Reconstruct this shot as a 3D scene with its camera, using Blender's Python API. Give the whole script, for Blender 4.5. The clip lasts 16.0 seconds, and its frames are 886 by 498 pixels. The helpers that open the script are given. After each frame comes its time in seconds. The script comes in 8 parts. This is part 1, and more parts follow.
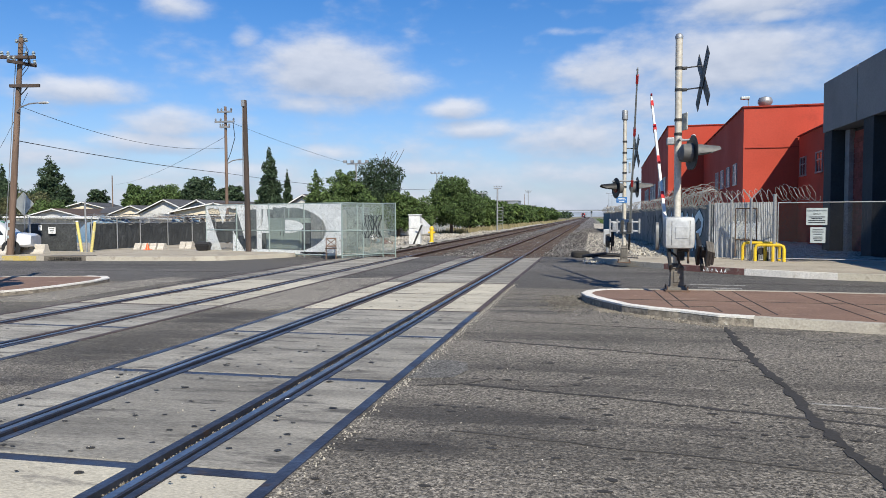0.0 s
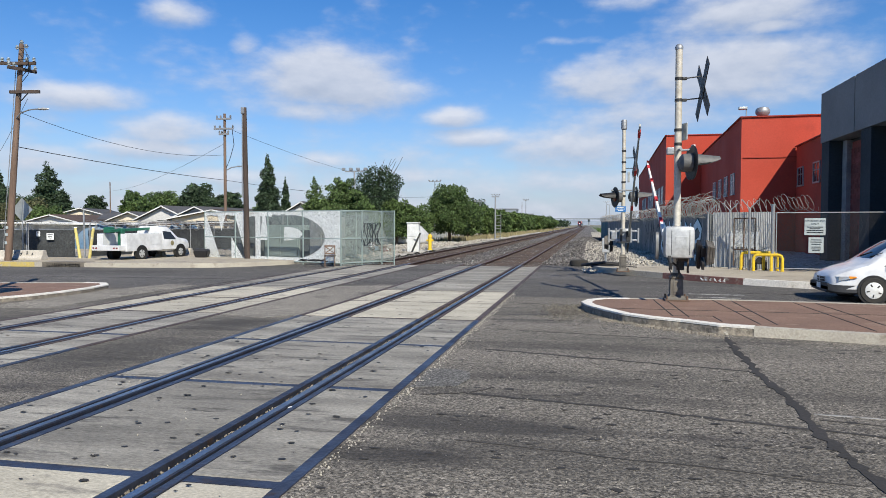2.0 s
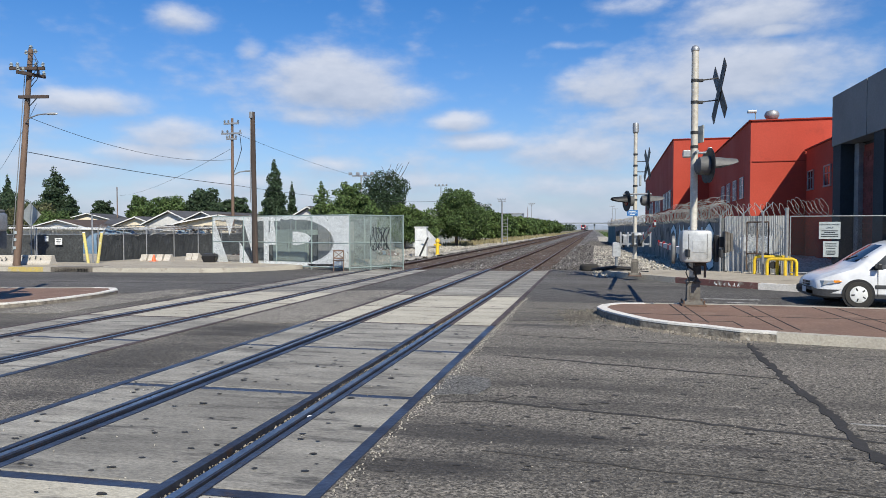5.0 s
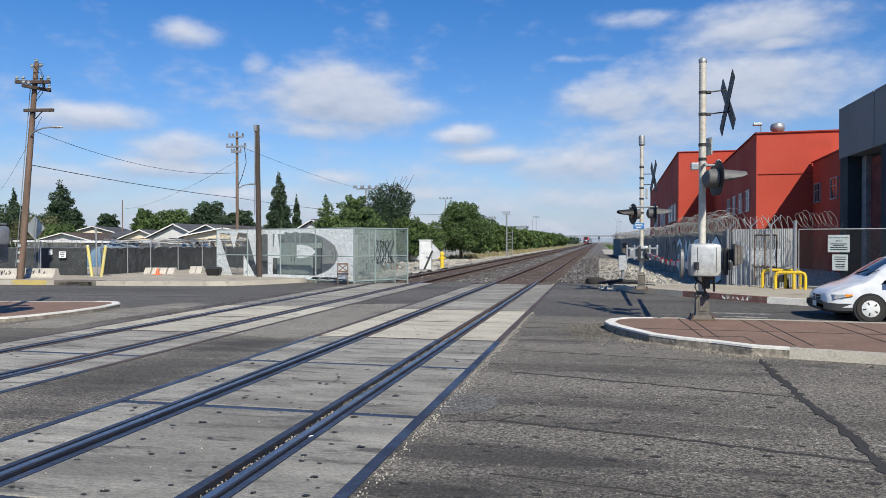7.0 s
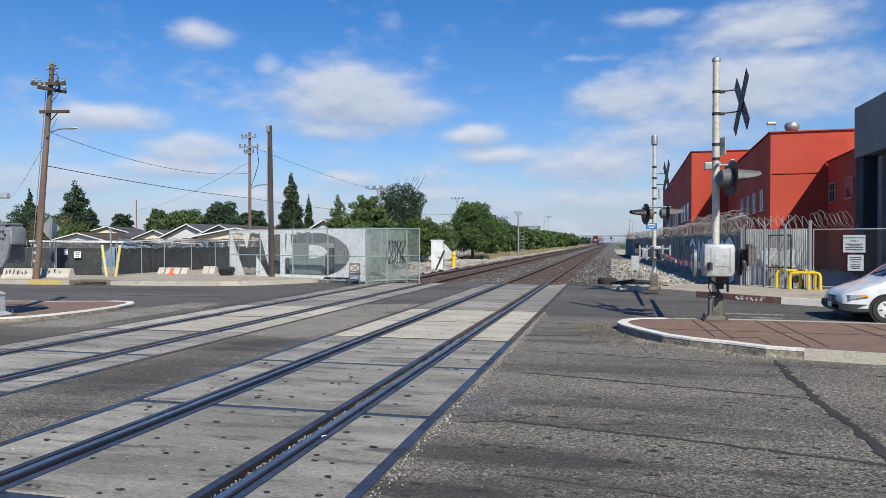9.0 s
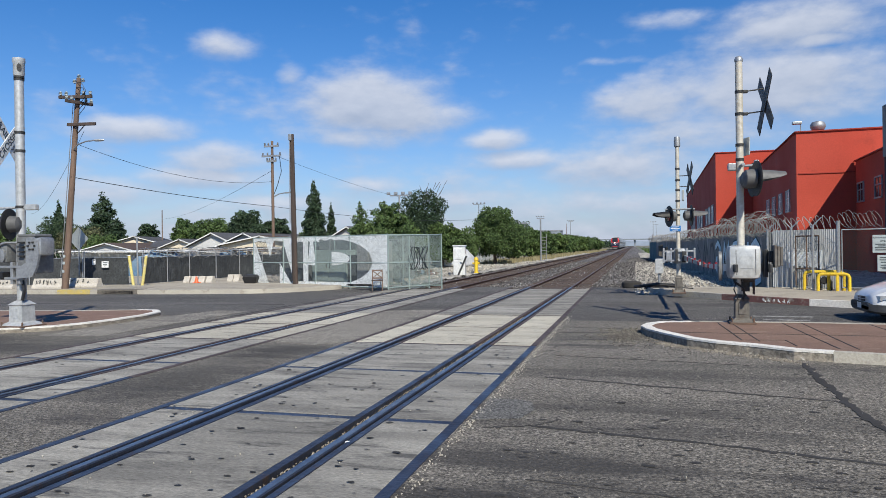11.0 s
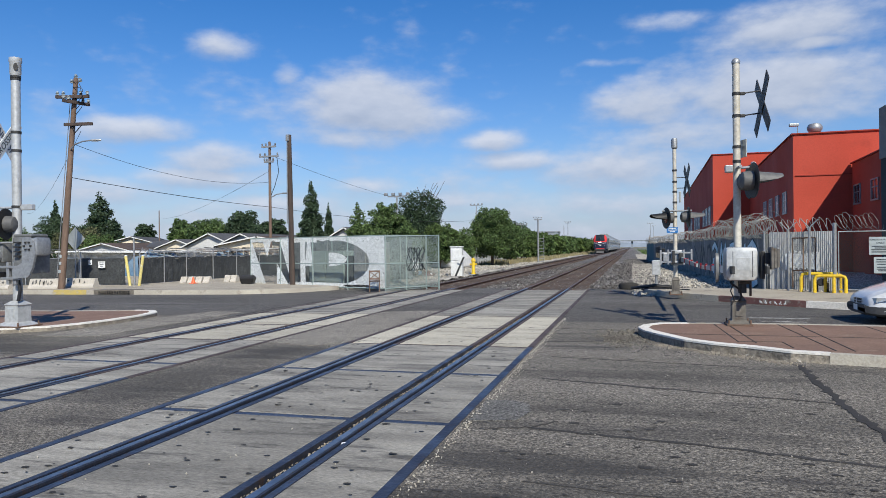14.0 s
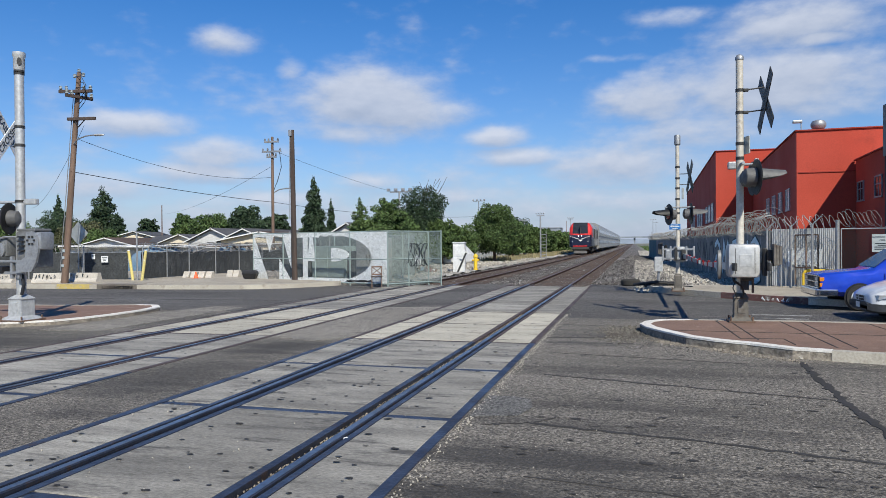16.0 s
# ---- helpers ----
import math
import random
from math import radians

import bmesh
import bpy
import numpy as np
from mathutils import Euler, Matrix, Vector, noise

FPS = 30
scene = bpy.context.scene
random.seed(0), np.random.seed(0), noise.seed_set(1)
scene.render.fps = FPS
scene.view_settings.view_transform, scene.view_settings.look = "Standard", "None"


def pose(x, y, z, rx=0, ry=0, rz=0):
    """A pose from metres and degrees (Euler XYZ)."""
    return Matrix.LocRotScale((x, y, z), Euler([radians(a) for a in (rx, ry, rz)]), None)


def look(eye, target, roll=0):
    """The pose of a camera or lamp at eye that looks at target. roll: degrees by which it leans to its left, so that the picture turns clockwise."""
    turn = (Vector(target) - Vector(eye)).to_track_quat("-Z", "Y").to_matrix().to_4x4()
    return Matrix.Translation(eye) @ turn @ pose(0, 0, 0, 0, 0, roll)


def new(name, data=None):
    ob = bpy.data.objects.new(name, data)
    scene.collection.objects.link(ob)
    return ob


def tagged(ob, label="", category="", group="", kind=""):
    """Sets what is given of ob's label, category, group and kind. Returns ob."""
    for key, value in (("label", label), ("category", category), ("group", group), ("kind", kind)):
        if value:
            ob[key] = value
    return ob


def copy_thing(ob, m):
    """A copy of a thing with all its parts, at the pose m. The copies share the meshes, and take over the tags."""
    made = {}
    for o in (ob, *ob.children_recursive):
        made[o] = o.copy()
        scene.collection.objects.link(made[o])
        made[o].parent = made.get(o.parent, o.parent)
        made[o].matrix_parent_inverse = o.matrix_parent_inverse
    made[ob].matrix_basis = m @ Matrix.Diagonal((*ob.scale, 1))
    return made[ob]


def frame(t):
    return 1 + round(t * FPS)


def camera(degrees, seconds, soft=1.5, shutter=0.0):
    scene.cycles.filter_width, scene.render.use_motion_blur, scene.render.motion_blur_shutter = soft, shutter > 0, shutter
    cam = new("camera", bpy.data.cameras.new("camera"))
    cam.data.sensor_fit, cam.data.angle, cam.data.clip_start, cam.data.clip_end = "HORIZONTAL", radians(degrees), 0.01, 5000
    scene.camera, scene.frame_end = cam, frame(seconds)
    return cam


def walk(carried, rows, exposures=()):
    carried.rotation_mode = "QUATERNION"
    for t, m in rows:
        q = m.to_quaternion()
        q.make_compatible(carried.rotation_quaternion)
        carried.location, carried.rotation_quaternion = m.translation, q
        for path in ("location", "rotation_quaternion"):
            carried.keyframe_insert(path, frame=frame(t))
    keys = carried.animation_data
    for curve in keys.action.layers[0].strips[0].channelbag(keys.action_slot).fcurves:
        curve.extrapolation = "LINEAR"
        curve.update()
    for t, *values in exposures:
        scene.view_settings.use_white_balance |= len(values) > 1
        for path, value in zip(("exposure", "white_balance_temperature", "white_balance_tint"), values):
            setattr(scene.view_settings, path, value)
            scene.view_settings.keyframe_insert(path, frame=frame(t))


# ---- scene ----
cam = camera(64.0, 16.0, soft=0.6)
PATH = [
    (0, (-0.074, 0.654, 1.473), (-0.483, 2.609, 1.382), -0.2),
    (0.5, (-0.134, 0.636, 1.476), (-0.518, 2.596, 1.379), -0.4),
    (1, (-0.128, 0.635, 1.483), (-0.505, 2.597, 1.39), -0.3),
    (1.5, (-0.128, 0.643, 1.481), (-0.516, 2.604, 1.399), -0.0),
    (2, (-0.122, 0.629, 1.483), (-0.524, 2.587, 1.414), 0.1),
    (2.5, (-0.12, 0.642, 1.485), (-0.529, 2.598, 1.423), 0.4),
    (3, (-0.118, 0.625, 1.49), (-0.535, 2.58, 1.429), 0.5),
    (3.5, (-0.139, 0.634, 1.484), (-0.557, 2.589, 1.421), 0.5),
    (4, (-0.198, 0.645, 1.474), (-0.607, 2.601, 1.406), 0.2),
    (6.5, (-0.333, 0.895, 1.484), (-0.761, 2.848, 1.46), -0.2),
    (7, (-0.333, 0.895, 1.486), (-0.762, 2.848, 1.466), 0.0),
    (7.5, (-0.338, 0.894, 1.486), (-0.77, 2.847, 1.465), 0.2),
    (8, (-0.345, 0.9, 1.484), (-0.784, 2.851, 1.462), 0.3),
    (8.5, (-0.352, 0.893, 1.479), (-0.799, 2.843, 1.455), 0.3),
    (9, (-0.338, 0.89, 1.49), (-0.799, 2.836, 1.47), -0.0),
    (11.5, (-0.322, 0.895, 1.484), (-0.85, 2.824, 1.481), -0.7),
    (12, (-0.318, 0.894, 1.488), (-0.848, 2.822, 1.483), -0.6),
    (12.5, (-0.318, 0.892, 1.488), (-0.849, 2.82, 1.484), -0.4),
    (13, (-0.323, 0.888, 1.485), (-0.85, 2.818, 1.484), -0.4),
    (13.5, (-0.319, 0.898, 1.488), (-0.841, 2.829, 1.487), -0.4),
    (14, (-0.323, 0.901, 1.486), (-0.838, 2.834, 1.485), -0.6),
    (14.5, (-0.314, 0.896, 1.494), (-0.824, 2.83, 1.489), -0.8),
    (15, (-0.313, 0.902, 1.491), (-0.821, 2.837, 1.483), -0.9),
    (15.5, (-0.324, 0.896, 1.488), (-0.835, 2.83, 1.476), -0.7),
    (16, (-0.322, 0.89, 1.487), (-0.843, 2.82, 1.474), -0.4),
]
LIGHT = [(0, 0.36, 6440, 10), (1.5, 0.33, 6420, 10), (3.5, 0.29, 6360, 10), (6.5, 0.26, 6310, 10), (9, 0.25, 6280, 10), (11.5, 0.19, 6220, 10), (16, 0.18, 6190, 10)]
walk(cam, [(t, look(eye, target, roll)) for t, eye, target, roll in PATH], LIGHT)

# ---- world, sun, exposure ----
SUN = Vector((-0.50, 0.86, -0.86)).normalized()
sun = new("sun", bpy.data.lights.new("sun", "SUN"))
sun.data.energy, sun.data.angle, sun.data.color = 4.9, radians(0.53), (1.0, 0.93, 0.775)
sun.matrix_world = look((0, 0, 60), Vector((0, 0, 60)) + SUN)

world = bpy.data.worlds.new("world")
scene.world = world
world.use_nodes = True
wn, wl = world.node_tree.nodes, world.node_tree.links


def wnode(kind, **sets):
    n = wn.new(kind)
    for k, v in sets.items():
        if k == "operation":
            n.operation = v
        elif k == "blend_type":
            n.blend_type = v
    return n


def wmath(op, a, b=None, c=None):
    n = wnode("ShaderNodeMath", operation=op)
    for i, v in enumerate((a, b, c)):
        if v is None:
            continue
        if isinstance(v, (int, float)):
            n.inputs[i].default_value = v
        else:
            wl.new(v, n.inputs[i])
    return n.outputs[0]


def build_sky():
    sky = wn.new("ShaderNodeTexSky")
    sky.sky_type, sky.sun_disc = "NISHITA", False
    sky.sun_elevation = math.asin(-SUN.z)
    sky.sun_rotation = math.atan2(-SUN.x, -SUN.y)
    sky.air_density, sky.dust_density, sky.ozone_density = 1.0, 0.2, 4.0
    geo = wn.new("ShaderNodeTexCoord")
    sep = wn.new("ShaderNodeSeparateXYZ")
    wl.new(geo.outputs["Generated"], sep.inputs[0])
    az = wmath("MULTIPLY", wmath("ARCTAN2", sep.outputs[0], sep.outputs[1]), 57.2958)
    el = wmath("MULTIPLY", wmath("ARCSINE", sep.outputs[2]), 57.2958)

    def wvec(op, a, b):
        n = wn.new("ShaderNodeVectorMath")
        n.operation = op
        for k, v in enumerate((a, b)):
            if isinstance(v, tuple):
                n.inputs[k].default_value = v
            else:
                wl.new(v, n.inputs[k])
        return n

    def noise_at(v, scale, detail, rough):
        n = wn.new("ShaderNodeTexNoise")
        n.inputs["Scale"].default_value, n.inputs["Detail"].default_value, n.inputs["Roughness"].default_value = scale, detail, rough
        wl.new(v, n.inputs["Vector"])
        return n

    def density(lift):
        """Cloud thickness at the direction, or a little above it."""
        comb = wn.new("ShaderNodeCombineXYZ")
        wl.new(az, comb.inputs[0])
        wl.new(wmath("ADD", el, lift), comb.inputs[1])
        flat = wvec("MULTIPLY", comb.outputs[0], (1.0, 2.0, 0.0)).outputs[0]
        billow = noise_at(flat, 0.30, 7, 0.56).outputs[0]
        broad = noise_at(flat, 0.075, 4, 0.55)
        warp = wvec("MULTIPLY", wvec("SUBTRACT", broad.outputs["Color"], (0.5, 0.5, 0.5)).outputs[0], (2.6, 1.1, 0.0)).outputs[0]
        bent = wvec("ADD", comb.outputs[0], warp).outputs[0]
        total = None
        # azimuth, elevation, half widths, weight
        for a, e, sa, se, w in CLOUDS:
            d = wvec("MULTIPLY", wvec("SUBTRACT", bent, (a, e, 0.0)).outputs[0], (1 / sa, 1 / se, 0.0)).outputs[0]
            g = wmath("MULTIPLY", wmath("POWER", 0.52, wvec("DOT_PRODUCT", d, d).outputs["Value"]), w)
            total = g if total is None else wmath("MAXIMUM", total, g)
        clear = wmath("MULTIPLY", wmath("MAXIMUM", wmath("SUBTRACT", el, 16.0), 0.0), -0.02)
        veil = wmath("ADD", wmath("MULTIPLY_ADD", broad.outputs[0], 0.85, -0.24), clear)
        low = wmath("MULTIPLY", wmath("POWER", 0.83, wmath("ABSOLUTE", el)), 0.48)
        return wmath("ADD", wmath("MAXIMUM", total, wmath("ADD", veil, low)), wmath("MULTIPLY_ADD", billow, 0.8, -0.40))

    dens = density(0.0)
    above = density(0.75)
    ramp = wn.new("ShaderNodeMapRange")
    ramp.interpolation_type = "SMOOTHSTEP"
    ramp.inputs["From Min"].default_value, ramp.inputs["From Max"].default_value = 0.22, 0.90
    wl.new(dens, ramp.inputs["Value"])
    cover = wmath("MULTIPLY", ramp.outputs[0], 0.92)
    # sunlit tops, greyer bases
    tone = wn.new("ShaderNodeMapRange")
    tone.inputs["From Min"].default_value, tone.inputs["From Max"].default_value = -0.30, 0.46
    wl.new(wmath("SUBTRACT", dens, above), tone.inputs["Value"])
    cloud = wn.new("ShaderNodeMixRGB")
    cloud.inputs[1].default_value, cloud.inputs[2].default_value = (5.0, 5.65, 6.95, 1), (8.0, 8.3, 9.1, 1)
    wl.new(tone.outputs[0], cloud.inputs[0])
    mix = wn.new("ShaderNodeMixRGB")
    wl.new(cover, mix.inputs[0])
    rich = wn.new("ShaderNodeHueSaturation")
    rich.inputs["Saturation"].default_value = 1.32
    wl.new(sky.outputs[0], rich.inputs["Color"])
    haze = wn.new("ShaderNodeMixRGB")
    haze.inputs[2].default_value = (4.6, 5.4, 6.9, 1)
    wl.new(wmath("MULTIPLY", wmath("EXPONENT", wmath("MULTIPLY", wmath("ABSOLUTE", el), -0.17)), 0.95), haze.inputs[0])
    tint = wn.new("ShaderNodeMixRGB")
    tint.blend_type = "MULTIPLY"
    tint.inputs[0].default_value, tint.inputs[2].default_value = 1.0, (1.14, 1.18, 1.36, 1)
    wl.new(rich.outputs[0], tint.inputs[1])
    wl.new(tint.outputs[0], haze.inputs[1])
    wl.new(haze.outputs[0], mix.inputs[1])
    wl.new(cloud.outputs[0], mix.inputs[2])
    back = wn["Background"]
    back.inputs["Strength"].default_value = 0.075
    wl.new(mix.outputs[0], back.inputs["Color"])


CLOUDS = [(-20.8, 11.4, 5.4, 2.7, 1.1), (-18.0, 10.4, 5.0, 1.6, 0.9), (-21.5, 9.0, 6.0, 1.1, 0.8), (-38.8, 9.0, 4.2, 1.0, 0.95), (-33.0, 7.0, 3.6, 1.3, 0.9), (-33.5, 5.6, 6.0, 0.9, 0.8),
          (-32.0, 15.6, 2.6, 1.0, 0.8), (-27.0, 13.6, 1.2, 0.9, 0.62), (-10.9, 8.5, 2.8, 1.0, 0.9), (-9.2, 6.9, 4.2, 0.9, 0.9), (-20.5, 5.2, 3.6, 0.8, 0.75), (-1.0, 6.2, 6.5, 1.9, 0.85),
          (1.5, 11.0, 5.0, 2.0, 0.85), (9.5, 11.4, 9.0, 2.8, 0.95), (11.5, 15.4, 6.0, 2.0, 0.9), (-1.5, 14.1, 3.0, 0.4, 0.55), (13.0, 14.3, 2.6, 0.6, 0.95), (3.0, 16.8, 4.0, 0.8, 0.62),
          (-1.0, 3.4, 9.0, 1.2, 0.72), (-14.0, 4.0, 8.0, 0.9, 0.7), (-28.0, 3.6, 9.0, 1.0, 0.7), (-41.0, 4.6, 7.0, 1.2, 0.72), (4.0, 8.4, 7.0, 1.6, 0.75)]
build_sky()


# ---- materials ----
def mat(name, c1, c2=None, rough=0.7, metal=0.0, big=0.6, fine=25.0, bump=0.25, c3=None, local=False, rand=0.0, spec=0.4, streak=None, spot=0.55, grit=0.17, agg=0.0, wear=()):
    """Two scales of variation: broad patches between c1 and c2, fine grain, and c3 stains where the broad noise peaks."""
    m = bpy.data.materials.new(name)
    m.use_nodes = True
    n, l = m.node_tree.nodes, m.node_tree.links
    p = n["Principled BSDF"]
    p.inputs["Roughness"].default_value, p.inputs["Metallic"].default_value = rough, metal
    p.inputs["Specular IOR Level"].default_value = spec
    c2 = c2 or tuple(x * 0.7 for x in c1)
    if local:
        vec = n.new("ShaderNodeTexCoord").outputs["Object"]
    else:
        vec = n.new("ShaderNodeNewGeometry").outputs["Position"]
    broad = vec
    if streak:
        mp = n.new("ShaderNodeMapping")
        mp.inputs["Scale"].default_value = streak
        l.new(vec, mp.inputs[0])
        broad = mp.outputs[0]
        if not agg:
            vec = broad

    def noise_tex(scale, detail, rg=0.6, vec=vec):
        t = n.new("ShaderNodeTexNoise")
        t.inputs["Scale"].default_value, t.inputs["Detail"].default_value, t.inputs["Roughness"].default_value = scale, detail, rg
        l.new(vec, t.inputs["Vector"])
        return t.outputs[0]

    def rng(v, a, b, lo=0.0, hi=1.0):
        r = n.new("ShaderNodeMapRange")
        for k, x in zip(("From Min", "From Max", "To Min", "To Max"), (a, b, lo, hi)):
            r.inputs[k].default_value = x
        l.new(v, r.inputs["Value"])
        return r.outputs[0]

    def mixc(f, a, b, kind="MIX"):
        x = n.new("ShaderNodeMixRGB")
        x.blend_type = kind
        for i, v in enumerate((f, a, b)):
            if isinstance(v, (int, float)):
                x.inputs[i].default_value = v
            elif isinstance(v, tuple):
                x.inputs[i].default_value = (*v, 1)
            else:
                l.new(v, x.inputs[i])
        return x.outputs[0]

    b1, f1 = noise_tex(big, 5, 0.6, broad), noise_tex(fine, 3)
    col = mixc(rng(b1, 0.35, 0.65), c1, c2)
    if c3:
        col = mixc(rng(noise_tex(big * 2.7, 6, 0.7, broad), spot, spot + 0.13), col, c3)
    col = mixc(1.0, col, rng(f1, 0.3, 0.7, 1 - grit, 1 + grit), "MULTIPLY")
    if agg:
        vo = n.new("ShaderNodeTexVoronoi")
        vo.inputs["Scale"].default_value = agg
        l.new(vec, vo.inputs["Vector"])
        sp = n.new("ShaderNodeSeparateColor")
        l.new(vo.outputs["Color"], sp.inputs[0])
        col = mixc(1.0, col, rng(sp.outputs[0], 0, 1, 0.3, 1.7), "MULTIPLY")
        chips = n.new("ShaderNodeTexVoronoi")
        chips.inputs["Scale"].default_value = agg * 0.62
        l.new(vec, chips.inputs["Vector"])
        sc = n.new("ShaderNodeSeparateColor")
        l.new(chips.outputs["Color"], sc.inputs[0])
        col = mixc(1.0, col, rng(sc.outputs[1], 0.72, 0.95, 1.0, 1.5), "MULTIPLY")
        col = mixc(1.0, col, rng(sc.outputs[2], 0.05, 0.3, 0.5, 1.0), "MULTIPLY")
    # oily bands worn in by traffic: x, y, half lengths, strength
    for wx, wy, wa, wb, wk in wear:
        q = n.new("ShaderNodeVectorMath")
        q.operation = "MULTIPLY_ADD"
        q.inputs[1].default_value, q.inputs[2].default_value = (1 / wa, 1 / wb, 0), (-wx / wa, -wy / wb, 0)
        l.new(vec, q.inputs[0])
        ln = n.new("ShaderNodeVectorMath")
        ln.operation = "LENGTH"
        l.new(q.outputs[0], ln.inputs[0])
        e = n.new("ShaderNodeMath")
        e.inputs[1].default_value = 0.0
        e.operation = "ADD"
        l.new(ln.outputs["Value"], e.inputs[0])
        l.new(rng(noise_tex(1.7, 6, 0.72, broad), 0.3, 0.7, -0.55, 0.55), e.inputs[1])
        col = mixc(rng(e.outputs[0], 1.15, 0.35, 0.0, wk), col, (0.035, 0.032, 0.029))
    if rand:
        o = n.new("ShaderNodeObjectInfo").outputs["Random"]
        col = mixc(1.0, col, rng(o, 0, 1, 1 - rand, 1 + rand * 0.5), "MULTIPLY")
    l.new(col, p.inputs["Base Color"])
    l.new(rng(b1, 0.3, 0.7, max(0.03, rough - 0.1), min(1, rough + 0.1)), p.inputs["Roughness"])
    if bump:
        bn = n.new("ShaderNodeBump")
        bn.inputs["Strength"].default_value, bn.inputs["Distance"].default_value = bump, 0.5 / fine
        l.new(f1, bn.inputs["Height"])
        l.new(bn.outputs[0], p.inputs["Normal"])
    return m


def glow(name, c, s):
    m = bpy.data.materials.new(name)
    m.use_nodes = True
    p = m.node_tree.nodes["Principled BSDF"]
    p.inputs["Base Color"].default_value, p.inputs["Emission Color"].default_value, p.inputs["Emission Strength"].default_value = (*c, 1), (*c, 1), s
    return m


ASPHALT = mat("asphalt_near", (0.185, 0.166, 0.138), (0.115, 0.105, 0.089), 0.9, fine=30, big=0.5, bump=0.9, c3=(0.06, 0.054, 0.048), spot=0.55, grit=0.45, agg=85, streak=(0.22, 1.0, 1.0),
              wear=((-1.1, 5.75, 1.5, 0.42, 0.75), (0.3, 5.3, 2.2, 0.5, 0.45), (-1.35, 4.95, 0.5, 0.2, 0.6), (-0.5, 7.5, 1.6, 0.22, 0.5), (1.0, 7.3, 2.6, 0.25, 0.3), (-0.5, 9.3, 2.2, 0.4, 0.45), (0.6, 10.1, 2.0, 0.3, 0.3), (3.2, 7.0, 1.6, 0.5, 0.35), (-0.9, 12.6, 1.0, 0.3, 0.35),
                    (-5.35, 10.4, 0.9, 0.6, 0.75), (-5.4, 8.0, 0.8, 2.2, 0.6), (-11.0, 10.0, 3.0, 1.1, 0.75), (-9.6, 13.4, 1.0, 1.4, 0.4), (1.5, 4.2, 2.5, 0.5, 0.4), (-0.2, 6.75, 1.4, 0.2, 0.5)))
ASPHALT_DARK = mat("asphalt_far", (0.115, 0.107, 0.097), (0.072, 0.067, 0.062), 0.9, fine=40, big=0.4, bump=0.6, c3=(0.13, 0.12, 0.107), grit=0.3, agg=60, streak=(0.25, 1.0, 1.0))
TAR = mat("tar_seal", (0.042, 0.039, 0.036), (0.03, 0.028, 0.026), rough=0.85, fine=30)
PANEL = mat("crossing_concrete", (0.345, 0.325, 0.28), (0.185, 0.175, 0.155), 0.85, fine=60, big=0.9, bump=0.4, c3=(0.10, 0.094, 0.085), rand=0.18, grit=0.4, streak=(0.5, 2.2, 1.0), spot=0.53)
PANEL_LIGHT = mat("crossing_concrete_clean", (0.52, 0.48, 0.385), (0.40, 0.37, 0.30), 0.85, fine=60, big=0.9, bump=0.3, c3=(0.2, 0.185, 0.16), rand=0.16, spot=0.55, grit=0.3, streak=(0.6, 1.8, 1.0))
STEEL_EDGE = mat("edge_steel", (0.095, 0.11, 0.15), (0.06, 0.066, 0.09), 0.45, 0.7, fine=20, big=2, c3=(0.12, 0.08, 0.06))
RAIL_STEEL = mat("rail_steel", (0.36, 0.37, 0.40), (0.24, 0.25, 0.27), 0.33, 0.9, fine=30, big=2)
RAIL_WORN = mat("rail_worn_head", (0.19, 0.155, 0.145), (0.13, 0.10, 0.095), 0.5, 0.5, fine=30, big=2)
RAIL_RUST = mat("rail_rust", (0.075, 0.042, 0.034), (0.05, 0.032, 0.027), 0.85, 0.1, fine=30, big=1.5)
TIE = mat("sleeper_wood", (0.10, 0.07, 0.055), (0.06, 0.045, 0.04), 0.9, fine=20, big=1)
BALLAST = mat("ballast", (0.15, 0.14, 0.133), (0.09, 0.083, 0.08), 0.95, fine=9, big=0.25, bump=1.0, c3=(0.22, 0.205, 0.19), grit=0.75, agg=16)
GRAVEL = mat("gravel_pale", (0.46, 0.43, 0.37), (0.28, 0.26, 0.225), 0.95, fine=8, big=0.3, bump=1.0, c3=(0.22, 0.2, 0.17), grit=0.6)
DIRT = mat("dry_ground", (0.21, 0.18, 0.12), (0.15, 0.14, 0.09), 0.95, fine=6, big=0.05, bump=0.5, c3=(0.09, 0.10, 0.05))
CONCRETE = mat("pavement_concrete", (0.40, 0.355, 0.28), (0.31, 0.275, 0.22), 0.88, fine=35, big=0.5, bump=0.25, c3=(0.2, 0.18, 0.15), spot=0.56, grit=0.25)
KERB = mat("kerb_concrete", (0.44, 0.41, 0.34), (0.36, 0.33, 0.28), 0.88, fine=35, big=0.9, c3=(0.25, 0.22, 0.18))
KERB_WORN = mat("kerb_broken_face", (0.30, 0.265, 0.21), (0.16, 0.14, 0.115), 0.92, fine=22, big=3.5, bump=0.8, c3=(0.5, 0.47, 0.41), spot=0.58, grit=0.4)
KERB_WHITE = mat("kerb_white_paint", (0.74, 0.71, 0.65), (0.62, 0.59, 0.53), 0.75, fine=30, big=2.2, c3=(0.33, 0.29, 0.24), spot=0.6)
KERB_RED = mat("kerb_red_paint", (0.21, 0.095, 0.08), (0.15, 0.08, 0.07), 0.85, fine=30, big=2, c3=(0.3, 0.26, 0.22), spot=0.52)
BRICKPAVE = mat("island_stamped_paving", (0.225, 0.14, 0.10), (0.175, 0.11, 0.083), 0.88, fine=30, big=0.8, bump=0.3, c3=(0.27, 0.19, 0.14), rand=0.08)
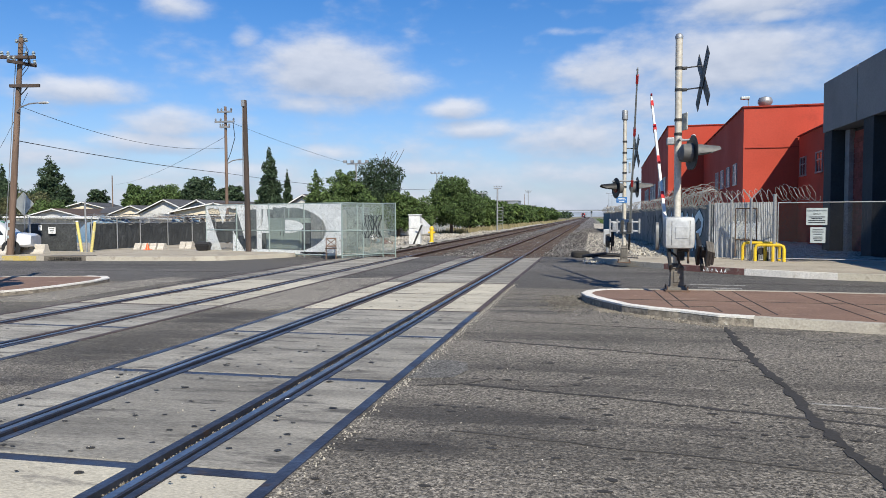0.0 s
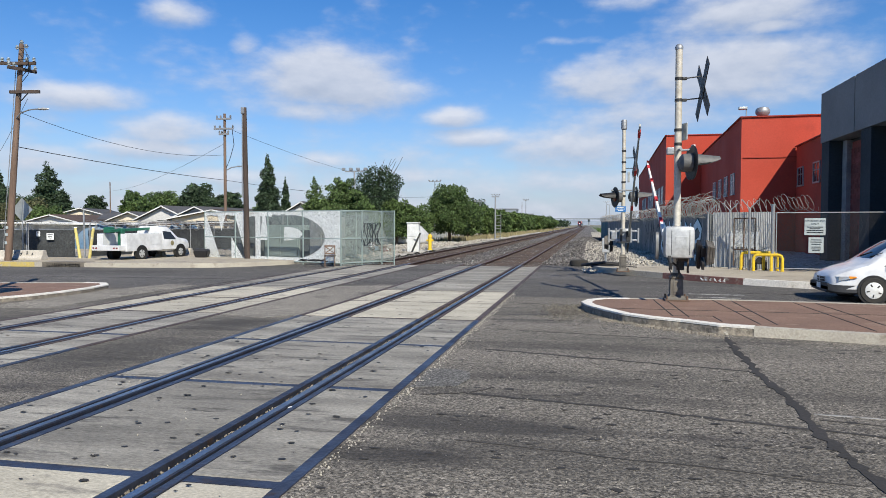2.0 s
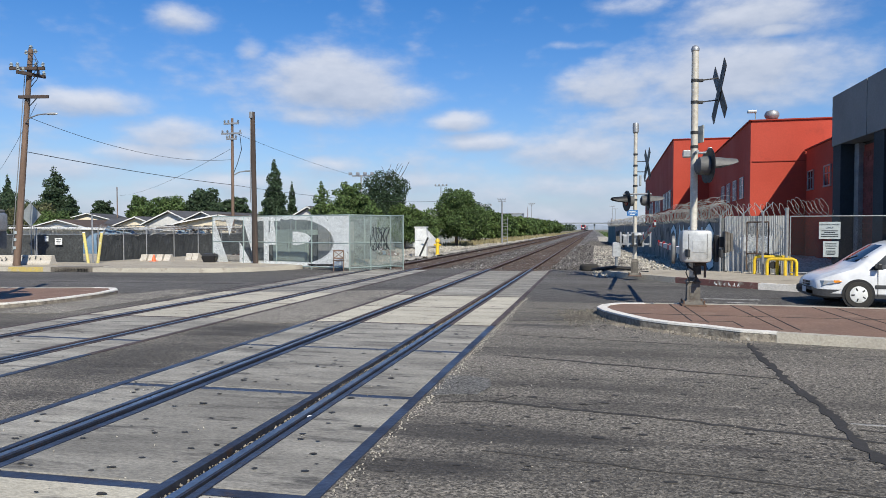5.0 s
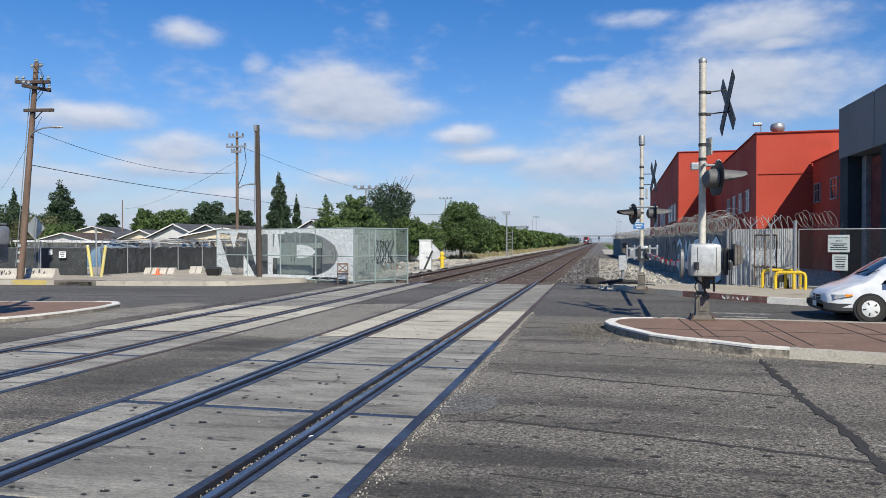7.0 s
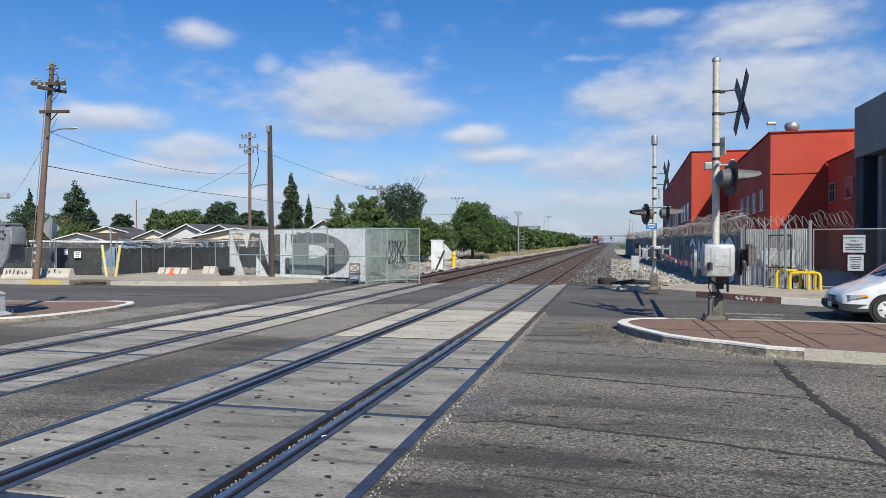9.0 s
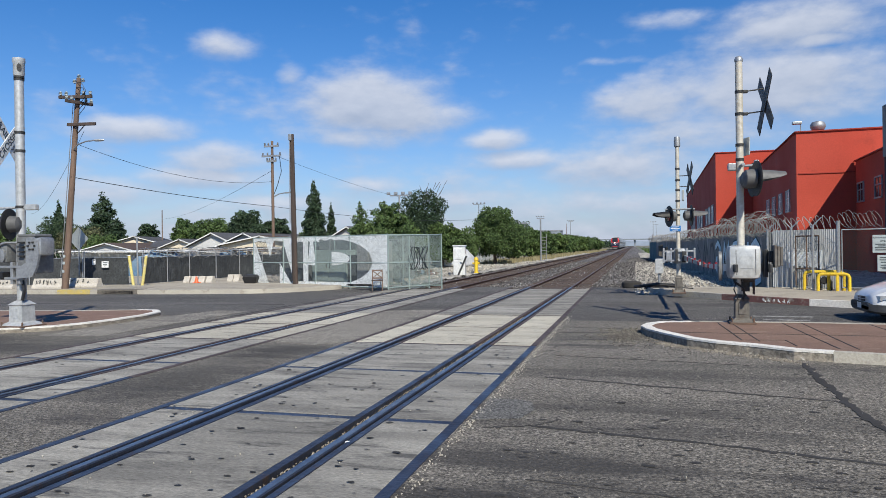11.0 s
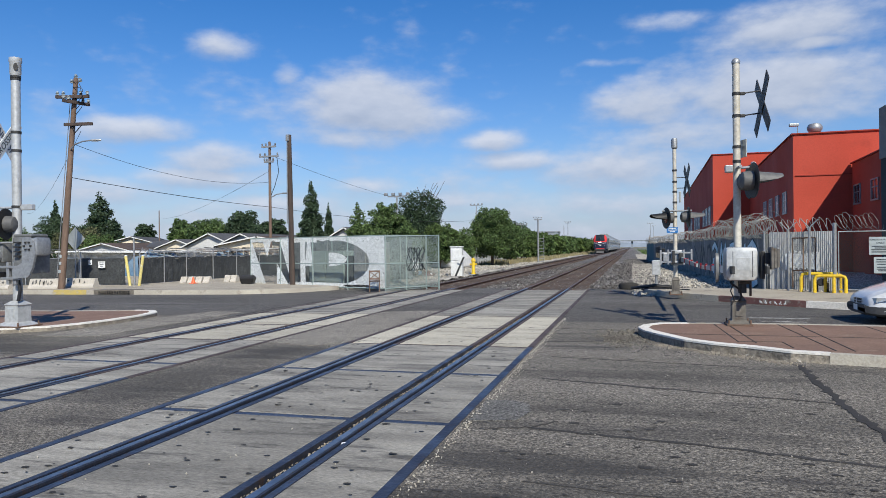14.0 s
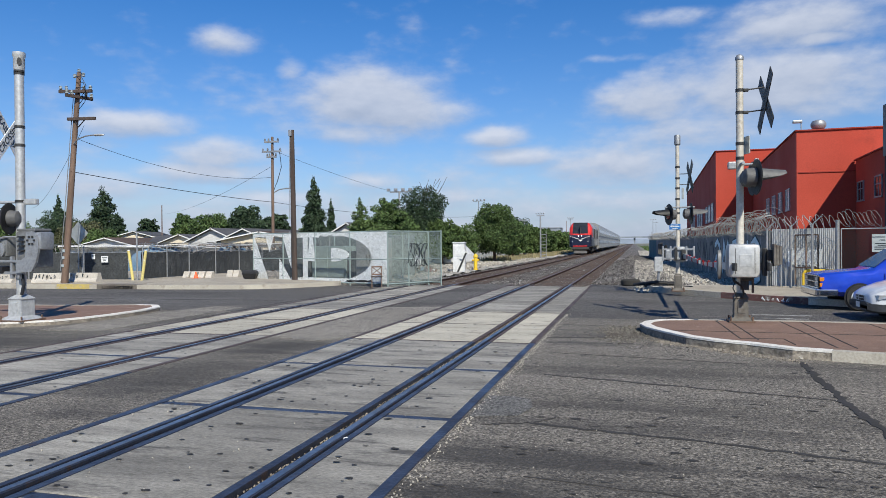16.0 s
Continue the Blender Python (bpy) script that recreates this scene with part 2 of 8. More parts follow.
ROADPAINT = mat("worn_road_paint", (0.36, 0.35, 0.33), (0.18, 0.175, 0.165), 0.85, fine=25, big=3, c3=(0.09, 0.088, 0.084), spot=0.47)
ALU = mat("aluminium_paint", (0.50, 0.51, 0.51), (0.42, 0.43, 0.43), 0.45, 0.35, fine=15, big=2.5, bump=0.05, c3=(0.3, 0.29, 0.27), spot=0.62)
CREAM_MAST = mat("mast_weathered_paint", (0.56, 0.53, 0.46), (0.46, 0.43, 0.37), 0.55, 0.15, fine=15, big=2.5, bump=0.08, c3=(0.3, 0.25, 0.2), spot=0.63)
WHITEBOX = mat("white_enamel", (0.70, 0.71, 0.70), (0.60, 0.61, 0.60), 0.42, 0.1, fine=12, big=3, bump=0.05, c3=(0.42, 0.42, 0.40), spot=0.64)
DARKMETAL = mat("dark_metal", (0.055, 0.055, 0.055), (0.03, 0.03, 0.03), 0.55, 0.3, fine=20, big=3)
GREYMETAL = mat("galvanised", (0.36, 0.37, 0.38), (0.27, 0.28, 0.29), 0.5, 0.55, fine=20, big=2, c3=(0.22, 0.19, 0.16), spot=0.62)
RUSTY = mat("rusty_metal", (0.16, 0.10, 0.07), (0.10, 0.075, 0.06), 0.85, 0.2, fine=25, big=3)
BLACK = mat("black_paint", (0.018, 0.018, 0.02), (0.012, 0.012, 0.012), 0.5, fine=20)
RUBBER = mat("rubber", (0.025, 0.025, 0.025), (0.035, 0.033, 0.03), 0.85, fine=30)
RED = mat("red_stucco", (0.43, 0.060, 0.034), (0.38, 0.053, 0.031), 0.88, fine=14, big=0.25, bump=0.1, c3=(0.34, 0.05, 0.03), grit=0.08)
RED_TRIM = mat("red_trim", (0.34, 0.045, 0.028), rough=0.85, fine=14)
GREYWALL = mat("grey_stucco", (0.25, 0.25, 0.243), (0.21, 0.21, 0.205), 0.85, fine=14, big=0.3, bump=0.1, grit=0.08)
GREYBLUE = mat("blue_grey_stucco", (0.034, 0.043, 0.049), (0.026, 0.034, 0.04), 0.85, fine=14, big=0.3)
BRICKRED = mat("dark_red_brick", (0.22, 0.055, 0.045), (0.15, 0.04, 0.035), 0.85, fine=20, big=2, rand=0.25)
TRIMWHITE = mat("white_trim", (0.75, 0.75, 0.73), (0.66, 0.66, 0.64), 0.6, fine=10)
GLASS = mat("window_glass", (0.02, 0.024, 0.028), (0.03, 0.034, 0.038), 0.05, 0.0, fine=2, bump=0.0, spec=0.4)
GLASS_PALE = mat("obscured_glass", (0.42, 0.47, 0.47), (0.30, 0.34, 0.36), 0.2, 0.0, fine=6, bump=0.05, spec=0.7, rand=0.3)
CORR = mat("corrugated_sheet", (0.45, 0.455, 0.445), (0.36, 0.37, 0.365), 0.55, 0.15, fine=18, big=0.8, c3=(0.25, 0.22, 0.2), streak=(1, 1, 0.25), spot=0.6)
WALLGREY = mat("painted_wall_grey", (0.235, 0.235, 0.22), (0.165, 0.168, 0.158), 0.85, fine=16, big=0.6, c3=(0.46, 0.46, 0.43), streak=(1, 1, 0.5))
WALLTEAL = mat("painted_wall_teal", (0.10, 0.20, 0.21), (0.08, 0.15, 0.17), 0.85, fine=16, big=0.6)
WIRE = mat("galvanised_wire", (0.42, 0.41, 0.39), (0.28, 0.27, 0.25), 0.55, 0.3, fine=30)
YELLOW = mat("yellow_paint", (0.72, 0.50, 0.03), (0.62, 0.42, 0.03), 0.5, fine=20, big=2.5, c3=(0.4, 0.28, 0.05), spot=0.64)
POLEWOOD = mat("pole_wood", (0.20, 0.135, 0.10), (0.13, 0.09, 0.068), 0.9, fine=10, big=1.2, streak=(6, 6, 0.5), bump=0.5)
POLEDARK = mat("creosoted_wood", (0.085, 0.06, 0.05), (0.05, 0.04, 0.035), 0.9, fine=10, big=1.2, streak=(6, 6, 0.5), bump=0.5)
SCREEN = mat("black_screen_cloth", (0.05, 0.054, 0.056), (0.032, 0.035, 0.037), 0.85, fine=14, big=0.9, c3=(0.085, 0.09, 0.09), spot=0.56, grit=0.35)
SCREEN_GREY = mat("faded_screen_cloth", (0.10, 0.115, 0.122), (0.068, 0.08, 0.086), 0.85, fine=14, big=0.9, c3=(0.22, 0.24, 0.24), spot=0.56, grit=0.3)
WHITEPAINT = mat("white_spray_paint", (0.78, 0.80, 0.79), (0.66, 0.69, 0.68), 0.7, fine=20, big=1.5)
GREENGREY = mat("green_mesh_frame", (0.30, 0.37, 0.35), (0.24, 0.3, 0.29), 0.6, 0.2, fine=20)
SHINGLE = mat("roof_shingle", (0.09, 0.09, 0.095), (0.06, 0.06, 0.065), 0.9, fine=5, big=0.3)
SHINGLE_BROWN = mat("roof_shingle_brown", (0.10, 0.07, 0.055), (0.07, 0.05, 0.042), 0.9, fine=5, big=0.3)
HOUSE_WHITE = mat("house_white_stucco", (0.55, 0.55, 0.54), (0.48, 0.48, 0.47), 0.85, fine=6)
HOUSE_GREY = mat("house_grey_siding", (0.36, 0.40, 0.44), (0.31, 0.35, 0.385), 0.8, fine=6, streak=(0.3, 0.3, 8))
HOUSE_CREAM = mat("house_cream_stucco", (0.68, 0.60, 0.46), (0.6, 0.53, 0.41), 0.85, fine=6)
BARK = mat("bark", (0.12, 0.09, 0.07), (0.08, 0.06, 0.045), 0.95, fine=12, big=2, bump=0.6)
CARWHITE = mat("white_car_paint", (0.64, 0.65, 0.66), (0.60, 0.61, 0.62), 0.16, fine=3, bump=0.0, local=True, spec=0.6)
CARBLUE = mat("blue_car_paint", (0.02, 0.06, 0.50), (0.018, 0.05, 0.44), 0.18, 0.1, fine=3, bump=0.0, local=True, spec=0.6)
CHROME = mat("chrome", (0.62, 0.62, 0.63), (0.5, 0.5, 0.52), 0.15, 1.0, fine=10, bump=0.0, local=True)
BUMPER = mat("grey_plastic", (0.045, 0.047, 0.05), (0.035, 0.036, 0.04), 0.6, fine=20, local=True)
HEADLAMP = mat("headlamp_lens", (0.55, 0.57, 0.58), (0.35, 0.37, 0.38), 0.08, 0.3, fine=10, bump=0.1, local=True)
AMBER = mat("amber_lens", (0.72, 0.27, 0.02), (0.6, 0.2, 0.02), 0.12, fine=10, local=True)
REDLENS = mat("red_lens", (0.18, 0.01, 0.012), (0.12, 0.008, 0.01), 0.12, fine=10)
TRAIN_RED = mat("train_red", (0.62, 0.035, 0.03), (0.55, 0.03, 0.028), 0.35, fine=3, bump=0.0, local=True)
TRAIN_NAVY = mat("train_navy", (0.012, 0.018, 0.045), (0.01, 0.014, 0.035), 0.35, fine=3, bump=0.0, local=True)
TRAIN_SILVER = mat("train_silver", (0.36, 0.36, 0.35), (0.27, 0.27, 0.265), 0.45, 0.4, fine=4, bump=0.03, local=True, streak=(1, 0.2, 3))
TRAIN_DIRTY = mat("train_underframe", (0.04, 0.04, 0.042), (0.06, 0.055, 0.05), 0.8, fine=8, local=True)
WHITE_LIGHT = glow("headlight_glow", (1.0, 0.95, 0.85), 4.0)
# Distance haze is put into the flat blue-grey of hills and far structures.
HAZE_HILL = mat("far_hill_hazed", (0.22, 0.255, 0.30), (0.19, 0.225, 0.27), 1.0, fine=0.02, big=0.002, bump=0)
FAR_HAZED = mat("far_buildings_hazed", (0.24, 0.265, 0.29), (0.18, 0.205, 0.23), 0.9, fine=0.5, big=0.05, bump=0)
CONE = mat("orange_plastic", (0.75, 0.13, 0.04), (0.65, 0.11, 0.04), 0.5, fine=10)
SIGNWHITE = mat("sign_white", (0.74, 0.75, 0.74), (0.66, 0.67, 0.66), 0.5, fine=12, big=3)
# Blue-grey for notice boards, insulators and pole tags.
NOTICEGREY = mat("notice_blue_grey", (0.40, 0.45, 0.46), (0.34, 0.38, 0.39), 0.55, fine=12, big=3)
SIGNBACK = mat("sign_back", (0.40, 0.42, 0.41), (0.32, 0.34, 0.33), 0.5, 0.5, fine=12, big=3)
SIGNBLUE = mat("sign_blue", (0.03, 0.16, 0.42), (0.025, 0.13, 0.36), 0.5, fine=12)
INK = mat("sign_ink", (0.03, 0.04, 0.05), rough=0.6, fine=12)
INKTEAL = mat("graffiti_dark_teal", (0.02, 0.07, 0.085), (0.015, 0.05, 0.06), 0.7, fine=12)
INKCYAN = mat("graffiti_pale_cyan", (0.74, 0.86, 0.87), (0.58, 0.76, 0.80), 0.7, fine=12)
ARMWHITE = mat("arm_white", (0.72, 0.70, 0.66), (0.6, 0.58, 0.54), 0.6, fine=12, local=True)
ARMRED = mat("arm_red", (0.50, 0.035, 0.035), (0.42, 0.03, 0.03), 0.6, fine=12, local=True)
DRYGRASS = mat("dry_grass_blades", (0.30, 0.25, 0.14), (0.20, 0.19, 0.10), 0.9, fine=4)
TARPBLUE = mat("blue_tarpaulin", (0.10, 0.18, 0.27), (0.16, 0.23, 0.30), 0.6, fine=6, big=1.2, bump=0.3)
TRUCKGREEN = mat("green_paint", (0.02, 0.13, 0.08), (0.015, 0.1, 0.06), 0.4, fine=6, local=True)


def leaf(name, a, b):
    m = mat(name, a, b, 0.65, fine=1.5, big=0.25, bump=0, spec=0.25)
    n, l = m.node_tree.nodes, m.node_tree.links
    p = n["Principled BSDF"]
    isl = n.new("ShaderNodeNewGeometry").outputs["Random Per Island"]
    r = n.new("ShaderNodeMapRange")
    r.inputs["To Min"].default_value, r.inputs["To Max"].default_value = 0.4, 1.75
    l.new(isl, r.inputs["Value"])
    x = n.new("ShaderNodeMixRGB")
    x.blend_type = "MULTIPLY"
    x.inputs[0].default_value = 1
    l.new(p.inputs["Base Color"].links[0].from_socket, x.inputs[1])
    l.new(r.outputs[0], x.inputs[2])
    l.new(x.outputs[0], p.inputs["Base Color"])
    p.inputs["Subsurface Weight"].default_value = 0.0
    return m


LEAF = leaf("leaves_green", (0.08, 0.122, 0.038), (0.05, 0.084, 0.028))
LEAF_DARK = leaf("leaves_dark", (0.042, 0.068, 0.034), (0.028, 0.048, 0.025))
LEAF_BRIGHT = leaf("leaves_bright", (0.082, 0.122, 0.034), (0.055, 0.09, 0.028))
LEAF_OLIVE = leaf("leaves_olive", (0.10, 0.105, 0.05), (0.075, 0.08, 0.04))


# ---- builders ----
def bme():
    return bmesh.new()


def box(bm, c, s, m=None, bevel=0.0):
    r = bmesh.ops.create_cube(bm, size=1.0, matrix=Matrix.Translation(c) @ Matrix.Diagonal((*s, 1)))
    if bevel:
        es = list({e for v in r["verts"] for e in v.link_edges})
        out = bmesh.ops.bevel(bm, geom=es, offset=bevel, segments=2, affect="EDGES", profile=0.6)
        vs = list({v for f in out["faces"] for v in f.verts} | {v for v in r["verts"] if v.is_valid})
    else:
        vs = r["verts"]
    if m is not None:
        bmesh.ops.transform(bm, matrix=m, verts=vs)
    return vs


def rod(bm, a, b, r0, r1=None, n=12, caps=True):
    a, b = Vector(a), Vector(b)
    d = b - a
    m = Matrix.Translation((a + b) / 2) @ d.to_track_quat("Z", "Y").to_matrix().to_4x4()
    return bmesh.ops.create_cone(bm, cap_ends=caps, segments=n, radius1=r0, radius2=r0 if r1 is None else r1, depth=d.length, matrix=m)["verts"]


def prism(bm, pts, z0, z1):
    lo = [bm.verts.new((x, y, z0)) for x, y in pts]
    hi = [bm.verts.new((x, y, z1)) for x, y in pts]
    n = len(pts)
    bm.faces.new(hi)
    bm.faces.new(lo[::-1])
    for i in range(n):
        bm.faces.new((lo[i], lo[(i + 1) % n], hi[(i + 1) % n], hi[i]))


def extrude_pts(bm, pts, vec):
    """A solid from a flat outline of 3D points pushed along vec."""
    a = [bm.verts.new(p) for p in pts]
    b = [bm.verts.new(Vector(p) + Vector(vec)) for p in pts]
    n = len(pts)
    bm.faces.new(a[::-1])
    bm.faces.new(b)
    for i in range(n):
        bm.faces.new((a[i], a[(i + 1) % n], b[(i + 1) % n], b[i]))


def lathe(bm, prof, m=None, n=20):
    """prof: (radius, height) pairs about z."""
    rings = []
    for r, z in prof:
        rings.append([bm.verts.new((r * math.cos(2 * math.pi * i / n), r * math.sin(2 * math.pi * i / n), z)) for i in range(n)])
    for a, b in zip(rings, rings[1:]):
        for i in range(n):
            bm.faces.new((a[i], a[(i + 1) % n], b[(i + 1) % n], b[i]))
    bm.faces.new(rings[0][::-1])
    bm.faces.new(rings[-1])
    if m is not None:
        bmesh.ops.transform(bm, matrix=m, verts=[v for r in rings for v in r])


def loft(bm, sections, close=True, caps=True):
    rows = [[bm.verts.new(p) for p in s] for s in sections]
    n = len(rows[0])
    for a, b in zip(rows, rows[1:]):
        for i in range(n if close else n - 1):
            bm.faces.new((a[i], a[(i + 1) % n], b[(i + 1) % n], b[i]))
    if caps and close:
        bm.faces.new(rows[0][::-1])
        bm.faces.new(rows[-1])
    return rows


def polytube(bm, pts, r, n=6):
    """A tube of even radius along points."""
    pts = [Vector(p) for p in pts]
    rows = []
    for i, p in enumerate(pts):
        d = (pts[min(i + 1, len(pts) - 1)] - pts[max(i - 1, 0)]).normalized()
        u = d.orthogonal().normalized() if i == 0 else (u - d * u.dot(d)).normalized()
        v = d.cross(u)
        rows.append([p + (u * math.cos(2 * math.pi * k / n) + v * math.sin(2 * math.pi * k / n)) * r for k in range(n)])
    loft(bm, rows)


def mesh_of(name, bm, material, smooth=False):
    bmesh.ops.recalc_face_normals(bm, faces=bm.faces)
    me = bpy.data.meshes.new(name)
    bm.to_mesh(me)
    bm.free()
    me.materials.append(material)
    if smooth:
        for p in me.polygons:
            p.use_smooth = True
        me.set_sharp_from_angle(angle=radians(35))
    return me


def part(name, bm, material, parent, label="", smooth=False, at=None):
    ob = new(name, mesh_of(name, bm, material, smooth))
    ob.parent = parent
    if at is not None:
        ob.matrix_basis = at
    return tagged(ob, label)


def piece(name, me, parent, at):
    ob = new(name, me)
    ob.parent = parent
    ob.matrix_basis = at
    return ob


def thing(name, label, category, at=(0, 0, 0), rz=0.0, group="", kind=""):
    ob = new(name)
    ob.empty_display_size = 0.2
    ob.matrix_basis = pose(*at, 0, 0, rz)
    return tagged(ob, label, category, group, kind)


def solid(name, bm, material, label, category, kind="", smooth=False, group="", at=None):
    ob = new(name, mesh_of(name, bm, material, smooth))
    if at is not None:
        ob.matrix_basis = at
    return tagged(ob, label, category, group, kind)


def text_mesh(body, size, material, depth=0.004):
    cu = bpy.data.curves.new("lettering", "FONT")
    cu.body, cu.size, cu.extrude, cu.align_x, cu.align_y = body, size, depth, "CENTER", "CENTER"
    tmp = bpy.data.objects.new("lettering", cu)
    scene.collection.objects.link(tmp)
    me = bpy.data.meshes.new_from_object(tmp.evaluated_get(bpy.context.evaluated_depsgraph_get()))
    bpy.data.objects.remove(tmp)
    me.materials.clear()
    me.materials.append(material)
    return me

HOODGREY = mat("hood_grey", (0.13, 0.13, 0.13), (0.09, 0.09, 0.09), 0.6, 0.1, fine=12)
FOOTGREY = mat("weathered_iron", (0.15, 0.138, 0.12), (0.085, 0.078, 0.07), 0.75, 0.2, fine=18, big=4, c3=(0.09, 0.07, 0.055))
CASE_DARK = mat("weathered_grey_casting", (0.21, 0.215, 0.215), (0.15, 0.155, 0.155), 0.55, 0.3, fine=16, big=3.5, bump=0.1, c3=(0.30, 0.30, 0.29), spot=0.6)
CASE = mat("machine_case_enamel", (0.50, 0.51, 0.505), (0.42, 0.43, 0.425), 0.38, 0.25, fine=12, big=4, bump=0.05, c3=(0.33, 0.33, 0.32), spot=0.6)
BALLAST_RUST = mat("rust_stained_ballast", (0.085, 0.056, 0.043), (0.055, 0.038, 0.031), 0.95, fine=9, big=0.4, bump=1.0, c3=(0.14, 0.105, 0.085), grit=0.75, agg=16)


# ---- ground, road, tracks ----
RAIL_A, RAIL_B, RAIL_C, RAIL_D = -4.05, -2.545, -8.25, -6.745
EDGE_R, EDGE_L, FAR_R, FAR_L = -1.75, -4.74, -6.05, -8.95
CROSS_END = 26.7

bm = bme()
bmesh.ops.create_grid(bm, x_segments=4, y_segments=4, size=2500)
bmesh.ops.translate(bm, vec=(0, 2000, -0.42), verts=bm.verts)
solid("ground", bm, DIRT, "flat dry ground reaching the horizon", "ground", "structure")

# ballast bed of both tracks, with an uneven surface
def bed(name, x0, x1, y0, y1, z, step, amp, material, label, cat="ground"):
    bm = bme()
    nx, ny = max(2, int((x1 - x0) / step)), max(2, int((y1 - y0) / step))
    g = [[bm.verts.new((x0 + (x1 - x0) * i / nx, y0 + (y1 - y0) * j / ny,
                        z + amp * noise.fractal((x0 + (x1 - x0) * i / nx, (y0 + (y1 - y0) * j / ny), z), 1.0, 2.0, 4))) for i in range(nx + 1)] for j in range(ny + 1)]
    for j in range(ny):
        for i in range(nx):
            bm.faces.new((g[j][i], g[j][i + 1], g[j + 1][i + 1], g[j + 1][i]))
    return solid(name, bm, material, label, cat, "structure", smooth=True)


bed("ballast_bed", -9.5, 1.3, 23.5, 75, -0.155, 0.22, 0.035, BALLAST, "dark grey crushed stone track ballast")
bed("ballast_bed_middle", -9.8, 1.3, 75, 300, -0.16, 0.6, 0.08, BALLAST, "dark grey crushed stone track ballast")
bm = bme()
prism(bm, [(-10.2, 300), (1.0, 300), (1.0, 1500), (-10.2, 1500)], -0.4, -0.15)
solid("ballast_bed_far", bm, BALLAST, "dark grey ballast running to the horizon", "ground", "structure")
bm = bme()
prism(bm, [(1.0, 150), (9, 150), (14, 900), (1.0, 900)], -0.42, -0.2)
solid("gravel_verge_far", bm, mat("far_gravel", (0.20, 0.195, 0.175), (0.13, 0.135, 0.10), 0.95, fine=2, big=0.12, bump=0.4, c3=(0.08, 0.11, 0.04), spot=0.5), "weedy gravel verge beyond the wall", "ground", "structure")
for nm, xc in (("near", -3.2975), ("far", -7.4975)):
    bm = bme()
    prism(bm, [(xc - 1.3, 150), (xc + 1.3, 150), (xc + 1.3, 1200), (xc - 1.3, 1200)], -0.3, -0.09)
    solid("stained_ballast_far_" + nm, bm, BALLAST_RUST, "rust-brown stained ballast of the far track bed", "ground", "structure")
    bed("stained_ballast_" + nm, xc - 1.15, xc + 1.15, CROSS_END, 150, -0.118, 0.3, 0.03, BALLAST_RUST, "rust-brown stained ballast between the rails")
bed("gravel_verge_east", 0.35, 12, 21.0, 150, -0.07, 0.3, 0.09, GRAVEL, "pale rubble and gravel beside the track")
bed("gravel_verge_west", -26, -9.3, 27, 150, -0.08, 0.4, 0.10, GRAVEL, "pale gravel beside the track")


def road_strip(name, pts, material, label, z=0.0, thick=0.3, cat="road"):
    bm = bme()
    prism(bm, pts, z - thick, z)
    return solid(name, bm, material, label, cat, "structure")


# near carriageway, medians' gap and far carriageway in strips between the tracks
SPLIT = 15.2
for nm, x0, x1, far in (("east", EDGE_R, 70, CROSS_END), ("between", FAR_R, EDGE_L, CROSS_END), ("west", -90, FAR_L, 27.5)):
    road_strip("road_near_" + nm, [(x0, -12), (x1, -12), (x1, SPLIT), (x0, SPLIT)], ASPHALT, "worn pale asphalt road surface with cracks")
    top = [(x0, SPLIT), (x1, SPLIT), (x1, far), (x0, far)]
    road_strip("road_far_" + nm, top, ASPHALT_DARK, "darker resurfaced asphalt of the far carriageway")

# rails
def rail_profile(x):
    return [(x - 0.07, -0.165), (x + 0.07, -0.165), (x + 0.07, -0.15), (x + 0.012, -0.13), (x + 0.012, -0.035), (x + 0.036, -0.022), (x + 0.036, 0.002),
            (x + 0.028, 0.008), (x - 0.028, 0.008), (x - 0.036, 0.002), (x - 0.036, -0.022), (x - 0.012, -0.035), (x - 0.012, -0.13), (x - 0.07, -0.15)]


for nm, x in (("near_east", RAIL_B), ("near_west", RAIL_A), ("far_east", RAIL_D), ("far_west", RAIL_C)):
    t = tagged(new("rail"), "steel railway rail with a polished head", "rail", "rails of the two tracks")
    for y0, y1, web, head in ((-8, CROSS_END, STEEL_EDGE, RAIL_STEEL), (CROSS_END, 1192, RAIL_RUST, RAIL_WORN)):
        bm = bme()
        extrude_pts(bm, [(px, y0, pz) for px, pz in rail_profile(x)], (0, y1 - y0, 0))
        part("rail_web", bm, web, t, "rusty brown rail foot and web" if web == RAIL_RUST else "blue-grey steel rail in the road")
        bm = bme()
        box(bm, (x, (y0 + y1) / 2, 0.0095), (0.056, y1 - y0, 0.004))
        part("running_surface", bm, head, t, "polished running surface")

# sleepers beyond the crossing
for x in (-3.2975, -7.4975):
    bm = bme()
    for i in range(190):
        y = CROSS_END + 0.4 + i * 0.53
        box(bm, (x + random.uniform(-0.04, 0.04), y, -0.162 + random.uniform(-0.008, 0.008)), (2.6, 0.22, 0.14))
    solid("sleepers", bm, TIE, "dark weathered wooden sleepers in ballast", "sleepers", "stuff")

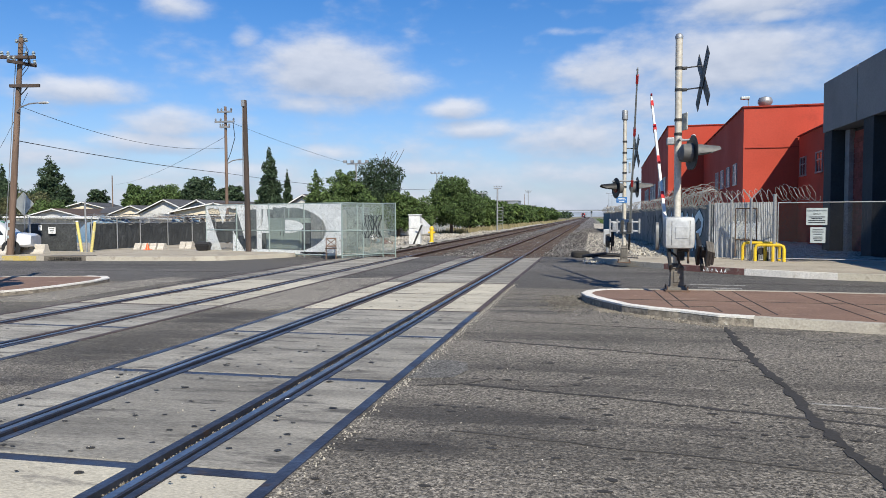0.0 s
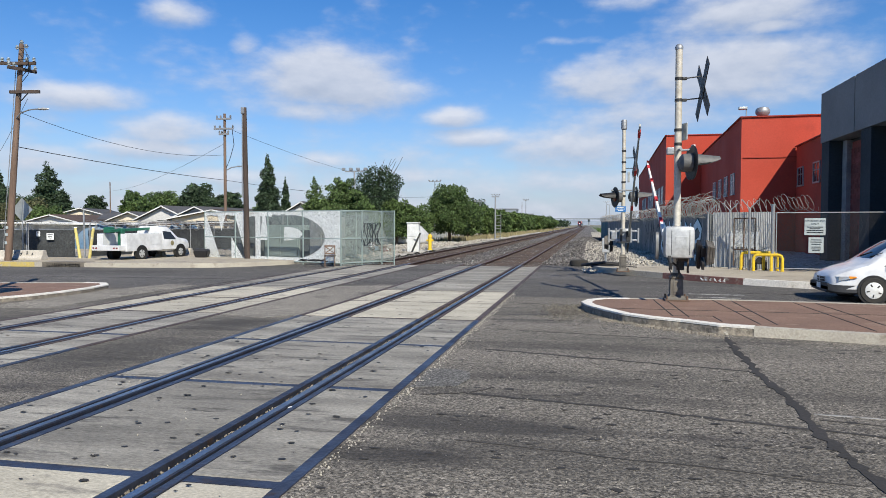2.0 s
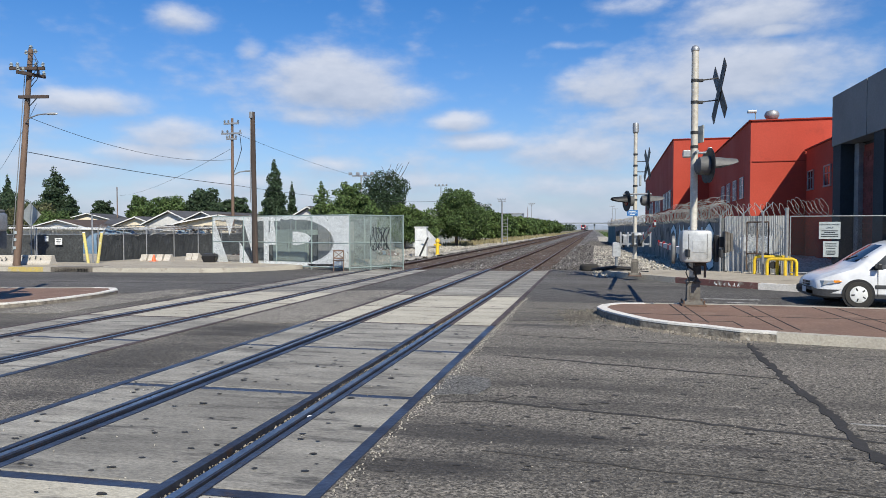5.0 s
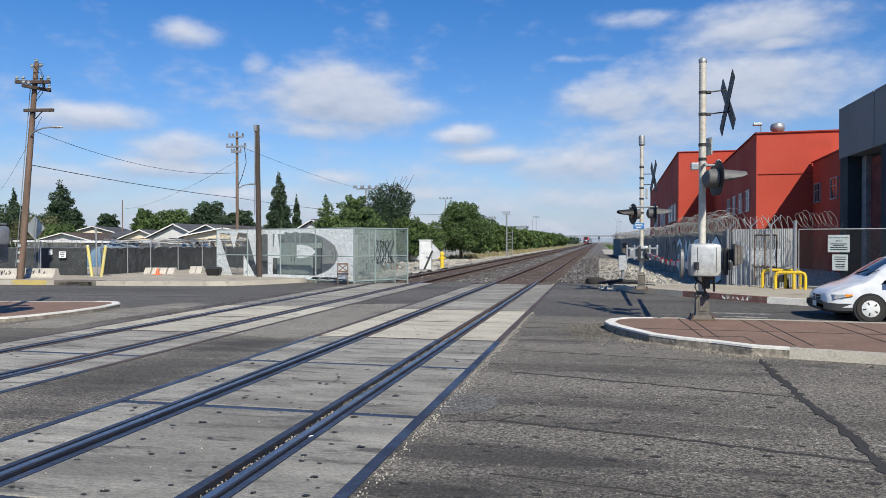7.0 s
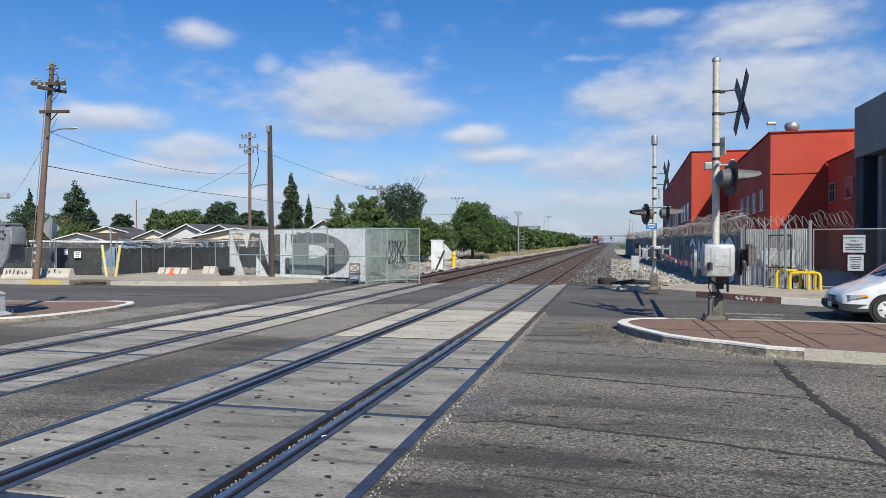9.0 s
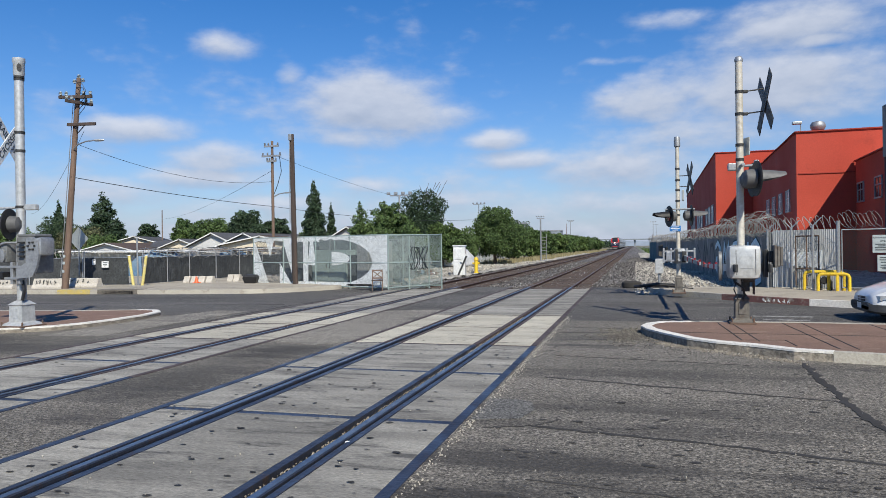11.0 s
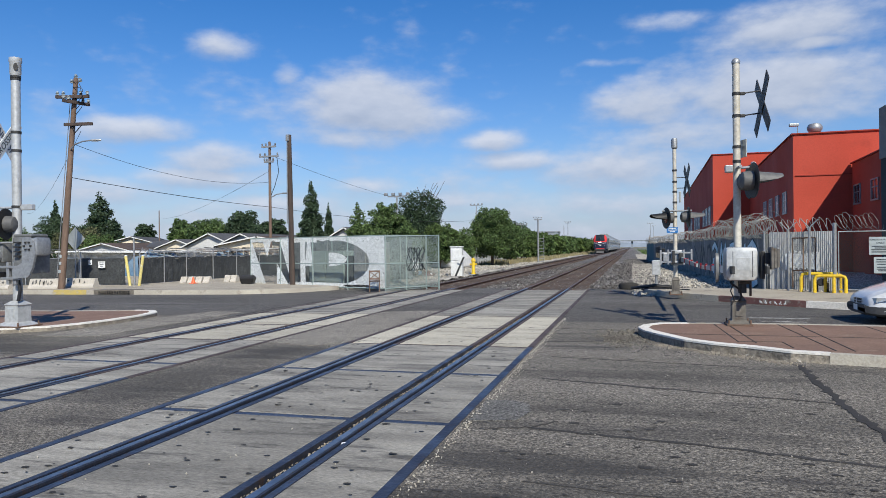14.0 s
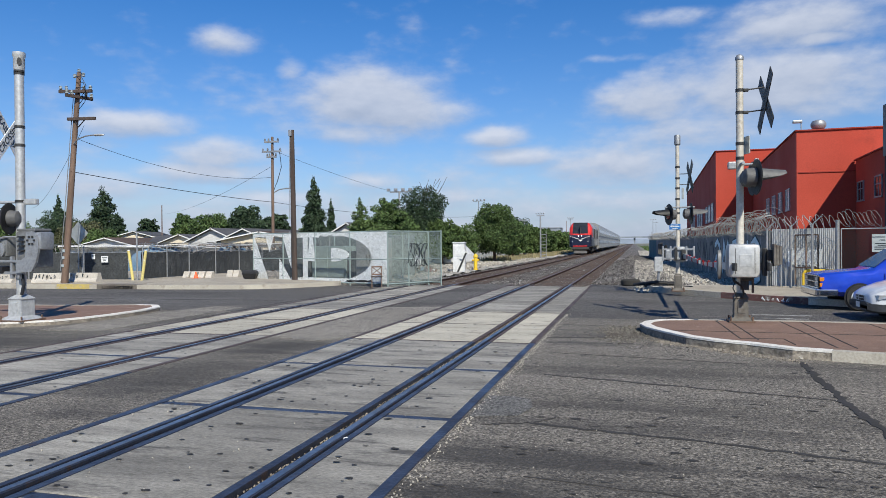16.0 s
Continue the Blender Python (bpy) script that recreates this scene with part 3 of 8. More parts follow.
# loose stones
def stones(name, n, region, size, material, label, zf=lambda x, y: -0.1):
    verts, faces = [], []
    rs = random.Random(5)
    for _ in range(n):
        x, y = region(rs)
        s = size * rs.uniform(0.5, 1.5)
        z = zf(x, y)
        b = len(verts)
        q = Euler((rs.uniform(0, 6), rs.uniform(0, 6), rs.uniform(0, 6))).to_matrix()
        for v in ((1, 0, 0), (-1, 0, 0), (0, 0.8, 0), (0, -0.8, 0), (0, 0, 0.7), (0, 0, -0.7)):
            w = q @ Vector([k * rs.uniform(0.7, 1.2) * s for k in v])
            verts.append((x + w.x, y + w.y, z + w.z + s * 0.3))
        for f in ((0, 2, 4), (2, 1, 4), (1, 3, 4), (3, 0, 4), (2, 0, 5), (1, 2, 5), (3, 1, 5), (0, 3, 5)):
            faces.append(tuple(b + k for k in f))
    me = bpy.data.meshes.new(name)
    me.from_pydata(verts, [], faces)
    me.materials.append(material)
    return tagged(new(name, me), label, "stones", kind="stuff")


stones("ballast_stones", 9000, lambda r: (r.uniform(-10.2, -0.4), CROSS_END + 0.1 + r.random() ** 1.8 * 45), 0.05, BALLAST, "loose dark ballast stones", lambda x, y: -0.14)
stones("rubble_stones", 6000, lambda r: (r.uniform(-0.3, 5.5), 23.0 + r.random() ** 1.4 * 40), 0.07, GRAVEL, "loose pale rubble stones", lambda x, y: -0.03)
stones("mixed_stones", 6000, lambda r: (0.3 + r.gauss(0, 0.6), CROSS_END + 0.3 + r.random() ** 1.5 * 60), 0.06, BALLAST, "dark ballast stones spilled over the verge", lambda x, y: -0.04)
stones("track_litter", 45, lambda r: (r.uniform(-10, 3), CROSS_END + 1 + r.random() ** 1.3 * 50), 0.045, SIGNBACK, "scraps of pale litter on the ballast", lambda x, y: -0.09)
stones("panel_crumbs", 160, lambda r: (r.choice((r.uniform(-4.6, -4.2), r.uniform(-3.85, -2.75), r.uniform(-2.35, -1.9))), 3.0 + r.random() ** 1.4 * 14), 0.007, KERB, "pale chips lying on the concrete panels", lambda x, y: 0.012)
stones("verge_stones", 4000, lambda r: (r.uniform(-15, -10.0), 27.0 + r.random() ** 1.3 * 50), 0.07, GRAVEL, "loose pale stones on the verge", lambda x, y: -0.05)


# ---- concrete crossing panels ----
JOINT0, PITCH = 6.70, 2.36


EDGE_RUST = mat("edge_steel_rusted", (0.10, 0.075, 0.07), (0.065, 0.05, 0.05), 0.75, 0.25, fine=20, big=2, c3=(0.14, 0.12, 0.11))


def crossing(name, ra, rb, left, right, label, worn=11.4):
    t = tagged(new(name), label, "level crossing", kind="structure")
    n = 0
    for lo, hi, nm in ((left + 0.09, ra - 0.13, "field"), (ra + 0.19, rb - 0.19, "gauge"), (rb + 0.13, right - 0.09, "field")):
        meshes = {}
        for mt in (PANEL, PANEL_LIGHT):
            bm = bme()
            box(bm, (0, 0, -0.145), (hi - lo, PITCH - 0.105, 0.30), bevel=0.012)
            meshes[mt] = mesh_of("concrete_panel", bm, mt)
        for k in range(-5, 8):
            y = JOINT0 + PITCH * (k + 0.5)
            light = 10.5 < y < 15.6 or y < 4.2 or y > 24.6
            piece("concrete_panel", meshes[PANEL_LIGHT if light else PANEL], t, pose((lo + hi) / 2, y, random.uniform(-0.004, 0.003), random.uniform(-0.12, 0.12), random.uniform(-0.2, 0.2)))
    # steel angles along panel edges and across the joints
    for x, w in ((left + 0.045, 0.09), (ra - 0.10, 0.055), (ra + 0.152, 0.07), (rb - 0.152, 0.07), (rb + 0.10, 0.055), (right - 0.045, 0.09)):
        for y0, y1, mt in ((-7, worn, STEEL_EDGE), (worn, CROSS_END, EDGE_RUST)):
            bm = bme()
            box(bm, (x, (y0 + y1) / 2, -0.07), (w, y1 - y0 - 0.004, 0.155), bevel=0.004)
            part("edge_angle", bm, mt, t, "blue-grey steel edge angle" if mt == STEEL_EDGE else "rust-brown steel edge angle")
    # bolt pockets in the panels
    bm = bme()
    rs = random.Random(int(-left * 100))
    for k in range(-3, 8):
        y0 = JOINT0 + PITCH * k
        for xs in ((left + 0.22, ra - 0.27), (ra + 0.38, (ra + rb) / 2 - 0.12, (ra + rb) / 2 + 0.16, rb - 0.36), (rb + 0.27, right - 0.24)):
            for x in xs:
                for f in (0.16, 0.5, 0.84):
                    if rs.random() < 0.42:
                        lathe(bm, [(0.019, 0), (0.014, 0.001)], pose(x + rs.uniform(-0.05, 0.05), y0 + PITCH * f + rs.uniform(-0.08, 0.08), 0.0105) @ Matrix.Diagonal((rs.uniform(0.9, 1.5), rs.uniform(0.7, 1.2), 1, 1)), 8)
    tagged(part("bolt_pockets", bm, DARKMETAL, t, "dark bolt pockets in the panels"), kind="stuff")
    for k in range(-5, 9):
        for lo, hi in ((left + 0.09, ra - 0.13), (ra + 0.19, rb - 0.19), (rb + 0.13, right - 0.09)):
            bm = bme()
            box(bm, ((lo + hi) / 2, JOINT0 + PITCH * k, -0.1), (hi - lo, 0.10, 0.2))
            part("joint_bar", bm, STEEL_EDGE if k < 2 else EDGE_RUST, t)
    return t


# ---- kerbs and pavements ----
def offset_line(pts, d):
    out = []
    for i, p in enumerate(pts):
        a, b = Vector(pts[max(i - 1, 0)]), Vector(pts[min(i + 1, len(pts) - 1)])
        t = (b - a).normalized()
        out.append((p[0] - t.y * d, p[1] + t.x * d))
    return out


def kerb_run(bm, pts, width, z, side, z0=-0.2):
    inner = offset_line(pts, width * side)
    for i in range(len(pts) - 1):
        q = [pts[i], pts[i + 1], inner[i + 1], inner[i]]
        if side < 0:
            q = q[::-1]
        prism(bm, q, z0, z)
    bmesh.ops.remove_doubles(bm, verts=bm.verts, dist=0.0005)


def arc(cx, cy, r, a0, a1, n):
    return [(cx + r * math.cos(radians(a0 + (a1 - a0) * i / n)), cy + r * math.sin(radians(a0 + (a1 - a0) * i / n))) for i in range(n + 1)]


# right-hand median island: nose, near edge, far edge
ISL_NEAR = [(3.5, 10.27), (2.04, 10.64), (1.62, 10.77), (1.17, 11.15), (0.75, 11.4), (0.39, 11.75), (0.06, 12.38), (-0.15, 12.85), (-0.24, 13.3), (-0.14, 13.75), (0.12, 14.08), (0.59, 14.2)]
ISL_FAR = [(0.59, 14.2), (2.47, 14.3), (5.0, 14.1), (12, 13.5), (60, 9.5)]
ISL_TAIL = [(60, 6.2), (12, 9.4), (3.5, 10.27)]


def island(name, near, far, tail, white_to, label, zt=0.15):
    t = tagged(new(name), label, "traffic island", kind="structure")
    outline = near + far[1:] + tail[:-1]
    inner = offset_line(near, 0.16) if name == "island_west" else offset_line(near, -0.16)
    bm = bme()
    prism(bm, (inner + far[1:] + tail[:-1])[:: 1], -0.1, zt)
    bmesh.ops.triangulate(bm, faces=[f for f in bm.faces if len(f.verts) > 4])
    part("paving", bm, BRICKPAVE, t, "reddish-brown stamped concrete paving")
    side = 1 if name == "island_west" else -1
    bm = bme()
    kerb_run(bm, near[white_to:], 0.17, zt + 0.006, side, zt - 0.02)
    part("kerb_painted", bm, KERB_WHITE, t, "chipped white-painted kerb top")
    bm = bme()
    kerb_run(bm, offset_line(near[white_to:], 0.006 * side), 0.13, zt - 0.02, side)
    part("kerb_face", bm, KERB_WORN, t, "broken grey kerb face")
    bm = bme()
    kerb_run(bm, (tail + near[1:white_to + 1])[-3 - white_to:], 0.15, zt + 0.004, side)
    part("kerb_plain", bm, KERB, t, "bare concrete kerb")
    bm = bme()
    kerb_run(bm, far, 0.15, zt + 0.004, side)
    part("kerb_far", bm, KERB, t)
    return t


isl = island("island_east", ISL_NEAR, ISL_FAR, ISL_TAIL, 1, "raised median island with reddish paving and white kerb", zt=0.125)
# joints cut across the paving
for x0, y0, x1, y1 in ((1.04, 14.0, 1.12, 11.64), (1.26, 14.05, 1.34, 11.55), (2.08, 14.1, 2.19, 10.95), (2.39, 14.1, 2.41, 10.95), (3.4, 14.0, 3.5, 10.6), (3.75, 13.95, 3.85, 10.5), (-0.02, 12.46, 9.0, 12.35), (1.12, 11.66, 1.7, 11.74), (1.7, 11.74, 1.73, 11.15), (5.2, 13.9, 5.4, 10.3)):
    d = Vector((x1 - x0, y1 - y0, 0))
    bm = bme()
    box(bm, (0, 0, 0), (d.length, 0.018, 0.006), Matrix.Translation(((x0 + x1) / 2, (y0 + y1) / 2, 0.1265)) @ pose(0, 0, 0, 0, 0, math.degrees(math.atan2(d.y, d.x))))
    part("paving_joint", bm, TAR, isl)

ISLW_NEAR = [(-60, 4.5), (-20, 9.3), (-14.5, 10.6), (-11.7, 11.35), (-11.0, 12.0), (-10.80, 12.6), (-10.72, 13.3), (-10.75, 14.3), (-10.95, 15.05), (-11.35, 15.5), (-11.9, 15.55)]
ISLW_FAR = [(-11.9, 15.5), (-12.6, 15.3), (-13.4, 15.1), (-20, 14.3), (-60, 12)]
island("island_west", ISLW_NEAR, ISLW_FAR, [(-60, 12), (-60, 4.5)], 2, "raised median island with reddish paving and pale kerb", zt=0.085)


def pavement(name, line, back, side, label, z=0.15, paints=()):
    t = tagged(new(name), label, "pavement", kind="structure")
    inner = offset_line(line, 0.15 * side)
    bm = bme()
    prism(bm, inner + back, -0.2, z)
    bmesh.ops.triangulate(bm, faces=[f for f in bm.faces if len(f.verts) > 4])
    part("slab", bm, CONCRETE, t, "pale sandy concrete slab")
    for i0, i1, mt, lb in paints:
        bm = bme()
        kerb_run(bm, line[i0:i1 + 1], 0.15, z + 0.005, side)
        part("kerb", bm, mt, t, lb)
    return t


PAVE_E = [(0.0, 24.0), (0.4, 23.0), (0.98, 22.2), (1.9, 21.1), (2.8, 20.1), (3.64, 19.3), (4.5, 18.7), (5.41, 18.2), (6.4, 17.9), (12, 16.9), (60, 11)]
pavement("pavement_east", PAVE_E, [(60, 24), (9.5, 23.6), (5.0, 23.0), (3.4, 24.6), (0.3, 24.6)], 1, "pale concrete pavement with a painted kerb",
         paints=((0, 3, KERB, "bare concrete kerb"), (3, 5, KERB_RED, "faded red-painted kerb with scrawl"), (5, 7, KERB_WHITE, "white-painted kerb"), (7, 10, KERB, "")))
PAVE_W = [(-90, 17), (-40, 20.4), (-26, 21.3), (-20.07, 21.7), (-16.0, 22.0), (-13.3, 22.4), (-12.4, 22.8), (-11.8, 23.4), (-11.3, 24.2), (-10.9, 25.0), (-10.6, 26.5)]
pavement("pavement_west", PAVE_W, [(-10.6, 34), (-90, 34)], 1, "pale sandy concrete pavement and forecourt", paints=((0, 10, KERB, "low concrete kerb"),))
crossing("crossing_near", RAIL_A, RAIL_B, EDGE_L, EDGE_R, "precast concrete panels of the near railway crossing")
crossing("crossing_far", RAIL_C, RAIL_D, FAR_L, FAR_R, "precast concrete panels of the far railway crossing", 8.0)


# ---- red warehouse, grey building, walls on the east side ----
def warehouse_block(name, corner, w, d, h, rot, label, parapet=0.5):
    """Corner: the front corner next to the track; w to the right, d away."""
    t = thing(name, label, "warehouse", (*corner, -0.3), rot)
    bm = bme()
    pts = [(0, 0), (w, 0), (w, d), (0, d)]
    prism(bm, pts, 0, h)
    part("wall", bm, RED, t, "red stucco wall")
    bm = bme()
    for a, b in ((( -0.03, -0.03), (w, -0.03)), ((-0.03, -0.03), (-0.03, d))):
        A, B = Vector((*a, h + 0.03)), Vector((*b, h + 0.03))
        c = (A + B) / 2
        box(bm, c, (abs(B.x - A.x) + 0.14, abs(B.y - A.y) + 0.14, 0.07))
    part("parapet_cap", bm, RED_TRIM, t)
    return t


def windows_on(t, face_x, ys, z, w, h, mat_glass):
    """Windows in a wall that faces -x in t's space."""
    for y in ys:
        win = new("window")
        win.parent = t
        win.matrix_basis = pose(face_x, y, z)
        bm = bme()
        for c, s in (((0, -w / 2, 0), (0.1, 0.07, h)), ((0, w / 2, 0), (0.1, 0.07, h)), ((0, 0, h / 2), (0.1, w + 0.07, 0.07)), ((0, 0, -h / 2), (0.12, w + 0.12, 0.08)),
                     ((0, 0, 0), (0.06, 0.05, h)), ((0, 0, h * 0.12), (0.06, w, 0.05))):
            box(bm, c, s)
        part("frame", bm, GREYMETAL, win)
        bm = bme()
        box(bm, (0.005, 0, 0), (0.03, w - 0.05, h - 0.05))
        part("pane", bm, mat_glass, win)


RC = (8.79, 46.0)
b1 = warehouse_block("warehouse", RC, 30, 24, 8.2, -3.0, "tall red stucco warehouse block with small windows")
windows_on(b1, -0.02, (3.2, 6.5, 9.8, 13.1), 4.4, 1.5, 1.3, GLASS_PALE)
bm = bme()
box(bm, (3.4, -0.03, 5.8), (6.6, 0.05, 0.05))
part("ledge", bm, RED_TRIM, b1)
bm = bme()
box(bm, (7.0, -0.02, 8.24), (4.2, 0.2, 0.1))
part("coping", bm, TRIMWHITE, b1, "pale metal coping")
b2 = warehouse_block("warehouse", (6.9, 70.0), 5.0, 60, 10.1, -1.5, "farther red stucco warehouse block with a window band")
windows_on(b2, -0.02, (4, 8, 12, 20, 24, 28, 36, 40, 44), 4.7, 2.6, 1.7, GLASS_PALE)
b3 = warehouse_block("warehouse", (11.25, 35.5), 20, 10.2, 6.35, -3.0, "lower red stucco wing with steel windows")
windows_on(b3, -0.02, (5.4, 9.0), 4.55, 1.3, 1.05, GLASS)
# roof ventilator and lamp on the parapet
v = thing("roof_ventilator", "round galvanised turbine ventilator on the red parapet", "ventilator", (10.4, 48.0, 7.9))
bm = bme()
lathe(bm, [(0.22, 0), (0.22, 0.35), (0.32, 0.38), (0.42, 0.52), (0.43, 0.68), (0.34, 0.84), (0.08, 0.92)], n=24)
part("turbine", bm, GREYMETAL, v, smooth=True)
v = thing("roof_floodlight", "small grey floodlight on the parapet", "floodlight", (9.1, 46.3, 7.95))
bm = bme()
rod(bm, (0, 0, 0), (0, 0, 0.5), 0.03)
part("stem", bm, GREYMETAL, v)
bm = bme()
box(bm, (-0.2, 0, 0.55), (0.5, 0.3, 0.16), bevel=0.04)
part("head", bm, SIGNBACK, v)

# grey building: a long wall beside the yard with piers, a fascia and recessed brick bays
g = thing("grey_building", "dark grey commercial building with piers and recessed brick bays", "building", (10.1, 0, -0.2), 0)
bm = bme()
prism(bm, [(0.75, 12), (24, 12), (24, 35.3), (0.75, 35.3)], 0, 7.4)
part("core_wall", bm, GREYBLUE, g)
for y0, y1 in ((31.3, 35.4), (27.0, 31.26), (20, 26.96)):
    bm = bme()
    box(bm, (0.4, (y0 + y1) / 2, 6.45), (0.9, y1 - y0 - 0.03, 2.2), bevel=0.01)
    part("fascia_panel", bm, GREYWALL, g, "smooth grey fascia panel")
for y in (34.9, 30.2, 25.2, 20.4):
    bm = bme()
    box(bm, (0.32, y, 2.7), (0.62, 1.0, 5.4), bevel=0.015)
    part("pier", bm, GREYBLUE, g)
bm = bme()
box(bm, (0.72, 32.6, 2.6), (0.06, 3.4, 5.2))
part("bay_wall", bm, BRICKRED, g, "dark red brick bay")
bm = bme()
box(bm, (0, 0, 0), (0.05, 0.40, 0.19))
brick_mesh = mesh_of("block", bm, BRICKRED)
for r in range(22):
    for k in range(8):
        piece("block", brick_mesh, g, pose(0.68, 31.2 + k * 0.42 + (r % 2) * 0.21, 0.3 + r * 0.215))
bm = bme()
box(bm, (0.6, 33.9, 2.7), (0.25, 0.5, 5.2))
part("downpipe_panel", bm, GREYMETAL, g)


# long painted boundary wall beside the track, with coiled wire on top
WALL = [(3.75, 24.5), (3.0, 45), (1.35, 83)]
t = tagged(new("boundary_wall"), "grey boundary wall beside the track covered in graffiti", "wall", kind="structure")
for i, (a, b, mt) in enumerate(((WALL[0], WALL[1], WALLGREY), (WALL[1], WALL[2], WALLTEAL))):
    A, B = Vector((*a, 0)), Vector((*b, 0))
    d = B - A
    n = int(d.length / 2.4)
    for k in range(n):
        bm = bme()
        box(bm, (0, 0, 0.95), (d.length / n - 0.02, 0.16, 2.1), bevel=0.008)
        part("wall_panel", bm, mt if i == 0 or k > n * 0.7 else WALLGREY, t, at=Matrix.Translation(A + d * ((k + 0.5) / n)) @ pose(0, 0, -0.15 + random.uniform(-0.02, 0.02), 0, 0, math.degrees(math.atan2(d.y, d.x))))

# corrugated fence with pipes
FENCE_C = [(3.75, 24.45), (5.33, 23.35)]
t = tagged(new("corrugated_fence"), "corrugated grey metal sheet fence with a white paint patch", "fence", kind="structure")
A, B = Vector((*FENCE_C[0], 0)), Vector((*FENCE_C[1], 0))
d = B - A
rot = math.degrees(math.atan2(d.y, d.x))
nsheet = 3
for k in range(nsheet):
    bm = bme()
    L = d.length / nsheet
    prof = [(i * L / 24, 0.007 * (1 if i % 2 else -1)) for i in range(25)]
    loft(bm, [[(x - L / 2, y, 0) for x, y in prof] + [(x - L / 2, y + 0.004, 0) for x, y in prof[::-1]], [(x - L / 2, y, 1.72) for x, y in prof] + [(x - L / 2, y + 0.004, 1.72) for x, y in prof[::-1]]])
    part("sheet", bm, CORR, t, at=Matrix.Translation(A + d * ((k + 0.5) / nsheet) + Vector((0, 0, 0.16))) @ pose(0, 0, 0, 0, 0, rot))


# ---- railway crossing signals and gates ----
def band_clamp(bm, x, y, z, r):
    rod(bm, (x, y, z - 0.025), (x, y, z + 0.025), r, n=18)


def signal_lamp(parent, at, rz):
    """A flashing-light head that faces +x in its own space: black target disc, housing, long hood, red lens."""
    head = new("signal_light")
    head.parent = parent
    head.matrix_basis = pose(*at, 0, 0, rz)
    turn = pose(0, 0, 0, 0, 90, 0)
    bm = bme()
    lathe(bm, [(0.29, -0.012), (0.30, 0.0), (0.29, 0.012)], turn, 28)
    part("target_disc", bm, BLACK, head, "black round background disc", smooth=True)
    bm = bme()
    lathe(bm, [(0.06, -0.22), (0.14, -0.18), (0.16, -0.02)], turn, 20)
    part("lamp_housing", bm, HOODGREY, head, smooth=True)
    bm = bme()
    lathe(bm, [(0.14, 0.012), (0.13, 0.03), (0.05, 0.045)], turn, 20)
    part("lens", bm, REDLENS, head, "dark red glass lens", smooth=True)
    bm = bme()
    rows = []
    for x, a0 in ((0.01, 210), (0.18, 180), (0.34, 150), (0.44, 110)):
        ring = []
        for k in range(13):
            a = radians(90 - a0 / 2 + a0 * k / 12)
            ring.append((x, 0.15 * math.cos(a), 0.15 * math.sin(a) - x * 0.10))
        rows.append(ring + [(p[0], p[1] * 0.95, p[2] * 0.95 - 0.004) for p in ring[::-1]])
    loft(bm, rows)
    part("hood", bm, BLACK if rz > 90 else HOODGREY, head, smooth=True)
    return head


def crossbuck(parent, at, rz, material, lettered=False, size=1.22):
    for i, (ang, word) in enumerate(((-45, "RAILROAD"), (45, "CROSSING"))):
        bm = bme()
        box(bm, (0, 0, 0), (0.012, size, 0.23))
        b = part("crossbuck_board", bm, material, parent, at=pose(at[0] , at[1], at[2], 0, 0, rz) @ pose(0.014 * i, 0, 0, ang))
        if lettered:
            me = text_mesh(word, 0.19, INK, 0.002)
            o = new("lettering", me)
            o.parent = b
            o.matrix_basis = pose(0.0085, 0, 0) @ Matrix(((0, 0, 1, 0), (1, 0, 0, 0), (0, 1, 0, 0), (0, 0, 0, 1)))


def mast_foot(parent, s=1.0, label="cast junction base bolted to a plate", iron=None):
    iron = iron or FOOTGREY
    bm = bme()
    box(bm, (0, 0, 0.015), (0.46 * s, 0.46 * s, 0.03), bevel=0.006)
    part("base_plate", bm, RUSTY, parent)
    bm = bme()
    loft(bm, [[(sx * w, sy * w, z) for sx, sy in ((-1, -1), (1, -1), (1, 1), (-1, 1))] for w, z in ((0.20 * s, 0.03), (0.17 * s, 0.07), (0.125 * s, 0.10), (0.12 * s, 0.40), (0.135 * s, 0.42), (0.10 * s, 0.46), (0.07, 0.5))])
    part("junction_base", bm, iron, parent, label)
    for sx in (-1, 1):
        for sy in (-1, 1):
            bm = bme()
            rod(bm, (sx * 0.19 * s, sy * 0.19 * s, 0.03), (sx * 0.19 * s, sy * 0.19 * s, 0.10), 0.016, n=6)
            part("bolt", bm, RUSTY, parent)
    bm = bme()
    box(bm, (0, -0.125 * s, 0.26), (0.13, 0.02, 0.2), bevel=0.006)
    part("cover", bm, iron, parent)


# eastern median gate
gate_e = thing("crossing_gate", "cream crossing signal mast with white gate machine and crossbuck", "crossing gate", (1.43, 13.95, 0.125), group="crossing gates")
mast_foot(gate_e, 0.9)
bm = bme()
rod(bm, (0, 0, 0.45), (0, 0, 4.5), 0.063, 0.06, 20)
part("mast", bm, CREAM_MAST, gate_e, "weathered cream tubular mast", smooth=True)
bm = bme()
lathe(bm, [(0.068, 4.48), (0.072, 4.52), (0.05, 4.56), (0.01, 4.58)], n=20)
part("cap", bm, GREYMETAL, gate_e, smooth=True)
for z in (3.96, 3.58, 3.05, 2.8):
    bm = bme()
    band_clamp(bm, 0, 0, z, 0.068)
    part("clamp", bm, DARKMETAL, gate_e)
for z in (3.96, 3.58):
    bm = bme()
    rod(bm, (0.06, 0, z), (0.38, 0, z + 0.03), 0.012, n=8)
    box(bm, (0.10, 0, z), (0.08, 0.07, 0.05), bevel=0.01)
    part("bracket", bm, DARKMETAL, gate_e)
crossbuck(gate_e, (0.40, 0, 3.75), 4, DARKMETAL)
bm = bme()
box(bm, (0.10, 0.0, 3.02), (0.02, 0.28, 0.30), bevel=0.004)
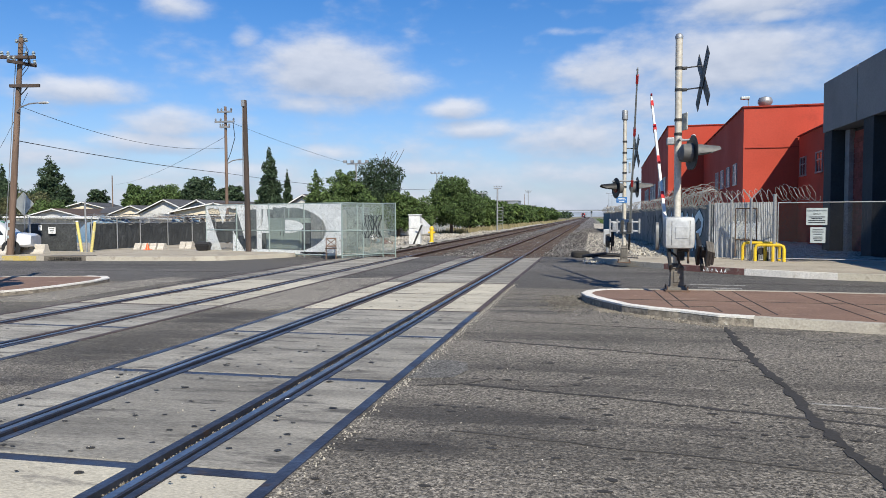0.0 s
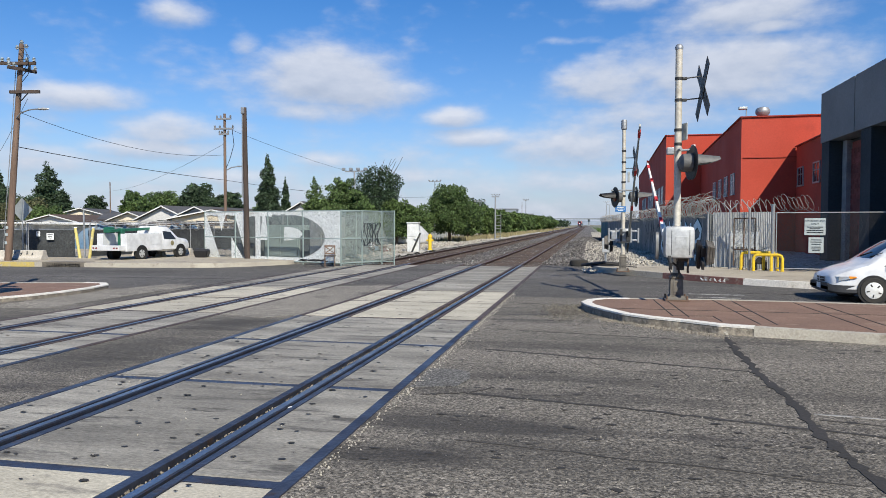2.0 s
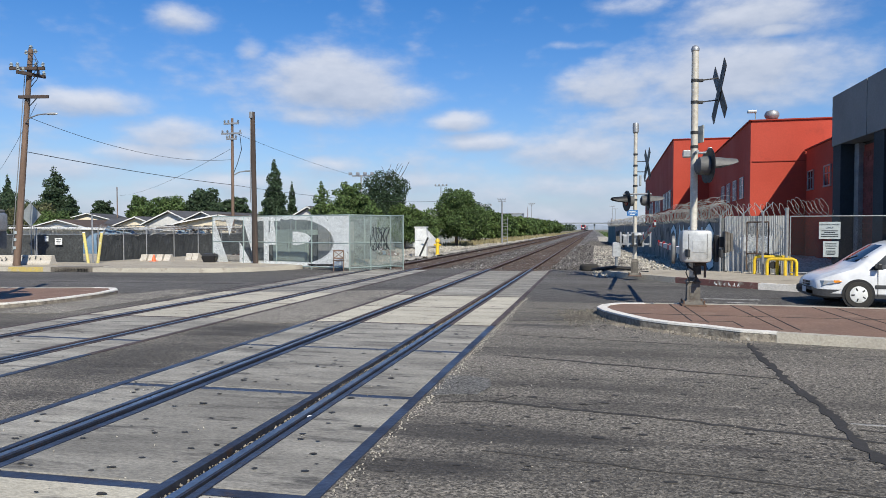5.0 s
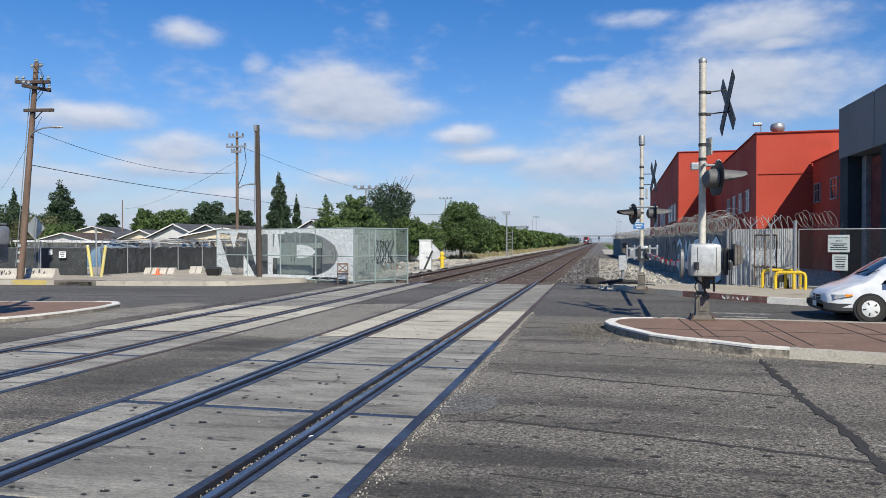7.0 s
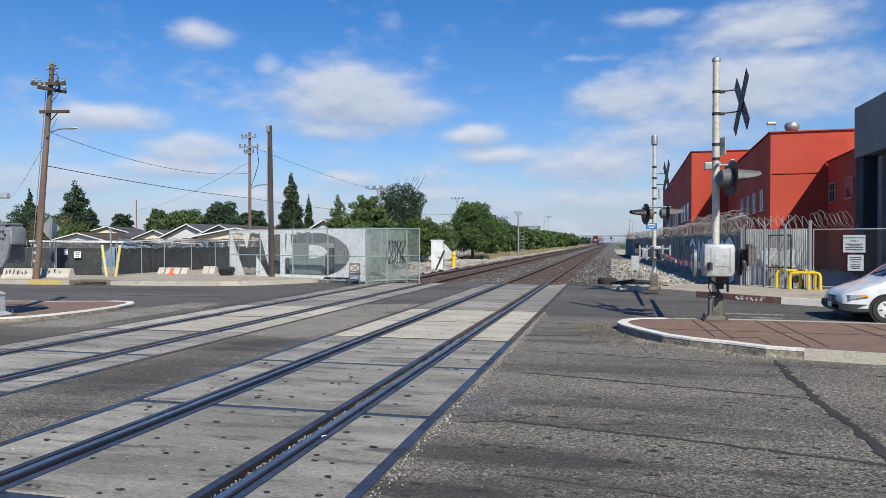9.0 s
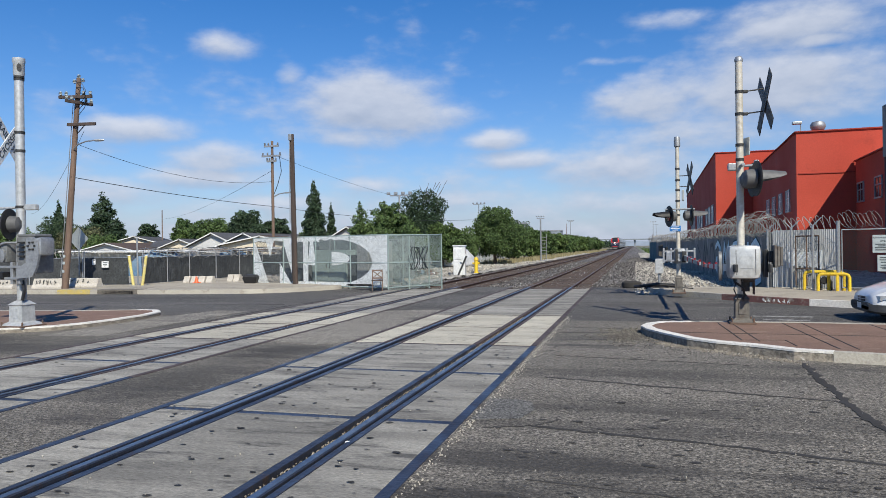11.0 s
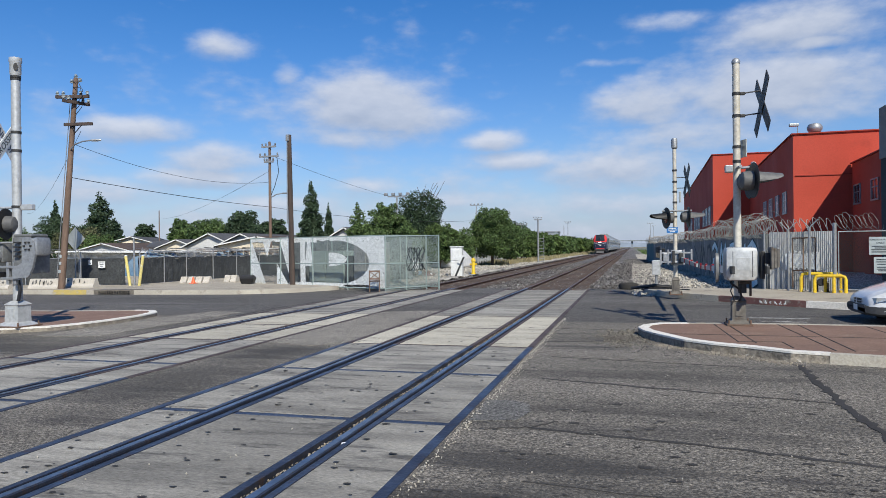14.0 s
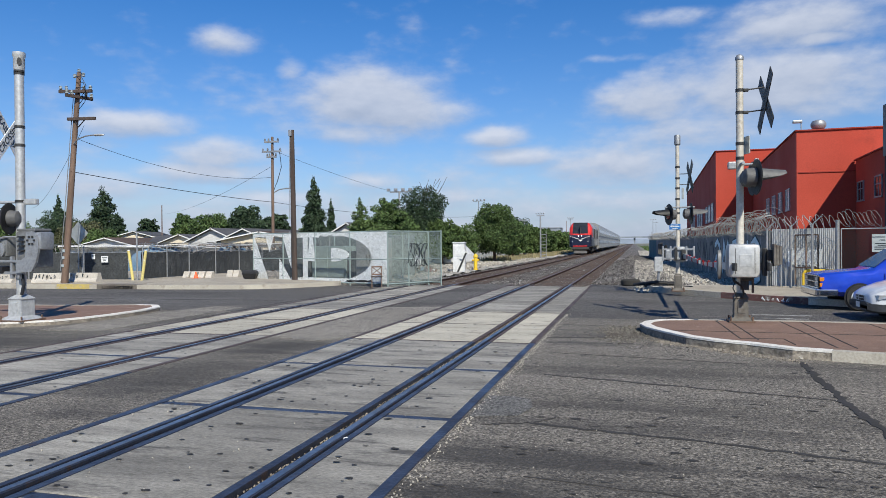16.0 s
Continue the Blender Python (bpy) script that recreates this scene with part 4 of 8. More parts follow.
part("number_plate", bm, SIGNBACK, gate_e, at=pose(0, 0, 0, 0, 0, 20))
# lamp cross-arm
bm = bme()
rod(bm, (0, -0.42, 2.68), (0, 0.42, 2.68), 0.025, n=12)
box(bm, (-0.13, 0.0, 2.68), (0.13, 0.1, 0.13), bevel=0.02)
rod(bm, (-0.2, 0, 2.68), (0.32, 0, 2.70), 0.022, n=10)
box(bm, (0.26, 0, 2.72), (0.07, 0.12, 0.13), bevel=0.02)
part("lamp_crossarm", bm, GREYMETAL, gate_e)
signal_lamp(gate_e, (0.20, -0.40, 2.44), 8)
signal_lamp(gate_e, (0.26, 0.40, 2.48), 8)
bm = bme()
lathe(bm, [(0.05, -0.14), (0.13, -0.10), (0.15, 0.10), (0.14, 0.12)], pose(0.12, -0.15, 2.44, 0, 90, 0), 20)
part("rear_lamp_housing", bm, HOODGREY, gate_e, smooth=True)
# gate machine
bm = bme()
box(bm, (0.0, -0.28, 1.055), (0.51, 0.42, 0.56), bevel=0.085)
part("machine_case", bm, CASE, gate_e, "pale enamelled gate machine case with drips", smooth=True)
for x in (-0.14, 0.16):
    bm = bme()
    polytube(bm, [(x, -0.28 + sy, 1.055 + sz) for sy, sz in ((-0.212, -0.2), (-0.212, 0.2), (-0.14, 0.283), (0.14, 0.283), (0.21, 0.2), (0.21, -0.2), (0.14, -0.283), (-0.14, -0.283), (-0.212, -0.2))], 0.005, 5)
    part("case_strap", bm, HOODGREY, gate_e)
bm = bme()
box(bm, (0.02, -0.494, 1.06), (0.20, 0.006, 0.20), bevel=0.002)
part("door_plate", bm, CASE, gate_e)
bm = bme()
rod(bm, (0.05, 0, 0.55), (0.05, 0, 0.80), 0.085, n=16)
rod(bm, (0.0, -0.15, 0.76), (0.18, -0.15, 0.76), 0.05, n=10)
part("mount", bm, DARKMETAL, gate_e)
bm = bme()
polytube(bm, [(-0.17, -0.25, 0.9), (-0.14, -0.3, 0.72), (0.0, -0.22, 0.62), (0.03, -0.15, 0.5), (0.0, -0.14, 0.42)], 0.02, 8)
polytube(bm, [(-0.12, -0.3, 0.72), (-0.16, -0.32, 0.6), (-0.10, -0.3, 0.45), (-0.15, -0.3, 0.36)], 0.01, 6)
part("cable", bm, BLACK, gate_e)
bm = bme()
rod(bm, (0.19, -0.05, 0.5), (0.19, -0.05, 0.86), 0.02, n=8)
part("conduit", bm, RUSTY, gate_e)
bm = bme()
lathe(bm, [(0.09, -0.03), (0.13, -0.02), (0.13, 0.02), (0.09, 0.03)], pose(-0.36, -0.2, 0.99, 0, 90, 0) @ Matrix.Diagonal((1.9, 0.8, 1.2, 1)), 18)
part("pivot_paddle", bm, CASE_DARK, gate_e, smooth=True)


def gate_arm(parent, pivot, length, xo, white=ARMWHITE, bands=(1.2, 2.4, 3.6, 4.6)):
    """Arm along +y in its own space, white with red bands, and the counterweight lever behind the pivot."""
    bm = bme()
    loft(bm, [[(xo + sx * w, y, sz * h) for sx, sz in ((-1, -1), (1, -1), (1, 1), (-1, 1))] for y, w, h in ((-0.15, 0.03, 0.07), (1.0, 0.026, 0.06), (length, 0.018, 0.035))])
    arm = part("gate_arm", bm, white, parent, "slender gate arm with faded red bands")
    for y in bands:
        h = 0.064 - 0.028 * y / length
        bm = bme()
        box(bm, (xo, y, 0), (0.062, 0.22, h * 2 + 0.008))
        part("red_band", bm, ARMRED, arm)
    for y in (length * 0.45, length * 0.72, length - 0.08):
        bm = bme()
        box(bm, (xo, y, 0.06), (0.045, 0.06, 0.05), bevel=0.012)
        part("arm_light", bm, REDLENS, arm)
    for x in (xo - 0.0, -xo + 0.18):
        bm = bme()
        box(bm, (x, -0.35, 0), (0.045, 0.85, 0.13), bevel=0.008)
        part("lever", bm, DARKMETAL, arm)
    bm = bme()
    box(bm, (-xo + 0.14, -0.45, 0.08), (0.06, 0.22, 0.46), bevel=0.02)
    box(bm, (-xo + 0.22, -0.58, 0.19), (0.12, 0.10, 0.18), bevel=0.02)
    part("weight_bracket", bm, BLACK, arm, "black iron bracket")
    bm = bme()
    for k in range(3):
        box(bm, (-xo + 0.25 + 0.043 * k, -0.62, 0.19), (0.04, 0.26, 0.36 - 0.03 * k), bevel=0.008)
    part("counterweight", bm, FOOTGREY, arm, "stack of grey iron counterweights")
    return arm


arm_e = gate_arm(gate_e, (0, 0, 0), 5.0, -0.17)

# far kerb gate
gate_f = thing("crossing_gate", "slim crossing signal mast with lamps, blue plate and gate", "crossing gate", (0.86, 21.9, 0.12), group="crossing gates")
mast_foot(gate_f, 0.8, "rusty junction base")
bm = bme()
rod(bm, (0, 0, 0.45), (0, 0, 4.12), 0.058, 0.052, 18)
part("mast", bm, CREAM_MAST, gate_f, smooth=True)
bm = bme()
lathe(bm, [(0.055, 4.1), (0.085, 4.14), (0.085, 4.36), (0.07, 4.4)], n=18)
part("bell", bm, GREYMETAL, gate_f, smooth=True)
for z in (3.5, 3.18, 2.9, 2.6, 2.2):
    bm = bme()
    band_clamp(bm, 0, 0, z, 0.064)
    part("clamp", bm, DARKMETAL, gate_f)
for z in (3.3, 3.0):
    bm = bme()
    rod(bm, (0.05, 0, z), (0.3, 0, z), 0.012, n=8)
    part("bracket", bm, DARKMETAL, gate_f)
crossbuck(gate_f, (0.32, 0, 3.2), 7, DARKMETAL, size=1.1)
bm = bme()
box(bm, (0.14, 0, 2.75), (0.05, 0.2, 0.3), bevel=0.01)
part("plate", bm, SIGNBACK, gate_f)
bm = bme()
rod(bm, (-0.35, -0.05, 2.36), (0.45, -0.05, 2.36), 0.024, n=10)
part("lamp_crossarm", bm, GREYMETAL, gate_f)
signal_lamp(gate_f, (-0.24, -0.1, 2.16), 200)
signal_lamp(gate_f, (0.36, 0.05, 2.18), 6)
bm = bme()
box(bm, (-0.08, -0.07, 1.82), (0.30, 0.012, 0.16), bevel=0.003)
pl = part("notice_plate", bm, SIGNBLUE, gate_f, "small blue emergency notice plate")
for k, w in enumerate((0.2, 0.24, 0.14)):
    bm = bme()
    box(bm, (-0.08, -0.078, 1.865 - k * 0.045), (w, 0.004, 0.016))
    part("text_bar", bm, SIGNWHITE, pl)
bm = bme()
box(bm, (0.03, 0.05, 1.05), (0.32, 0.3, 0.42), bevel=0.04)
part("machine_case", bm, GREYMETAL, gate_f, smooth=True)
bm = bme()
for z in (0.92, 1.18):
    box(bm, (0.0, -0.12, z), (0.86, 0.06, 0.05), bevel=0.01)
for x in (-0.4, -0.2, 0.22, 0.42):
    box(bm, (x, -0.12, 1.06), (0.05, 0.08, 0.42), bevel=0.01)
box(bm, (-0.26, -0.05, 1.05), (0.16, 0.22, 0.26), bevel=0.03)
part("gate_linkage", bm, GREYMETAL, gate_f, "grey gate linkage frame")
bm = bme()
box(bm, (0.14, -0.16, 1.03), (0.12, 0.1, 0.3), bevel=0.02)
box(bm, (-0.06, -0.17, 1.06), (0.07, 0.06, 0.36), bevel=0.01)
part("crank", bm, DARKMETAL, gate_f, "dark crank and drive rod")
# Darker grey for this arm's unpainted back, its lack of light included in the colour.
arm_f = gate_arm(gate_f, (0, 0, 0), 5.0, -0.16, SIGNBACK, (1.6, 3.2, 4.7))
sb = thing("relay_box", "small grey relay box on a short post", "relay box", (0.50, 27.0, -0.06))
bm = bme()
box(bm, (0, 0, 0.80), (0.28, 0.22, 0.52), bevel=0.02)
part("box", bm, ALU, sb)
bm = bme()
rod(bm, (0, 0, -0.1), (0, 0, 0.62), 0.05, n=10)
part("post", bm, GREYMETAL, sb)

# western median gate
gate_w = thing("crossing_gate", "silver crossing signal mast with lettered crossbuck and grey gate machine", "crossing gate", (-11.65, 11.88, 0.085), rz=0, group="crossing gates")
mast_foot(gate_w, 1.25, "silver cast junction base", ALU)
bm = bme()
rod(bm, (0, 0, 0.5), (0, 0, 4.8), 0.085, 0.082, 22)
part("mast", bm, ALU, gate_w, "silver tubular mast", smooth=True)
bm = bme()
lathe(bm, [(0.09, 4.78), (0.10, 4.82), (0.10, 5.02), (0.115, 5.05), (0.11, 5.12), (0.03, 5.14)], n=22)
part("bell", bm, ALU, gate_w, "cylindrical bell with oval openings", smooth=True)
bm = bme()
lathe(bm, [(0.05, -0.01), (0.05, 0.01)], pose(0.075, -0.07, 4.93, 90, 0, 45) @ Matrix.Diagonal((0.8, 1.5, 1, 1)), 16)
part("bell_grille", bm, DARKMETAL, gate_w)
for z in (4.72, 4.75, 3.7, 3.35, 2.28):
    bm = bme()
    band_clamp(bm, 0, 0, z, 0.092)
    part("clamp", bm, DARKMETAL, gate_w)
crossbuck(gate_w, (-0.36, 0.10, 3.55), 16, SIGNWHITE, lettered=True, size=1.25)
bm = bme()
rod(bm, (-0.9, 0, 2.27), (0.36, 0, 2.27), 0.026, n=10)
box(bm, (0.26, 0, 2.27), (0.26, 0.1, 0.11), bevel=0.02)
part("lamp_crossarm", bm, ALU, gate_w)
signal_lamp(gate_w, (-0.14, -0.12, 1.95), 195)
signal_lamp(gate_w, (-0.75, -0.12, 1.95), 195)
bm = bme()
box(bm, (0.28, 0.05, 1.36), (0.40, 0.5, 0.70), bevel=0.05)
part("machine_case", bm, CASE_DARK, gate_w, "large dark grey gate machine case", smooth=True)
bm = bme()
box(bm, (0.30, 0.02, 1.73), (0.42, 0.4, 0.05), bevel=0.02)
part("case_lid", bm, CASE_DARK, gate_w)
bm = bme()
extrude_pts(bm, [(0.36, -0.24, 1.68), (0.50, -0.24, 1.70), (0.63, -0.24, 1.60), (0.64, -0.24, 1.36), (0.58, -0.24, 1.12), (0.48, -0.24, 0.95), (0.12, -0.24, 0.92), (0.12, -0.24, 1.10), (0.34, -0.24, 1.22)], (0, 0.05, 0))
part("side_plate", bm, GREYMETAL, gate_w, "curved grey side casting")
bm = bme()
box(bm, (0.60, -0.05, 1.52), (0.16, 0.34, 0.34), bevel=0.06)
part("rear_housing", bm, GREYMETAL, gate_w, smooth=True)
for k in range(4):
    bm = bme()
    box(bm, (0.24, -0.235, 1.60 - k * 0.085), (0.12, 0.07, 0.028), pose(0, 0, 0), bevel=0.006)
    part("louvre", bm, DARKMETAL, gate_w)
for k in range(6):
    a = radians(60 * k)
    bm = bme()
    box(bm, (0.48 + 0.075 * math.cos(a), -0.25, 1.53 + 0.075 * math.sin(a)), (0.035, 0.03, 0.035), bevel=0.006)
    part("hub_bolt", bm, DARKMETAL, gate_w)
for z, w in ((1.14, 1.0), (0.92, 0.7)):
    bm = bme()
    box(bm, (-0.12, -0.17, z), (w, 0.07, 0.05), bevel=0.01)
    part("frame_rail", bm, GREYMETAL, gate_w)
for x in (-0.42, -0.04, 0.12):
    bm = bme()
    box(bm, (x, -0.16, 1.02), (0.06, 0.07, 0.42), bevel=0.01)
    part("frame_bracket", bm, GREYMETAL, gate_w)
bm = bme()
box(bm, (-0.24, -0.05, 1.42), (0.18, 0.26, 0.40), bevel=0.05)
part("linkage_housing", bm, CASE_DARK, gate_w, smooth=True)
bm = bme()
lathe(bm, [(0.05, -0.03), (0.10, -0.02), (0.10, 0.02), (0.05, 0.03)], pose(-0.25, -0.2, 1.36, 90, 0, 0) @ Matrix.Diagonal((0.8, 1.3, 1, 1)), 16)
part("crank_disc", bm, GREYMETAL, gate_w, smooth=True)
bm = bme()
polytube(bm, [(-0.36, -0.2, 1.15), (-0.37, -0.22, 1.4), (-0.3, -0.22, 1.56), (-0.15, -0.2, 1.60), (0.06, -0.14, 1.60)], 0.02, 8)
part("conduit", bm, GREYMETAL, gate_w)
for k in range(4):
    bm = bme()
    box(bm, (-0.50 + 0.09 * k, -0.1, 0.98), (0.07, 0.3, 0.13), bevel=0.015)
    part("counterweight", bm, BLACK, gate_w, "dark iron counterweight" if k == 0 else "")
bm = bme()
polytube(bm, [(0.1, -0.08, 0.9), (0.16, -0.1, 0.7), (0.13, -0.12, 0.5)], 0.03, 8)
part("cable", bm, BLACK, gate_w)


# ---- utility poles and wires ----
def insulator(bm, x, y, z, s=1.0):
    lathe(bm, [(0.02, 0), (0.05 * s, 0.02), (0.03, 0.05), (0.055 * s, 0.07), (0.03, 0.10), (0.045 * s, 0.12), (0.01, 0.15)], pose(x, y, z), 10)


p1 = thing("utility_pole", "leaning brown wooden utility pole with crossarms and street lamp", "utility pole", (-20.65, 22.5, 0.1), group="utility poles")
TOP1 = Vector((0.76, 0.0, 7.75))
def on1(z):
    return TOP1 * (z / 7.75)
bm = bme()
rod(bm, (0, 0, -0.2), TOP1, 0.125, 0.08, 16)
part("pole", bm, POLEWOOD, p1, smooth=True)
for z, half, rot in ((7.05, 0.62, 12), (6.85, 0.5, 70), (6.05, 0.55, 8)):
    c = on1(z)
    off = 0.32 if z < 6.5 else 0
    bm = bme()
    box(bm, (off, -0.14, 0), (half * 2, 0.09, 0.11), Matrix.Translation(c) @ pose(0, 0, 0, 0, 0, rot), bevel=0.01)
    part("crossarm", bm, POLEDARK, p1)
    if z > 6.5:
        for k in (-0.9, -0.55, 0.5, 0.9):
            bm = bme()
            q = Matrix.Translation(c) @ pose(0, 0, 0, 0, 0, rot) @ Vector((k * half, -0.14, 0.06))
            insulator(bm, q.x, q.y, q.z, 1.3)
            part("insulator", bm, NOTICEGREY, p1, "pale porcelain insulator")
bm = bme()
insulator(bm, TOP1.x, TOP1.y, TOP1.z, 1.5)
insulator(bm, TOP1.x + 0.18, TOP1.y, TOP1.z - 0.15, 1.5)
insulator(bm, TOP1.x - 0.1, TOP1.y - 0.1, TOP1.z - 0.2, 1.3)
part("top_insulators", bm, NOTICEGREY, p1)
for k in range(4):
    a = on1(7.6 - 0.2 * k)
    bm = bme()
    polytube(bm, [(a.x, a.y - 0.1, a.z), (a.x + 0.25 + 0.1 * k, a.y - 0.15, a.z - 0.05), (a.x + 0.4, a.y - 0.1, a.z - 0.35), (a.x + 0.15, a.y - 0.1, a.z - 0.6)], 0.012, 5)
    part("jumper_wire", bm, BLACK, p1)
bm = bme()
polytube(bm, [on1(6.0) + Vector((0.06, -0.1, 0)), on1(5.75) + Vector((0.25, -0.12, 0)), on1(6.0) + Vector((0.5, -0.1, 0.02))], 0.02, 6)
part("drip_loop", bm, BLACK, p1)
bm = bme()
rod(bm, on1(7) + Vector((-0.13, -0.05, 0)), on1(0.5) + Vector((-0.17, -0.05, 0)), 0.014, n=6)
part("ground_wire", bm, GREYMETAL, p1)
for z in (0.7, 1.0, 1.25):
    bm = bme()
    box(bm, on1(z) + Vector((0.0, -0.135, 0)), (0.10, 0.012, 0.10))
    part("pole_tag", bm, NOTICEGREY, p1)
c = on1(5.15)
bm = bme()
polytube(bm, [c + Vector((0.08, -0.1, 0)), c + Vector((0.3, -0.14, 0.16)), c + Vector((0.65, -0.16, 0.25)), c + Vector((1.05, -0.18, 0.27))], 0.025, 8)
part("lamp_arm", bm, GREYMETAL, p1)
bm = bme()
lathe(bm, [(0.02, -0.2), (0.07, -0.16), (0.085, 0.05), (0.05, 0.2), (0.01, 0.24)], Matrix.Translation(c + Vector((1.25, -0.19, 0.26))) @ pose(0, 0, 0, 0, 90, 0) @ Matrix.Diagonal((0.55, 1, 1, 1)), 14)
part("lamp_head", bm, ALU, p1, "pale cobra-head street lamp", smooth=True)

p2 = thing("utility_pole", "dark creosoted bare wooden pole beside the mesh cage", "utility pole", (-13.1, 26.05, 0.1), group="utility poles")
bm = bme()
rod(bm, (0, 0, -0.2), (-0.08, 0, 5.88), 0.11, 0.085, 14)
part("pole", bm, POLEDARK, p2, smooth=True)
bm = bme()
rod(bm, (-0.12, -0.1, 5.7), (-0.13, -0.12, 2.4), 0.02, n=6)
box(bm, (-0.1, -0.1, 5.75), (0.12, 0.1, 0.25), bevel=0.02)
part("conduit", bm, GREYMETAL, p2)

p3 = thing("utility_pole", "slim wooden utility pole with small crossarms", "utility pole", (-20.1, 37.2, -0.1), group="utility poles")
bm = bme()
rod(bm, (0, 0, 0), (0, 0, 7.75), 0.095, 0.07, 12)
part("pole", bm, POLEWOOD, p3, smooth=True)
for z, h in ((7.45, 0.45), (6.9, 0.6), (6.6, 0.3)):
    bm = bme()
    box(bm, (0, -0.1, z), (h * 2, 0.08, 0.1), bevel=0.01)
    for k in (-0.9, 0.9, -0.4):
        insulator(bm, k * h, -0.1, z + 0.05, 1.2)
    part("crossarm", bm, GREYMETAL, p3)
bm = bme()
polytube(bm, [(0.1, 0, 4.6), (0.4, 0, 4.75), (0.8, 0, 4.8)], 0.03, 6)
box(bm, (0.95, 0, 4.8), (0.4, 0.15, 0.08), bevel=0.03)
part("lamp_arm", bm, GREYMETAL, p3)
bm = bme()
polytube(bm, [(0.5, -0.1, 6.9), (0.62, -0.12, 6.0), (0.35, -0.1, 5.2), (0.12, -0.1, 4.7)], 0.018, 5)
part("hanging_wire", bm, BLACK, p3)


def wire(a, b, sag, r=0.009, n=24):
    a, b = Vector(a), Vector(b)
    bm = bme()
    polytube(bm, [a.lerp(b, i / n) - Vector((0, 0, sag * 4 * (i / n) * (1 - i / n))) for i in range(n + 1)], r, 5)
    return solid("overhead_wire", bm, BLACK, "thin black overhead wire between poles", "overhead wire", group="overhead wires")


wire((-20.1, 22.4, 5.5), (-20.1, 37.1, 5.35), 0.55)
wire((-20.2, 22.4, 4.25), (-20.1, 37.1, 3.95), 0.1, 0.014)
wire((-20.1, 37.2, 3.95), (-12.0, 70, 4.5), 0.6, 0.012)
wire((-20.1, 37.2, 6.9), (-26, 90, 7.5), 0.5, 0.01)
wire((-19.6, 22.4, 5.9), (-60, 60, 5.5), 0.8, 0.008)
wire((-20.1, 37.2, 6.0), (-70, 95, 6.5), 0.6, 0.01)


# ---- mesh cage with painted letters ----
def mesh_material(name, col, cover, cell):
    """Woven wire: two families of diagonal strands, open between them."""
    m = mat(name, col, tuple(c * 0.8 for c in col), 0.6, 0.2, fine=10, bump=0)
    n, l = m.node_tree.nodes, m.node_tree.links
    p = n["Principled BSDF"]
    uv = n.new("ShaderNodeTexCoord").outputs["Object"]
    outs = []
    for sgn in (1, -1):
        d = n.new("ShaderNodeVectorMath")
        d.operation = "DOT_PRODUCT"
        d.inputs[1].default_value = (1 / cell, 0, sgn / cell)
        l.new(uv, d.inputs[0])
        f = n.new("ShaderNodeMath")
        f.operation = "FRACT"
        l.new(d.outputs["Value"], f.inputs[0])
        g = n.new("ShaderNodeMath")
        g.operation = "LESS_THAN"
        g.inputs[1].default_value = cover
        l.new(f.outputs[0], g.inputs[0])
        outs.append(g.outputs[0])
    mx = n.new("ShaderNodeMath")
    mx.operation = "MAXIMUM"
    l.new(outs[0], mx.inputs[0])
    l.new(outs[1], mx.inputs[1])
    l.new(mx.outputs[0], p.inputs["Alpha"])
    return m


CHAIN = mesh_material("chain_link", (0.07, 0.07, 0.07), 0.09, 0.035)
CHAIN_GREEN = mesh_material("chain_link_weathered", (0.30, 0.36, 0.34), 0.24, 0.035)
CHAIN_WHITE = mesh_material("chain_link_painted_white", (0.80, 0.83, 0.82), 0.58, 0.028)
CHAIN_FRONT = mesh_material("chain_link_cage", (0.16, 0.18, 0.18), 0.12, 0.03)

FL, FM, FR = Vector((-15.5, 27.1, 0)), Vector((-8.71, 24.48, 0)), Vector((-7.71, 26.2, 0))
cage = thing("mesh_cage", "galvanised chain-link cage sprayed with huge white letters", "mesh cage", (FM.x, FM.y, 0.12), math.degrees(math.atan2(FM.y - FL.y, FM.x - FL.x)))
CL, CH = (FM - FL).length, 1.85
side_dir = (FR - FM)
CR = math.degrees(math.atan2(side_dir.y, side_dir.x)) - math.degrees(math.atan2(FM.y - FL.y, FM.x - FL.x))
CW = side_dir.length


def sheet(name, x0, x1, z0, z1, material, parent, at=None, label=""):
    bm = bme()
    f = [bm.verts.new(p) for p in ((x0, 0, z0), (x1, 0, z0), (x1, 0, z1), (x0, 0, z1))]
    bm.faces.new(f)
    return part(name, bm, material, parent, label, at=at)


def painted(u, v):
    """White spray on the front mesh; u from the left end 0..1, v from the ground 0..1."""
    x, y = u * 735 + 85, 390 - v * 245
    w = math.sin(u * 90) * 3
    if y < 163 + w or x > 745:
        return True
    if x < 318:
        if x < 95 + (y - 165) * 0.38:
            return True
        if abs(x - 188) < (245 - y) * 0.30:
            return True
        if y > 275 and 246 < x < 246 + (y - 275) * 0.62:
            return True
        return x > 272 + (y - 180) * 0.30
    if 385 < x < 412:
        return True
    if x < 475 and y < 168 + abs(x - 410) * 0.05:
        return True
    if 412 <= x < 452 and y < 290 and abs(x - 432) < 8 + (y - 165) * 0.12:
        return True
    if y > 372:
        return True
    if x > 540:
        e = ((x - 540) / 205) ** 2 + ((y - 272) / 112) ** 2
        if e > 1:
            return True
        return ((x - 538) / 95) ** 2 + ((y - 256) / 34) ** 2 < 1
    return False


